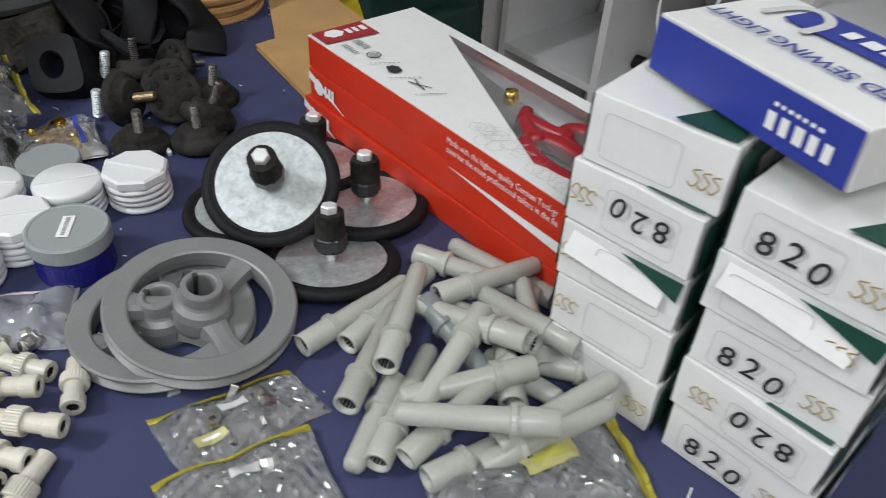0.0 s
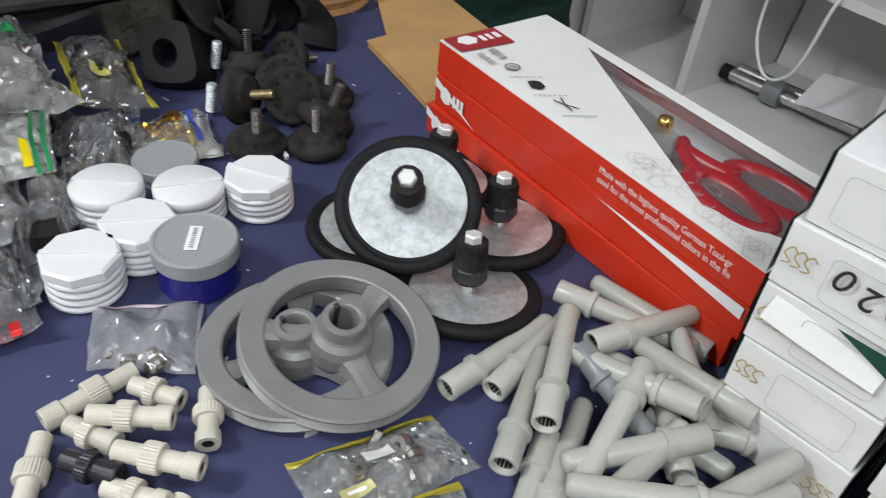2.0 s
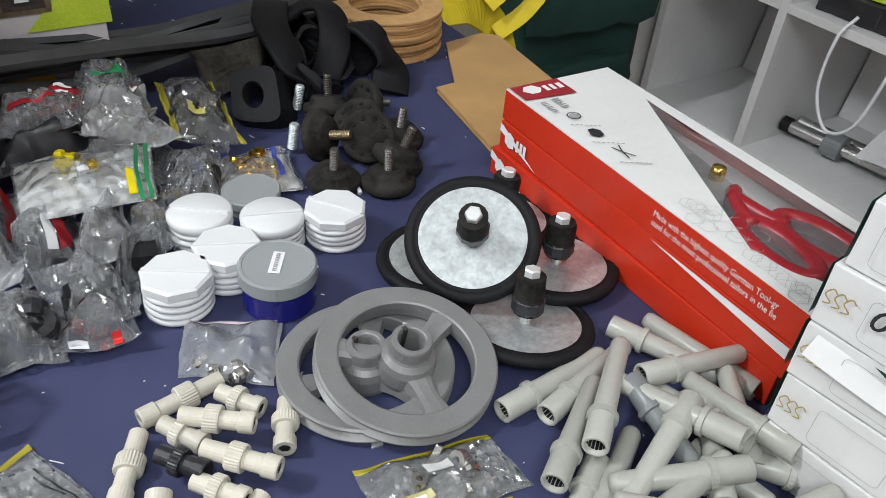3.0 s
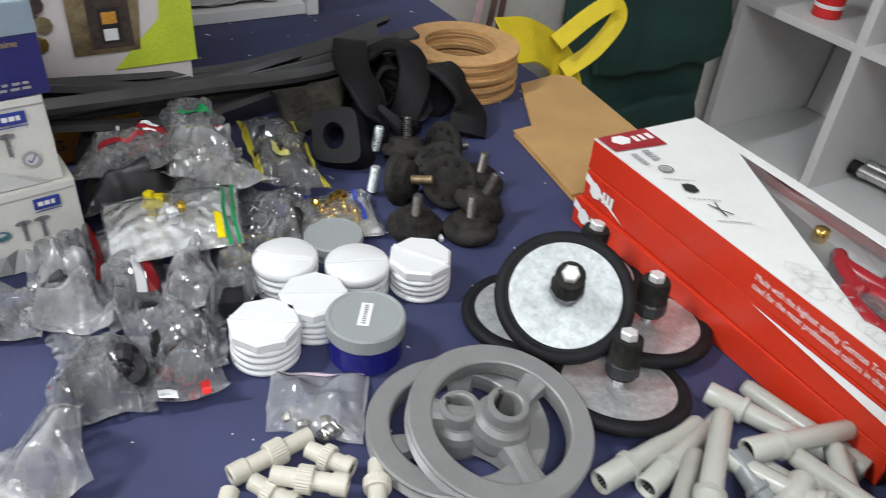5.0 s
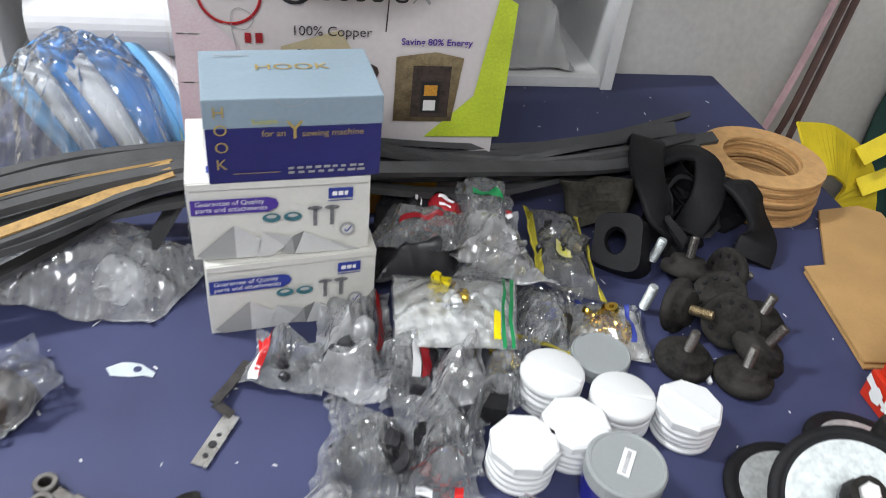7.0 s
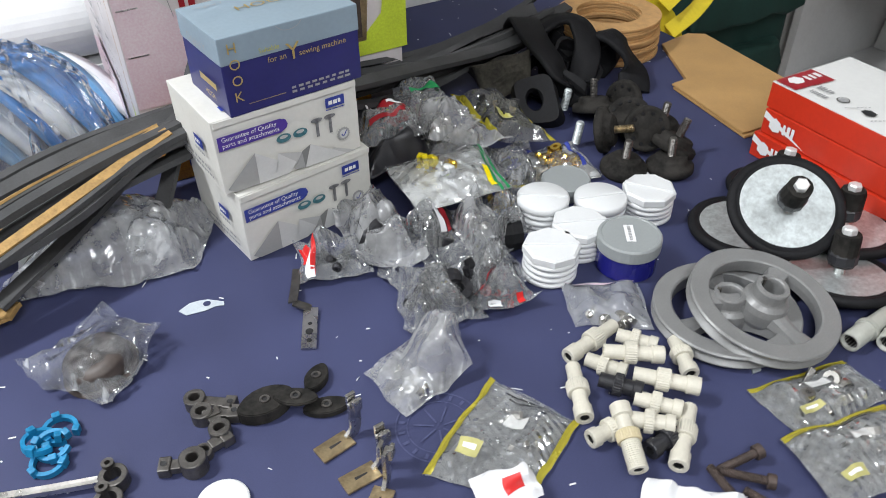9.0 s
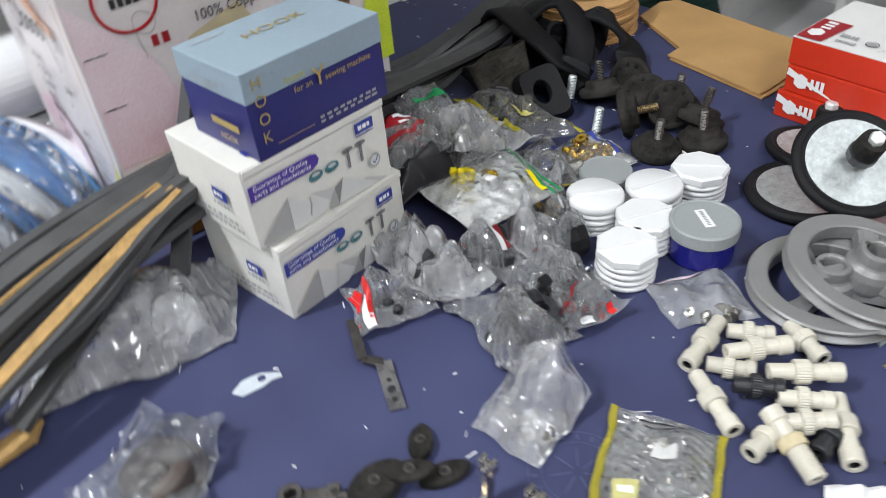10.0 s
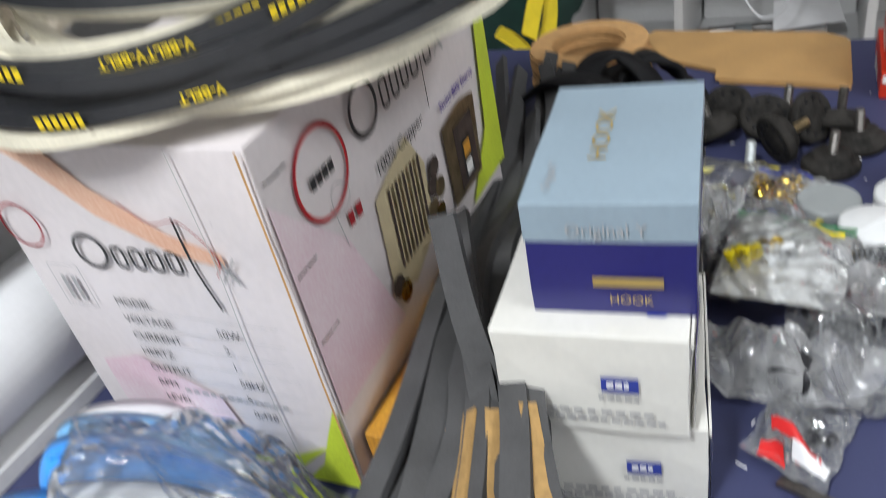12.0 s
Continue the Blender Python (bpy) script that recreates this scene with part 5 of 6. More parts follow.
for pts in ([(-0.668, 0.185, 0.006), (-0.676, 0.235, 0.05), (-0.690, 0.300, 0.12), (-0.690, 0.345, 0.185)], [(-0.715, 0.06, 0.02), (-0.700, 0.18, 0.06), (-0.690, 0.30, 0.110), (-0.675, 0.42, 0.135)]):
    st = thing("foam_strip", "dark grey foam rubber strip standing up from the bundle", "strip", Matrix(), "bundle of strips")
    part("foam", sweep(pts, rect_section(0.0175, 0.005), 8, twist=0.5), M_FOAM, st)
stub = thing("cork_strip", "short yellow cork strip end lying at the table's side", "strip", pose(-0.735, 0.015, 0.001, 0, 0, 62))
part("cork", sweep([(-0.05, 0, 0.003), (0, 0.004, 0.004), (0.05, 0, 0.012), (0.06, -0.005, 0.014)], rect_section(0.020, 0.004), 6), M_CORK, stub)

# clear bags with their contents


def lumps(n, rx, ry, rz, size, seed, round_=False):
    rnd = random.Random(seed)
    out = bmesh.new()
    for _ in range(n):
        a, q = rnd.uniform(0, 6.28), math.sqrt(rnd.random())
        m = pose(rx * q * math.cos(a), ry * q * math.sin(a), rnd.uniform(0.15, 0.75) * rz, rnd.uniform(0, 180), rnd.uniform(0, 180), rnd.uniform(0, 180))
        s = size * rnd.uniform(0.6, 1.3)
        if round_ or rnd.random() < 0.5:
            b = lathe([(s * 0.2, -s * 0.3), (s * 0.5, -s * 0.3), (s * 0.55, 0), (s * 0.5, s * 0.3), (s * 0.2, s * 0.3)], 12, True)
        else:
            b = box(s * 1.5, s * 0.5, s * 0.28, -s * 0.7, -s * 0.25, 0, 0.0008)
        out = join(out, moved(b, m))
    return out


def bag(label, corners, h, film_, seed, contents=(), z0=0.0, edge=None, fold=0.35, name="parts_bag", category="plastic bag", wave=1.0, extras=None, back=None, crumple=1.0, lift=0.0, peak=None, margin=0.03, grow=1.0, group="clear bags of parts"):
    """A crumpled film bag over four corners, bulging over what it holds, with straight sharp folds."""
    C = [Vector((x, y, 0)) for x, y in corners]
    mid = sum(C, Vector()) / 4
    C = [mid + (c - mid) * grow for c in C]
    th = thing(name, label, category, Matrix.Translation((mid.x, mid.y, z0)), group)
    cr = random.Random(seed * 13 + 1)
    size = max((C[2] - C[0]).length, (C[3] - C[1]).length)
    folds = []
    for _ in range(9):
        a, lam = cr.uniform(0, math.pi), cr.uniform(0.014, 0.055)
        folds.append((math.cos(a), math.sin(a), lam, cr.random(), 0.10 * lam * crumple))
    lifts = [max(0.0, cr.uniform(-0.6, 1.0)) for _ in range(4)]

    def surf(u, v):
        p = (C[0] * (1 - u) + C[1] * u) * (1 - v) + (C[3] * (1 - u) + C[2] * u) * v - mid
        q = Vector((p.x * 30 + seed * 3.7, p.y * 30 - seed * 1.9, seed * 2.3))
        rim = min(1.0, max(0.0, min(u, 1 - u, v, 1 - v) - margin) / (0.40 - margin))
        dome = math.sin(rim * math.pi / 2) ** 0.9
        wob = noise.noise(q * 0.9)
        z = h * dome * max(0.3, 1 + 0.6 * fold * noise.noise(q * 0.6))
        crum = sum(amp * (2 * abs(((p.x * cx + p.y * cy) / lam + ph + 0.3 * wob) % 1.0 - 0.5) - 0.35) for cx, cy, lam, ph, amp in folds)
        z += crum * min(1.0, 0.3 + 1.5 * dome) + 0.0025 * wave * (1 - dome) * (1 + wob)
        z += lift * (lifts[0] * ((1 - u) * (1 - v)) ** 3 + lifts[1] * (u * (1 - v)) ** 3 + lifts[2] * (u * v) ** 3 + lifts[3] * ((1 - u) * v) ** 3)
        if peak:
            z += peak[2] * max(0.0, 1 - math.hypot(u - peak[0], v - peak[1]) / peak[3])
        jig = 0.007 * wave * noise.noise_vector(q * 0.8) + 0.003 * wave * noise.noise_vector(q * 2.6)
        return Vector((p.x + jig.x, p.y + jig.y, max(z, 0.0009)))

    def patch(nm, u0, u1, v0, v1, k, material, up, text="", smooth=True):
        bm = bmesh.new()
        vs = [[bm.verts.new(surf(u0 + (u1 - u0) * i / k, v0 + (v1 - v0) * j / k) + Vector((0, 0, up))) for i in range(k + 1)] for j in range(k + 1)]
        for j in range(k):
            for i in range(k):
                bm.faces.new((vs[j][i], vs[j][i + 1], vs[j + 1][i + 1], vs[j + 1][i]))
        ob = part(nm, bm, material, th, text, smooth=smooth)
        if nm == "film":
            ob.data.set_sharp_from_angle(angle=radians(24))
        return ob

    n = max(16, min(44, round(size * 0.75 / 0.0026)))
    patch("film", 0, 1, 0, 1, n, film_, 0.0)
    for mt, kw in contents:
        k = dict(kw)
        dx, dy = k.pop("at", (0, 0))
        tagged(part("loose_hardware", moved(lumps(seed=seed + 3, **k), pose(dx, dy, 0.002)), mt, th), kind="stuff")
    if edge:
        # sealed coloured margins that follow the film
        w = edge[1]
        for side in edge[2]:
            r = {"s": (0, 1, 0, w), "n": (0, 1, 1 - w, 1), "w": (0, w, 0, 1), "e": (1 - w, 1, 0, 1)}[side]
            patch("sealed_edge", *r, 24, edge[0], 0.0007 + 0.0002 * "snwe".index(side), "coloured sealed margin")
    if back:
        bm = bmesh.new()
        k = 12
        vs = [[bm.verts.new(Matrix.Diagonal((0.97, 0.97, 0.08)) @ surf(i / k, j / k) + Vector((0, 0, 0.0003))) for i in range(k + 1)] for j in range(k + 1)]
        for j in range(k):
            for i in range(k):
                bm.faces.new((vs[j][i], vs[j][i + 1], vs[j + 1][i + 1], vs[j + 1][i]))
        part("back_sheet", bm, back, th, "silvery back sheet", smooth=True)
    for k, (mt, u0, u1, v0, v1, nm) in enumerate(extras or ()):
        patch(nm, u0, u1, v0, v1, 12, mt, 0.0011 + 0.0003 * k)
    return th


def quad(x, y, w, d, yaw):
    m = pose(x, y, 0, 0, 0, yaw)
    return [tuple((m @ Vector(p))[:2]) for p in ((-w / 2, -d / 2, 0), (w / 2, -d / 2, 0), (w / 2, d / 2, 0), (-w / 2, d / 2, 0))]


DK = lambda n=9, r=0.020, s=0.014, z=0.016: (M_DARKBITS, dict(n=n, rx=r, ry=r, rz=z, size=s))
SM = lambda n=10, r=0.02, s=0.009, z=0.012: (M_STEEL, dict(n=n, rx=r, ry=r, rz=z, size=s))
# foil-edged bags of machine parts
FOIL = "clear bag of metal parts with olive sealed edges and label"
FX = [(M_FOILLABEL, 0.16, 0.36, 0.20, 0.33, "label"), (M_WHITEINK, 0.20, 0.32, 0.245, 0.285, "label_bar"), (M_FACETS[3], 0.42, 0.60, 0.56, 0.72, "round_sticker"), (M_INK_AND_SHADE, 0.25, 0.80, 0.90, 0.915, "small_print"), (M_INK_AND_SHADE, 0.3, 0.7, 0.86, 0.875, "small_print")]
bag(FOIL, [(-0.307, 0.086), (-0.229, 0.106), (-0.222, 0.183), (-0.303, 0.194)], 0.008, F_CLEAR, 2, [SM(7, 0.022, 0.011)], edge=(M_OLIVE, 0.07, "we"), extras=FX, fold=0.3, wave=0.5, crumple=0.5, back=M_FOILBACK)
bag(FOIL, [(-0.071, 0.248), (-0.010, 0.322), (-0.055, 0.345), (-0.117, 0.276)], 0.009, F_CLEAR, 3, [SM(6, 0.02, 0.011)], edge=(M_OLIVE, 0.10, "n"), extras=FX, fold=0.3, wave=0.5, crumple=0.5, back=M_FOILBACK)
bag(FOIL, [(-0.040, 0.190), (0.025, 0.262), (-0.018, 0.306), (-0.085, 0.236)], 0.009, F_CLEAR, 5, [SM(6, 0.02, 0.011)], edge=(M_OLIVE, 0.09, "n"), extras=FX, z0=0.004, fold=0.3, wave=0.5, crumple=0.5, back=M_FOILBACK)
bag(FOIL, [(0.10, 0.215), (0.215, 0.300), (0.160, 0.385), (0.060, 0.295)], 0.024, F_CLEAR, 7, [DK(6, 0.04, 0.020, 0.018), SM(5, 0.03, 0.012)], edge=(M_OLIVE, 0.07, "en"), extras=[(M_FOILLABEL, 0.42, 0.68, 0.60, 0.80, "label"), (M_LABELYEL, 0.46, 0.64, 0.66, 0.74, "label_bar")], fold=0.6, wave=0.6, crumple=0.7, back=M_FOILBACK)
bag("white paper scrap with a red printed mark on a parts bag", quad(-0.246, 0.092, 0.04, 0.034, 52), 0.010, M_PAPER, 4, z0=0.014, fold=0.5, wave=1.6, extras=[(M_REDINK, 0.5, 0.75, 0.3, 0.6, "red_print")], name="paper_scrap", category="paper")
bag("crumpled white tissue lying near the table's front", quad(-0.125, 0.140, 0.075, 0.05, 10), 0.012, M_PAPER, 9, name="tissue", category="paper", fold=0.8)
# grip bag by the pulleys
bag("flat clear grip bag with bright washers inside", [(-0.262, 0.284), (-0.200, 0.312), (-0.234, 0.368), (-0.297, 0.332)], 0.006, F_FROST, 11, [(M_STEEL, dict(n=12, rx=0.022, ry=0.010, rz=0.008, size=0.010, round_=True, at=(0.012, -0.020)))], fold=0.3, wave=0.4, extras=[(M_PINK, 0.05, 0.95, 0.93, 0.97, "grip_seal")])
# standing bag by the parts
bag("milky clear bag of small steel parts standing open", [(-0.399, 0.152), (-0.345, 0.130), (-0.319, 0.192), (-0.378, 0.232)], 0.018, F_MILK, 12, [(M_STEEL, dict(n=10, rx=0.018, ry=0.012, rz=0.014, size=0.009, at=(0.006, -0.018))), (M_WHITEPL, dict(n=6, rx=0.016, ry=0.010, rz=0.014, size=0.011, at=(0.008, -0.014)))], fold=0.35, wave=0.8, crumple=0.6, peak=(0.55, 0.95, 0.046, 0.6))
# bag of white fittings behind the strips
bag("large clear bag of white plastic fittings beside the strips", [(-0.742, 0.070), (-0.612, 0.190), (-0.655, 0.285), (-0.790, 0.180)], 0.044, F_MILK, 13, [(M_WHITEPL, dict(n=4, rx=0.030, ry=0.022, rz=0.03, size=0.026, at=(0.025, 0.012)))], fold=0.45, wave=1.2, crumple=1.0, lift=0.020)
for p, q in (((-0.657, 0.172, 0.016), (-0.703, 0.205, 0.030)), ((-0.650, 0.196, 0.014), (-0.700, 0.228, 0.016)), ((-0.722, 0.101, 0.015), (-0.768, 0.140, 0.018))):
    m, L = along(p, q)
    fit_ = thing("white_fitting", "white plastic pipe fitting inside a clear bag", "plastic tube", m)
    part("tube", lathe([(0.0085, 0.03), (0.0085, 0), (0.0123, 0), (0.0125, 0.001), (0.0125, L), (0.0095, L + 0.002), (0, L + 0.002)], 22), M_WHITEPL, fit_, smooth=True)
# wrapped round part
bag("crumpled clear wrapper round a dark round part", [(-0.637, 0.015), (-0.547, 0.030), (-0.565, 0.100), (-0.632, 0.108)], 0.024, F_WRAP, 14, (), fold=0.3, wave=2.2, crumple=1.3, lift=0.03)
wr = thing("round_part", "dark brown-grey round rubber part inside a clear wrapper", "rubber part", pose(-0.594, 0.058, 0.001, 6, -8, 20) @ Matrix.Scale(1.12, 4))
part("disc", lathe([(0, 0), (0.021, 0), (0.0235, 0.003), (0.0235, 0.014), (0.022, 0.017), (0.014, 0.0185), (0, 0.0185)], 36), M_WRAPPED, wr, smooth=True)
part("base_ring", lathe([(0.018, 0), (0.0275, 0), (0.0282, 0.0015), (0.0275, 0.004), (0.018, 0.004)], 36, True), M_WRAPPED, wr, smooth=True)
# the heap of bags beside the stacked cartons
FLAT = "flat clear bag with yellow and white plastic parts, green edge stripes"
bag(FLAT, [(-0.438, 0.318), (-0.374, 0.400), (-0.440, 0.463), (-0.508, 0.373)], 0.012, F_WRAP, 20, [(M_YELPL, dict(n=9, rx=0.010, ry=0.008, rz=0.014, size=0.011, at=(-0.030, 0.008))), (M_GOLDBITS, dict(n=3, rx=0.012, ry=0.006, rz=0.012, size=0.010, at=(-0.012, 0.012))), (M_CAPWHITE, dict(n=3, rx=0.008, ry=0.006, rz=0.012, size=0.013, at=(-0.006, 0.0)))], z0=0.044, fold=0.3, wave=0.3, crumple=0.7, back=M_SILVER,
    extras=[(M_GREENINK, 0.87, 0.90, 0, 1, "green_stripe"), (M_GREENINK, 0.94, 0.97, 0, 1, "green_stripe"), (M_YELPL, 0.80, 0.86, 0.08, 0.36, "yellow_print")])
bag("smoky clear bag of metal parts with olive edges, leaning on rubber", [(-0.433, 0.485), (-0.374, 0.512), (-0.480, 0.597), (-0.530, 0.566)], 0.014, F_SMOKE, 21, [DK(12, 0.026, 0.012), (M_BRONZE, dict(n=6, rx=0.025, ry=0.02, rz=0.01, size=0.01))], z0=0.036, fold=0.2, wave=0.5, edge=(M_OLIVE, 0.09, "we"), extras=[(M_FOILLABEL, 0.32, 0.62, 0.30, 0.40, "label"), (M_LABELYEL, 0.38, 0.56, 0.33, 0.37, "label_bar"), (M_INK_AND_SHADE, 0.3, 0.72, 0.86, 0.885, "small_print")])
bag("clear bag of gold-coloured small parts with blue print", [(-0.371, 0.468), (-0.317, 0.523), (-0.367, 0.570), (-0.422, 0.525)], 0.012, F_WRAP, 22, [(M_GOLDBITS, dict(n=34, rx=0.026, ry=0.018, rz=0.014, size=0.010))], z0=0.004, fold=0.2, wave=0.6, back=M_SILVER, extras=[(M_BLUEINK, 0.74, 0.80, 0.2, 0.85, "blue_print"), (M_BLUEINK, 0.05, 0.16, 0.78, 0.9, "blue_print")])
RUBBERS = (M_RUBBER, dict(n=5, rx=0.012, ry=0.012, rz=0.020, size=0.026, round_=True))
HEAP = (
    ("crumpled clear bag with a dark steel hook ring, red grip seal", [(-0.468, 0.262), (-0.425, 0.300), (-0.519, 0.379), (-0.545, 0.323)], 0.034, 0.001, F_MILK, [(M_DARKBITS, dict(n=4, rx=0.008, ry=0.008, rz=0.028, size=0.030, round_=True, at=(0.010, -0.014))), DK(8, 0.02, 0.014, 0.02)], [(M_REDINK, 0.84, 0.90, 0.35, 1.0, "red_seal"), (M_INK_AND_SHADE, 0.1, 0.6, 0.90, 0.93, "small_print")]),
    ("crumpled clear bag of dark machine parts lying on the table", [(-0.378, 0.206), (-0.340, 0.258), (-0.386, 0.296), (-0.444, 0.270)], 0.028, 0.001, F_CLEAR, [DK(9, 0.022, 0.020, 0.022)], None),
    ("clear bag of black rubber grommets in the heap", [(-0.352, 0.276), (-0.322, 0.312), (-0.375, 0.362), (-0.418, 0.304)], 0.032, 0.001, F_CLEAR, [RUBBERS, DK(5, 0.02, 0.014)], None),
    ("small red printed clear bag lying on the table", [(-0.338, 0.253), (-0.308, 0.296), (-0.340, 0.313), (-0.371, 0.277)], 0.018, 0.001, F_THIN, [DK(6, 0.014, 0.010), (M_DKRED, dict(n=9, rx=0.016, ry=0.014, rz=0.014, size=0.010))], [(M_REDINK, 0.62, 0.74, 0.02, 0.14, "red_tip"), (M_PAPER, 0.15, 0.35, 0.04, 0.12, "paper_label"), (M_DKRED, 0.15, 0.6, 0.62, 0.70, "red_print")]),
    ("glossy clear bag of black parts with a red and white label", [(-0.424, 0.296), (-0.395, 0.335), (-0.443, 0.368), (-0.462, 0.325)], 0.034, 0.004, F_CLEAR, [(M_BLACKPL, dict(n=16, rx=0.018, ry=0.018, rz=0.03, size=0.018))], [(M_REDINK, 0.84, 0.92, 0.60, 0.70, "red_tip"), (M_DKRED, 0.72, 0.86, 0.2, 0.5, "red_print"), (M_PAPER, 0.60, 0.70, 0.2, 0.5, "white_print")]),
    ("empty-looking milky bag corner folded over the heap", [(-0.380, 0.318), (-0.370, 0.370), (-0.411, 0.392), (-0.430, 0.357)], 0.026, 0.016, F_MILK, [SM(3, 0.014, 0.010)], None),
    ("clear bag with a dark rubber ring in the heap", [(-0.356, 0.331), (-0.340, 0.375), (-0.370, 0.410), (-0.384, 0.352)], 0.028, 0.002, F_CLEAR, [(M_RUBBER, dict(n=2, rx=0.004, ry=0.004, rz=0.02, size=0.034, round_=True))], None),
    ("clear bag of brass and blue parts behind the white caps", [(-0.381, 0.370), (-0.352, 0.394), (-0.394, 0.450), (-0.424, 0.396)], 0.026, 0.004, F_CLEAR, [(M_GOLDBITS, dict(n=6, rx=0.014, ry=0.014, rz=0.022, size=0.016)), DK(5, 0.018, 0.014)], [(M_BLUEINK, 0.4, 0.5, 0.3, 0.7, "blue_print")]),
    ("clear bag of dark and blue parts with an olive edge", [(-0.408, 0.436), (-0.364, 0.471), (-0.414, 0.526), (-0.462, 0.490)], 0.022, 0.004, F_CLEAR, [DK(12, 0.024, 0.016), (M_LEDBLUE, dict(n=4, rx=0.018, ry=0.015, rz=0.016, size=0.014))], [(M_OLIVE, 0.0, 1.0, 0.0, 0.07, "olive_edge")]),
    ("clear bag with red print lying on top of the heap", [(-0.549, 0.382), (-0.484, 0.433), (-0.526, 0.472), (-0.575, 0.420)], 0.022, 0.046, F_CLEAR, [DK(6, 0.02, 0.012), (M_DKRED, dict(n=5, rx=0.02, ry=0.012, rz=0.016, size=0.012))], [(M_DKRED, 0.25, 0.7, 0.45, 0.53, "red_print")]),
    ("bright crumpled clear bag on top of the heap", [(-0.484, 0.428), (-0.448, 0.478), (-0.503, 0.520), (-0.534, 0.467)], 0.028, 0.042, F_MILK, [SM(8, 0.018, 0.014, 0.02)], None),
    ("clear bag with green print and a red tip in the heap", [(-0.538, 0.483), (-0.502, 0.511), (-0.533, 0.551), (-0.583, 0.524)], 0.022, 0.042, F_CLEAR, [DK(6, 0.016, 0.012), SM(4, 0.014, 0.012)], [(M_GREENINK, 0.25, 0.85, 0.40, 0.56, "green_print"), (M_REDINK, 0.90, 0.99, 0.25, 0.5, "red_tip"), (M_PAPER, 0.88, 0.99, 0.03, 0.2, "white_tip")]),
    ("pale foil-lined clear bag between other bags", [(-0.480, 0.426), (-0.420, 0.492), (-0.464, 0.500), (-0.487, 0.468)], 0.020, 0.036, F_MILK, [SM(6, 0.016, 0.012), (M_BRONZE, dict(n=3, rx=0.014, ry=0.01, rz=0.016, size=0.012))], None),
    ("clear bag of dark parts under the upper bags", [(-0.470, 0.400), (-0.420, 0.450), (-0.480, 0.500), (-0.540, 0.440)], 0.034, 0.002, F_CLEAR, [DK(16, 0.030, 0.016, 0.03)], None),
    ("clear bag of dark parts at the back of the heap", [(-0.530, 0.440), (-0.480, 0.520), (-0.550, 0.560), (-0.600, 0.470)], 0.036, 0.002, F_CLEAR, [DK(18, 0.034, 0.016, 0.032)], None),
    ("small clear bag of screws with a red and white card", [(-0.505, 0.222), (-0.460, 0.262), (-0.492, 0.296), (-0.538, 0.256)], 0.016, 0.001, F_CLEAR, [DK(16, 0.018, 0.009)], [(M_REDINK, 0.04, 0.16, 0.55, 0.85, "red_print"), (M_PAPER, 0.13, 0.26, 0.05, 0.45, "paper_label"), (M_REDINK, 0.20, 0.27, 0.1, 0.75, "red_print")]),
)
for k, (lab, q, h, z, fm, c, ex) in enumerate(HEAP):
    bag(lab, q, h, fm, 40 + k, c, z0=z, extras=ex, fold=0.6, wave=1.3, lift=0.026, crumple=1.4, margin=0.10, grow=1.14)
bag("small glossy black plastic bag in the heap", [(-0.525, 0.366), (-0.478, 0.433), (-0.516, 0.462), (-0.568, 0.404)], 0.022, M_BLACKPL, 61, z0=0.026, fold=0.6, crumple=1.4)
bag("red printed sachet behind the heap of bags", [(-0.548, 0.445), (-0.528, 0.472), (-0.556, 0.500), (-0.590, 0.492)], 0.012, M_DKRED, 62, z0=0.046, fold=0.5, extras=[(M_PAPER, 0.3, 0.7, 0.35, 0.42, "white_print"), (M_PAPER, 0.25, 0.75, 0.52, 0.62, "white_print"), (M_INK_AND_SHADE, 0.1, 0.9, 0.72, 0.95, "black_print")])
bag("black printed sachet behind the heap of bags", [(-0.580, 0.408), (-0.555, 0.460), (-0.594, 0.496), (-0.632, 0.454)], 0.014, M_BLACKPL, 63, z0=0.036, fold=0.5, extras=[(M_PAPER, 0.62, 0.68, 0.35, 0.65, "white_print"), (M_PAPER, 0.74, 0.77, 0.3, 0.7, "white_print")])
# large bag of blue and white plastic beside the motor carton
bag("large clear bag of blue and white plastic parts", [(-1.000, 0.150), (-0.800, 0.190), (-0.795, 0.300), (-0.985, 0.405)], 0.135, F_WRAP, 71, (), fold=0.3, wave=2.0, crumple=1.1)
for k, mt in enumerate((M_LTSKY, M_WHITEPL, M_SKYPLAS, M_WHITEPL, M_SKYPLAS, M_LTSKY, M_WHITEPL)):
    o = Vector((0.30, 0.95, 0)) * (0.024 * k - 0.078)
    o += Vector((-0.012, 0.006, 0)) * abs(k - 3)
    tall = (0.085, 0.105, 0.128, 0.112, 0.120, 0.108, 0.09)[k]
    pd = thing("plastic_paddle", "white curved plastic blade in a clear bag" if mt is M_WHITEPL else "blue curved plastic blade in a clear bag", "plastic part", Matrix.Translation(Vector((-0.898, 0.282, 0)) + o), "bagged plastic blades")
    path = [(-0.060, -0.020, tall * 0.72), (-0.040, -0.013, tall), (0.000, 0, tall * 0.80), (0.030, 0.010, tall * 0.45), (0.052, 0.018, 0.006)]
    part("blade", sweep(path, [(-0.021, -0.002), (-0.008, 0.0015), (0.008, 0.0015), (0.021, -0.002), (0.008, -0.001), (-0.008, -0.001)], 8, taper=lambda t: 0.35 + 0.75 * math.sin(math.pi * min(1.0, t * 0.8 + 0.12))), mt, pd, smooth=True)
    part("rib", sweep([(x, y, z + 0.003) for x, y, z in path[1:]], rect_section(0.004, 0.004), 6), mt, pd)

# drive belts heaped on the motor carton


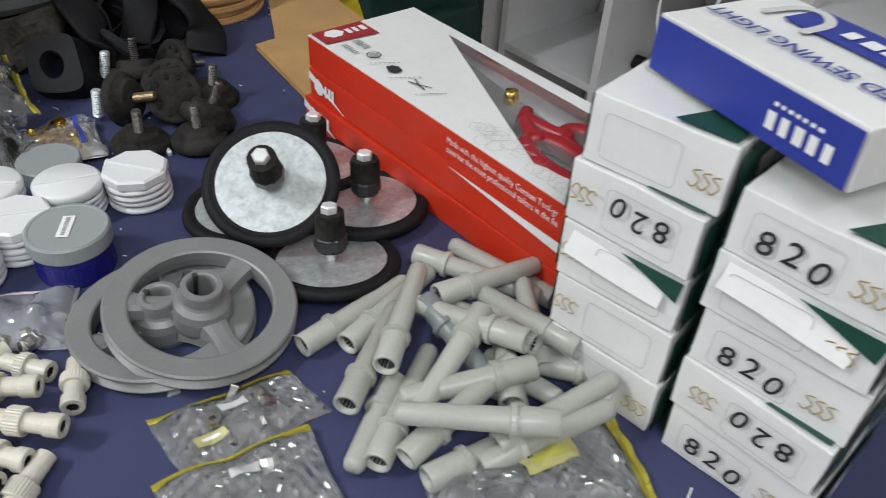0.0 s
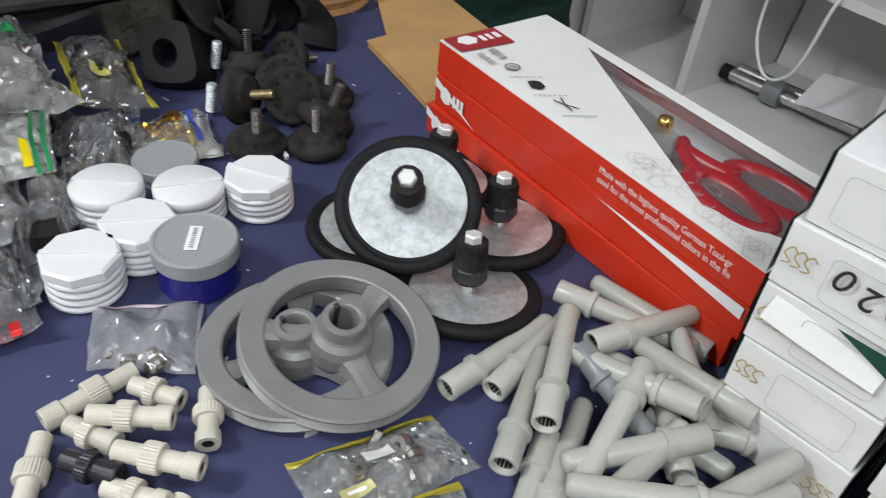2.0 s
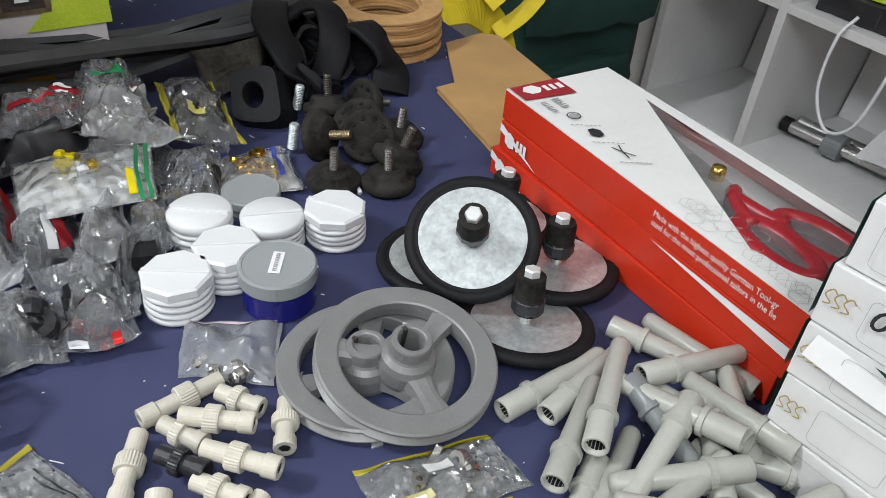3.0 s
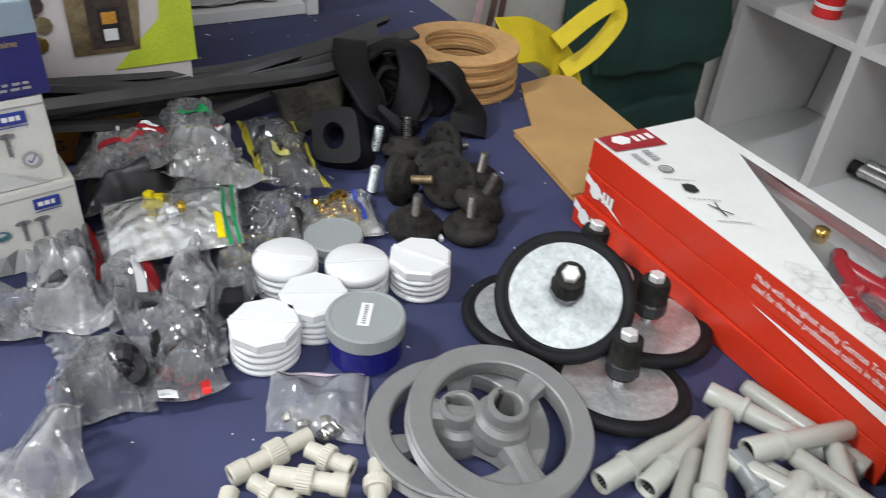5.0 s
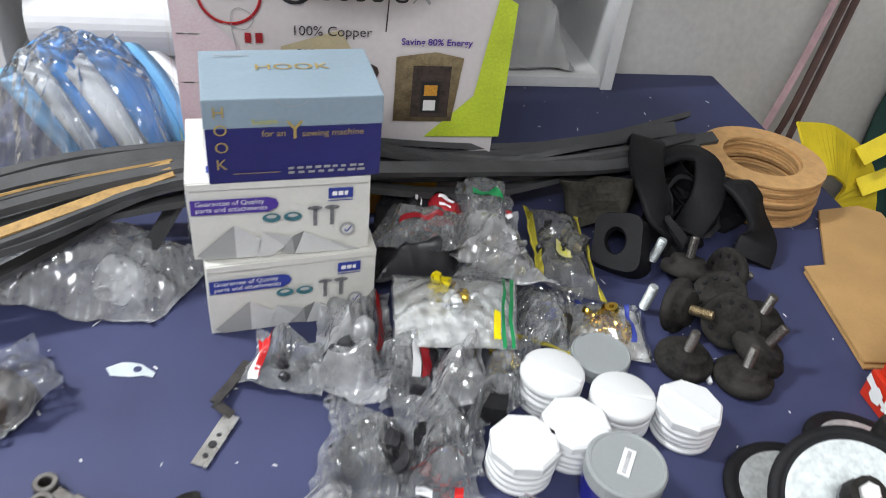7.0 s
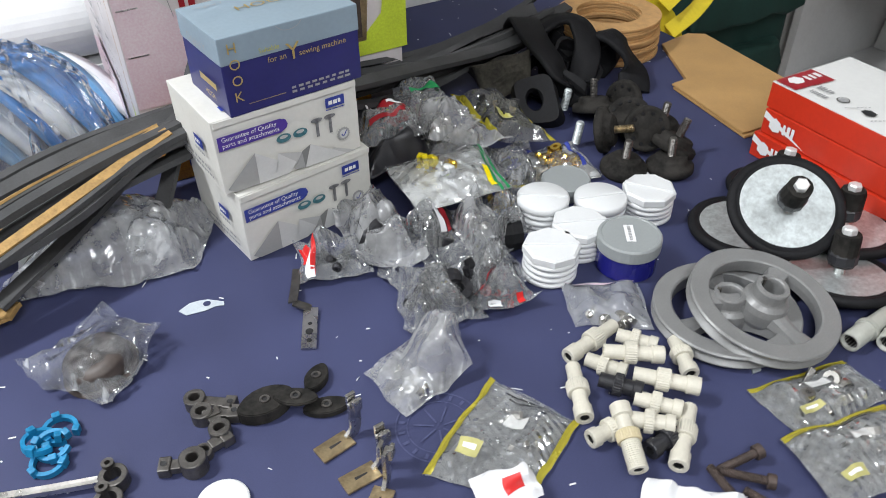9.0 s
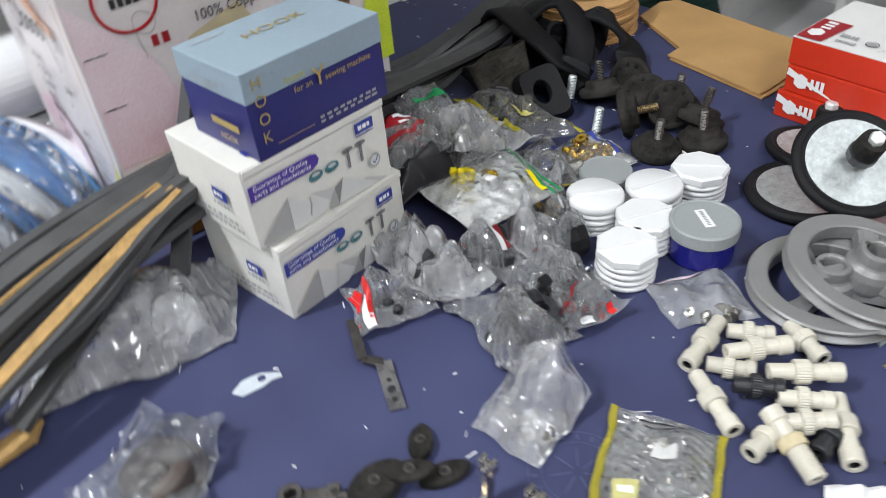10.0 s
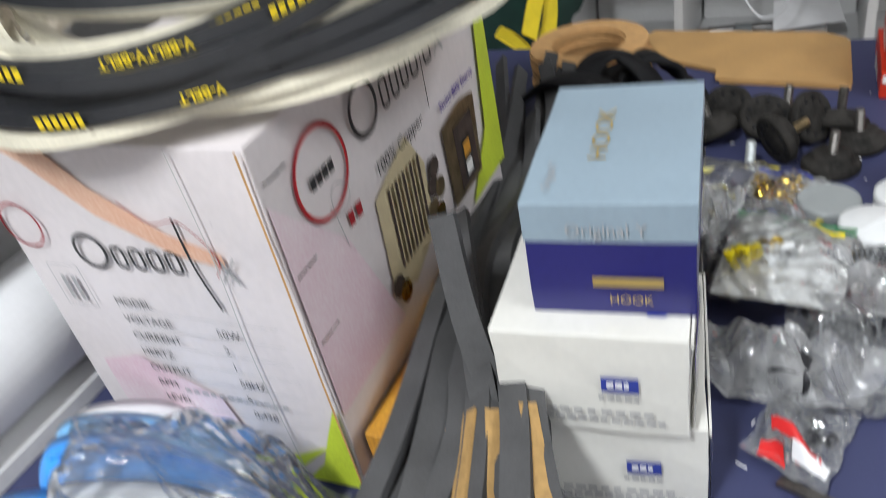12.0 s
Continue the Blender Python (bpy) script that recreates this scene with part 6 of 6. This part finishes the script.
def belt(cx, cy, rx, ry, yaw, zf, zb, material, w, h, seed, label, printed=False):
    rnd = random.Random(seed)
    ph = [rnd.uniform(0, 6.28) for _ in range(3)]
    pts = []
    for k in range(64):
        a = 2 * math.pi * k / 64
        r = 1 + 0.035 * math.sin(2 * a + ph[0]) + 0.02 * math.sin(3 * a + ph[1])
        p = pose(cx + 0.012, cy + 0.012, 0, 0, 0, yaw) @ Vector((rx * r * math.cos(a), ry * r * math.sin(a), 0))
        t = 0.5 + 0.5 * (p.y - cy) / max(rx, ry)
        p.z = zf + 0.006 + (zb - zf) * 0.8 * t + 0.006 * math.sin(2 * a + ph[2])
        pts.append(p)
    b = thing("drive_belt", label, "belt", Matrix(), "coiled drive belts")
    part("belt_body", sweep(pts, [(-w / 2, -h / 2), (w / 2, -h / 2), (w * 0.34, h / 2), (-w * 0.34, h / 2)], closed=True), material, b)
    if printed:
        # yellow print on the outer face, towards the viewer
        k0 = min(range(64), key=lambda k: pts[k].y)
        for shift in (-4, 0, 4):
            p, q = pts[(k0 + shift - 1) % 64], pts[(k0 + shift + 1) % 64]
            if q.x < p.x:
                p, q = q, p
            mid, d = pts[(k0 + shift) % 64], (q - p).normalized()
            out = Vector((d.y, -d.x, 0)).normalized()
            up = out.cross(d) * -1
            m = Matrix.Translation(mid + out * (w / 2 + 0.0009)) @ Matrix((d, d.cross(out) * -1, out)).transposed().to_4x4()
            if shift == 0:
                words(b, "V-BELT", m @ pose(0.014, 0.003, 0, 0, 0, 180), 0, 0, 0.0075, M_YELINK, bold=0.0002)
            else:
                bars_on(b, "yellow_print", m, -0.016, -0.003, 0.030, 0.0065, M_YELINK, 6, seed + shift)
    return b


WL, BL = "cream white drive belt in a coil on the motor carton", "black rubber V-belt in a coil on the motor carton"
for k, (cx, cy, rx, ry, yaw, zf, zb) in enumerate(((-0.795, 0.470, 0.165, 0.150, 20, 0.280, 0.300), (-0.790, 0.475, 0.170, 0.155, 50, 0.288, 0.315), (-0.785, 0.480, 0.150, 0.140, 80, 0.290, 0.335), (-0.795, 0.490, 0.155, 0.140, 10, 0.298, 0.350),
                                                     (-0.785, 0.485, 0.160, 0.138, 35, 0.300, 0.365), (-0.790, 0.495, 0.148, 0.134, 65, 0.306, 0.375), (-0.795, 0.490, 0.158, 0.145, 100, 0.296, 0.385), (-0.780, 0.480, 0.140, 0.128, 0, 0.312, 0.392),
                                                     (-0.800, 0.478, 0.168, 0.150, 130, 0.284, 0.325), (-0.800, 0.470, 0.178, 0.150, 155, 0.281, 0.300), (-0.785, 0.490, 0.158, 0.150, 5, 0.310, 0.340), (-0.795, 0.485, 0.166, 0.146, 90, 0.304, 0.372), (-0.790, 0.480, 0.172, 0.142, 25, 0.292, 0.352), (-0.850, 0.480, 0.085, 0.110, 20, 0.300, 0.350))):
    belt(cx, cy, rx, ry, yaw, zf, zb, M_BELTWHITE, 0.0095, 0.0075, 100 + k, WL)
for k, (cx, cy, rx, ry, yaw, zf, zb, pr) in enumerate(((-0.795, 0.478, 0.185, 0.165, 15, 0.286, 0.345, True), (-0.800, 0.482, 0.192, 0.160, 150, 0.297, 0.360, False), (-0.790, 0.490, 0.180, 0.158, 40, 0.306, 0.390, True),
                                                         (-0.805, 0.485, 0.175, 0.165, 80, 0.312, 0.405, False), (-0.785, 0.500, 0.172, 0.158, 10, 0.325, 0.418, False), (-0.830, 0.480, 0.160, 0.150, 60, 0.318, 0.400, True), (-0.800, 0.470, 0.188, 0.150, 170, 0.300, 0.330, False))):
    belt(cx, cy, rx, ry, yaw, zf, zb, M_BELTBLACK, 0.0098, 0.008, 130 + k, BL, pr)

# small metal parts on the table


def ring_block(m, arm, label, tall=0.011, r=0.0085):
    """A cast block with a bored boss and a flat arm."""
    b = thing("cast_bracket", label, "metal bracket", m, "dark cast brackets")
    part("boss", lathe([(0.0042, 0), (r, 0), (r, tall - 0.0008), (r - 0.0008, tall), (0.0048, tall), (0.0042, tall - 0.0008)], 28, True), M_DKSTEEL, b)
    # black disc at the bottom paints the bore's shade
    part("bore", lathe([(0, 0.001), (0.0043, 0.001)], 16), M_INK_AND_SHADE, b, "bore with a black disc for its shade")
    part("arm", box(arm, 0.009, 0.006, 0.0055, -0.0045, 0.002, 0.0008), M_DKSTEEL, b)
    part("lug", box(0.009, 0.013, 0.0085, arm - 0.002, -0.0065, 0.001, 0.001), M_DKSTEEL, b)
    # shade of the screw hole, painted as a small black dish
    part("screw_hole", moved(lathe([(0, 0.0), (0.0020, 0.0), (0.0024, 0.0003)], 12), pose(arm + 0.003, 0, 0.0097)), M_INK_AND_SHADE, b)
    return b


CB = "dark cast steel machine bracket lying on the table"
ring_block(pose(-0.498, 0.064, 0.0006, 0, 0, 20), 0.026, CB)
ring_block(pose(-0.484, 0.056, 0.0006, 0, 0, 30), 0.022, CB)
ring_block(pose(-0.461, 0.050, 0.0006, 0, 0, 150), 0.016, CB)
ring_block(pose(-0.458, 0.018, 0.0006, 0, 0, 215), 0.018, CB, 0.014, 0.0100)
ring_block(pose(-0.460, 0.030, 0.0006, 0, 0, 70), 0.016, CB, 0.007, 0.007)


def leaf_block(m, L, W, H, label):
    b = thing("leaf_block", label, "metal part", m, "dark leaf-shaped parts")
    n = 16
    pts = [(L / 2 * math.cos(t), W / 2 * math.sin(t) * abs(math.sin(t)) ** 0.35) for t in [2 * math.pi * (i + 0.5) / n for i in range(n)]]
    part("leaf", plate(pts, H, 0, 0.0008), M_RUBBER2, b)
    part("boss", lathe([(0.0022, H), (0.0042, H), (0.0040, H + 0.0014), (0.0022, H + 0.0014)], 16, True), M_DKSTEEL, b)
    # the hole's depth is only a black disc in place of shade
    part("screw_hole", lathe([(0, H + 0.0003), (0.0023, H + 0.0003)], 12), M_INK_AND_SHADE, b)
    return b


LB = "dark grey leaf-shaped cast part lying on the table"
leaf_block(pose(-0.446, 0.086, 0.0006, 0, 0, 62), 0.046, 0.028, 0.012, LB)
leaf_block(pose(-0.425, 0.098, 0.0128, 0, 0, 25), 0.036, 0.018, 0.003, LB)
leaf_block(pose(-0.428, 0.128, 0.0006, 0, 6, 105), 0.034, 0.018, 0.007, LB)
leaf_block(pose(-0.404, 0.108, 0.0006, 0, 0, 40), 0.038, 0.018, 0.006, LB)


def presser_foot(m, label):
    f = thing("presser_foot", label, "presser foot", m, "presser feet")
    part("sole", plate([(-0.008, -0.028), (0.008, -0.028), (0.008, 0.0), (-0.008, 0.0)], 0.0022, 0, 0.0004), M_BRONZE, f)
    part("shank", sweep([(0, -0.001, 0.001), (0, 0.005, 0.008), (0, 0.006, 0.020), (0, 0.006, 0.036)], rect_section(0.009, 0.003), 6, up=(1, 0, 0)), M_STEEL, f)
    for x in (-0.0055, 0.0025):
        part("fork", box(0.003, 0.0075, 0.011, x, 0.003, 0.030, 0.0004), M_STEEL, f)
    # black sliver on the sole paints the slot's shade
    part("needle_slot", plate([(-0.0012, -0.018), (0.0012, -0.018), (0.0006, -0.008), (-0.0006, -0.008)], 0.0002, 0.0023), M_INK_AND_SHADE, f)
    return f


PF = "worn steel presser foot with bronze sole standing on table"
presser_foot(pose(-0.373, 0.093, 0.0006, 0, 0, -22), PF)
presser_foot(pose(-0.340, 0.078, 0.0006, 0, 0, -28), PF)
presser_foot(pose(-0.326, 0.066, 0.0006, 0, 0, 10), PF)

brk = thing("thread_lever", "bent steel lever strip with three holes lying on table", "metal lever", Matrix())
part("strip", sweep([(-0.526, 0.236, 0.003), (-0.510, 0.212, 0.006), (-0.496, 0.190, 0.010)], rect_section(0.008, 0.002), 6), M_DKSTEEL, brk)
part("strip", sweep([(-0.496, 0.190, 0.010), (-0.488, 0.194, 0.006), (-0.482, 0.197, 0.003)], rect_section(0.008, 0.002), 6), M_DKSTEEL, brk)
part("plate", sweep([(-0.482, 0.197, 0.003), (-0.468, 0.175, 0.002), (-0.455, 0.155, 0.002)], rect_section(0.013, 0.002), 6), M_STEEL, brk)
# holes are black discs on the plate, shade put in as colour
for x, y, r in ((-0.471, 0.180, 0.0020), (-0.466, 0.172, 0.0034), (-0.460, 0.163, 0.0022)):
    part("hole", moved(lathe([(0, 0.0), (r, 0.0)], 16), pose(x, y, 0.0034)), M_INK_AND_SHADE, brk)

for k, (x0, y0, x1, y1) in enumerate(((-0.500, -0.018, -0.578, -0.082), (-0.488, -0.034, -0.560, -0.100))):
    rod = thing("connecting_rod", "polished steel connecting rod with ring ends on table", "metal rod", pose(x0, y0, 0.0006, 0, 0, math.degrees(math.atan2(y1 - y0, x1 - x0))), "connecting rods")
    L = math.hypot(x1 - x0, y1 - y0)
    part("shaft", sweep([(0.008, 0, 0.006), (L * 0.5, 0, 0.0055), (L - 0.006, 0, 0.006)], [(-0.0030, -0.0025), (0.0030, -0.0025), (0.0030, 0.0025), (0.0012, 0.001), (-0.0012, 0.001), (-0.0030, 0.0025)], 6), M_STEEL, rod)
    part("big_end", lathe([(0.0062, 0), (0.0102, 0), (0.0102, 0.0105), (0.0095, 0.011), (0.0062, 0.011)], 28, True), M_DKSTEEL, rod)
    part("small_end", moved(lathe([(0.0035, 0), (0.0062, 0), (0.0062, 0.009), (0.0035, 0.009)], 22, True), pose(L, 0, 0)), M_DKSTEEL, rod)
    part("oil_lug", moved(lathe([(0.002, 0), (0.0045, 0), (0.0045, 0.014), (0.002, 0.014)], 16, True), pose(0.004, -0.009, 0)), M_DKSTEEL, rod)

for k, (x, y, z, rx, ry, yaw) in enumerate(((-0.572, -0.004, 0.001, 0, 8, 0), (-0.562, -0.018, 0.005, 12, 0, 50), (-0.556, -0.028, 0.001, 0, -6, 110), (-0.570, -0.022, 0.008, -10, 6, 20))):
    rg = thing("toothed_ring", "bright blue plastic toothed ring in a small pile", "plastic ring", pose(x, y, z, rx, ry, yaw), "blue plastic rings")
    pts = [Vector((0.0115 * math.cos(a), 0.0115 * math.sin(a), 0.003)) for a in np.linspace(0.5, 5.9, 22)]
    part("ring", sweep(pts, rect_section(0.0032, 0.005), 2), M_CYANFOAM, rg)
    for a in (30, 150, 270):
        part("tooth", moved(box(0.005, 0.006, 0.008, 0.0095, -0.003, 0.0005, 0.0008), pose(0, 0, 0, 0, 0, a)), M_CYANFOAM, rg)
for k, (p, q) in enumerate((((-0.096, 0.214, 0.010), (-0.120, 0.186, 0.005)), ((-0.082, 0.190, 0.010), (-0.118, 0.184, 0.008)), ((-0.090, 0.156, 0.006), (-0.126, 0.182, 0.010)), ((-0.064, 0.170, 0.005), (-0.100, 0.178, 0.005)), ((-0.070, 0.150, 0.005), (-0.105, 0.166, 0.005)))):
    m, L = along(p, q)
    sw = thing("machine_screw", "rusty dark machine screw lying in a small pile", "screw", m, "rusty screws")
    part("head", lathe([(0, 0), (0.0052, 0), (0.0056, 0.0005), (0.0056, 0.0055), (0.0050, 0.006), (0, 0.006)], 18), M_RUST, sw)
    # a black bar on the head for the shade in its slot
    part("slot", box(0.0100, 0.0013, 0.0006, -0.005, -0.00065, -0.0003, 0), M_INK_AND_SHADE, sw)
    prof, z = [(0.0032, 0.006)], 0.0065
    while z < L:
        prof += [(0.0034, z), (0.0029, z + 0.0007)]
        z += 0.0014
    part("thread", lathe(prof + [(0.002, z), (0, z)], 12), M_RUST, sw)
solid("plastic_disc", lathe([(0, 0.0), (0.018, 0.0), (0.0185, 0.0008), (0.0185, 0.0035), (0.017, 0.0045), (0, 0.0045)], 40), M_CAPWHITE, "flat white plastic lid lying on the table", "disc", pose(-0.420, 0.004, 0.0006), smooth=False)
scr = thing("film_scrap", "torn pale blue-white scrap of film with a hole", "scrap", pose(-0.573, 0.155, 0.0006, 0, 0, 32))
part("sheet", plate([(-0.020, -0.004), (-0.012, 0.006), (-0.004, 0.009), (0.004, 0.010), (0.019, 0.006), (0.020, 0.001), (0.012, 0.0), (0.004, -0.005), (-0.012, -0.010)], 0.0006), M_SCRAP, scr)
part("hole", moved(lathe([(0, 0.0), (0.0035, 0.0)], 16), pose(0.004, 0.004, 0.0009)), M_CLOTH, scr)

# faint round stamp on the cover
stamp = thing("cover_stamp", "faint round factory stamp printed on the navy cover", "stamp", pose(-0.318, 0.133, 0.0008))
for r, w in ((0.034, 0.0012), (0.025, 0.0008)):
    outline_on(stamp, "stamp_ring", disc_points(0, 0, r, 48), Matrix(), M_STAMP, w, 0.0)
for k in range(18):
    a = 20 * k
    print_on(stamp, "stamp_bar", rect(0.0265, -0.0012, 0.005, 0.0024), pose(0, 0, 0, 0, 0, a), M_STAMP, 0.0001)
for k in range(7):
    print_on(stamp, "stamp_bar", rect(0.004, -0.0008, 0.016, 0.0014), pose(0, 0, 0, 0, 0, 51 * k), M_STAMP, 0.0001 + 0.00005 * k)

# lint and crumbs on the cover
rnd = random.Random(11)
bm = bmesh.new()
for k in range(330):
    a, b = rnd.uniform(0.05, 1.25), rnd.uniform(0.03, 1.03)
    x, y = (CORNER + AX * a + BX * b)[:2]
    L, w, t = rnd.choice((0.0008, 0.0012, 0.002, 0.004)) * rnd.uniform(0.6, 1.3), rnd.uniform(0.0003, 0.0008), rnd.uniform(0, 3.14)
    d, e = Vector((math.cos(t), math.sin(t), 0)) * L, Vector((-math.sin(t), math.cos(t), 0)) * w
    c = Vector((x, y, 0.0007))
    q = [bm.verts.new(c + v) for v in (-d - e, d - e, d + e, -d + e)]
    tip = bm.verts.new(c + Vector((0, 0, rnd.uniform(0.0003, 0.0012))))
    for i in range(4):
        bm.faces.new((q[i], q[(i + 1) % 4], tip))
solid("lint", bm, M_PAPER, "white lint and crumbs scattered over the table", "lint", Matrix(), kind="stuff")
solid("foil_crumb", plate([(-0.004, -0.005), (0.004, -0.002), (0.003, 0.005), (-0.003, 0.003)], 0.002), M_ZINC, "small grey crumb beside the pulleys", "crumb", pose(-0.114, 0.304, 0.0006, 10, 0, 30))

# things on the walls and in the shelves
bag_m = at_room(0, 0, 0)
gb = thing("green_bag", "dark green fabric bag hanging on the wall beyond the table", "bag", bag_m)
body = box(0.11, 0.31, 0.70, 0.0, 0.33, -0.45, 0.01, 6, 0.016, 4)
part("bag_body", body, M_BAGGREEN, gb, smooth=True)
part("flap", moved(box(0.035, 0.33, 0.36, 0, 0, 0, 0.008, 5, 0.014, 8), pose(0.105, 0.32, -0.16, 0, -6, 0)), M_BAGGREEN, gb, "overhanging green flap", smooth=True)
part("pocket", moved(box(0.05, 0.24, 0.22, 0, 0, 0, 0.01, 5, 0.012, 3), pose(0.10, 0.36, -0.44, 0, 0, 0)), M_BAGGREEN, gb, smooth=True)
ys = thing("yellow_strap_bag", "yellow fabric carrier with a loop handle hanging by the wall", "bag", Matrix())
part("panel", sweep([(-0.474, 1.127, -0.034), (-0.451, 1.199, -0.052), (-0.424, 1.262, -0.111), (-0.388, 1.280, -0.255), (-0.361, 1.289, -0.390)], rect_section(0.085, 0.004), 8, up=(0.5, -0.4, 0.8)), M_YELLOW, ys)
part("handle", sweep([(-0.428, 1.238, -0.060), (-0.396, 1.296, -0.022), (-0.370, 1.334, -0.004), (-0.358, 1.336, -0.030), (-0.378, 1.296, -0.078), (-0.412, 1.250, -0.112)], rect_section(0.030, 0.003), 8, up=(0.5, -0.5, 0.7)), M_YELLOW, ys)
for k, (b0, b1, mt) in enumerate(((-0.13, -0.20, M_BROWNSTRAP), (-0.10, -0.19, M_PINKCLOTH), (-0.15, -0.215, M_BROWNSTRAP))):
    hs = thing("hanging_strap", "brown leather strap hanging on the white wall" if mt is M_BROWNSTRAP else "faded pink cloth strip hanging on the wall", "strap", ROOM, "hanging straps")
    part("band", sweep([(0.02 + 0.01 * k, -b0, -0.14 + 0.02 * k), (0.03, -b0 + 0.012, -0.05), (0.02, -(b0 + b1) / 2, 0.10), (0.012, -b1, 0.45)], rect_section(0.011, 0.003), 8, up=(1, 0, 0), twist=0.8), mt, hs)
roll = thing("paper_roll", "white paper roll lying in the shelf unit", "roll", at_room(0.01, 1.0, 0.069))
part("core", moved(lathe([(0.0145, -0.004), (0.017, -0.004), (0.017, 0.354), (0.0145, 0.354)], 24, True), pose(0, 0, 0, -90, 0, 0)), M_CARDTAN, roll, "brown card core")
part("roll_body", moved(lathe([(0.0175, 0), (0.050, 0), (0.051, 0.001), (0.051, 0.349), (0.050, 0.35), (0.0175, 0.35)], 40, True), pose(0, 0, 0, -90, 0, 0)), M_PAPER, roll)
bag("grey plastic pouch lying in the shelf compartment", [tuple((at_room(a, b) @ Vector((0, 0, 0)))[:2]) for a, b in ((0.04, 0.46), (0.04, 0.25), (-0.14, 0.25), (-0.14, 0.46))], 0.11, M_FACETS[1], 81, z0=0.018, fold=0.35, name="grey_pouch", category="pouch")
bag("clear bag of dark parts lying in the shelf compartment", [tuple((at_room(a, b) @ Vector((0, 0, 0)))[:2]) for a, b in ((0.03, 1.36), (0.03, 1.10), (-0.16, 1.10), (-0.16, 1.36))], 0.07, F_SMOKE, 82, [(M_DARKBITS, dict(n=30, rx=0.09, ry=0.06, rz=0.04, size=0.026))], z0=0.018, fold=0.5)
can = thing("red_can", "small red tin can with white band in a shelf compartment", "can", at_room(0.174, -0.875, -0.0815))
part("body", lathe([(0, 0), (0.028, 0), (0.029, 0.001), (0.029, 0.070), (0.027, 0.072), (0, 0.072)], 32), M_REDINK, can)
part("band", lathe([(0.0293, 0.02), (0.0293, 0.028)], 32), M_WHITEINK, can)
tool = thing("pipe_clamp", "chromed steel pipes with a dark clamp on the lower shelf", "pipe tool", at_room(0.34, -0.93, -0.3995, 8))
for y, z in ((0.0, 0.030), (0.035, 0.014), (0.06, 0.020)):
    part("pipe", moved(lathe([(0.010, 0), (0.0135, 0), (0.0135, 0.30), (0.010, 0.30)], 20, True), pose(0, y, z, 0, 90, 0)), M_PIPESTEEL, tool, "chromed pipe", smooth=False)
part("clamp", moved(lathe([(0.012, 0), (0.027, 0), (0.028, 0.002), (0.028, 0.038), (0.027, 0.04), (0.012, 0.04)], 24, True), pose(0.09, 0.002, 0.030, 0, 90, 0)), M_DKPIPE, tool, "dark grey clamp collar")
part("end_cap", moved(lathe([(0, 0), (0.017, 0), (0.017, 0.02), (0, 0.02)], 20), pose(-0.012, 0, 0.030, 0, 90, 0)), M_RUBBER, tool)
solid("paper_sheet", plate([(0, 0), (0.16, 0.01), (0.15, 0.12), (0.01, 0.10)], 0.001), M_PAPER, "creased white paper sheet leaning on the pipes", "paper", at_room(0.52, -0.90, -0.345, 10) @ pose(0, 0, 0, 24, 0, 0))
for k, (a, z, mt, lab) in enumerate(((0.42, -0.0815, M_BLACKPL, "black folded goods lying on the storage shelf"), (0.54, -0.0815, M_BLACKPL, "black folded goods lying on the storage shelf"), (0.44, -0.0345, M_LIME, "lime green flat packet on the storage shelf"))):
    solid("folded_packet", box(0.13, 0.16, 0.045 if k < 2 else 0.008, bevel=0.004, cuts=3, wob=0.004, seed=k), mt, lab, "packet", at_room(a - 0.06, -0.83, z, 4 * k))
cab = thing("white_cable", "thin white cable looping down from the storage shelf", "cable", ROOM)
part("cord", sweep([(0.46, 0.81, -0.06), (0.45, 0.785, -0.10), (0.455, 0.78, -0.20), (0.50, 0.78, -0.265), (0.55, 0.78, -0.23), (0.57, 0.785, -0.10), (0.575, 0.81, -0.06)], round_section(0.0035), 8), M_WHITEPL, cab, smooth=True)

# small pieces go one level deeper, under the part that carries them
CARRIER = {"dimple": "pad", "bore": ("tube", "boss"), "socket": "body", "grip_bar": "top", "paper_label": "lid", "pivot": "blade", "slot": "head", "screw_hole": ("lug", "boss"), "keyway": "hub", "needle_slot": "sole",
           "hole": ("sheet", "plate"), "punched_hole": "flap", "collar": "tube", "oil_lug": "big_end", "small_print": "lid", "tooth": "ring", "hole_rim": "shell", "handle": "panel", "rib": "blade", "label_bar": "label", "facing": "band"}
for ob in list(scene.objects):
    base = ob.name.split(".")[0]
    if base in CARRIER and ob.parent and not ob.parent.parent:
        wanted = CARRIER[base] if isinstance(CARRIER[base], tuple) else (CARRIER[base],)
        for other in ob.parent.children:
            if other is not ob and other.name.split(".")[0] in wanted and other.matrix_basis == Matrix():
                ob.parent = other
                break
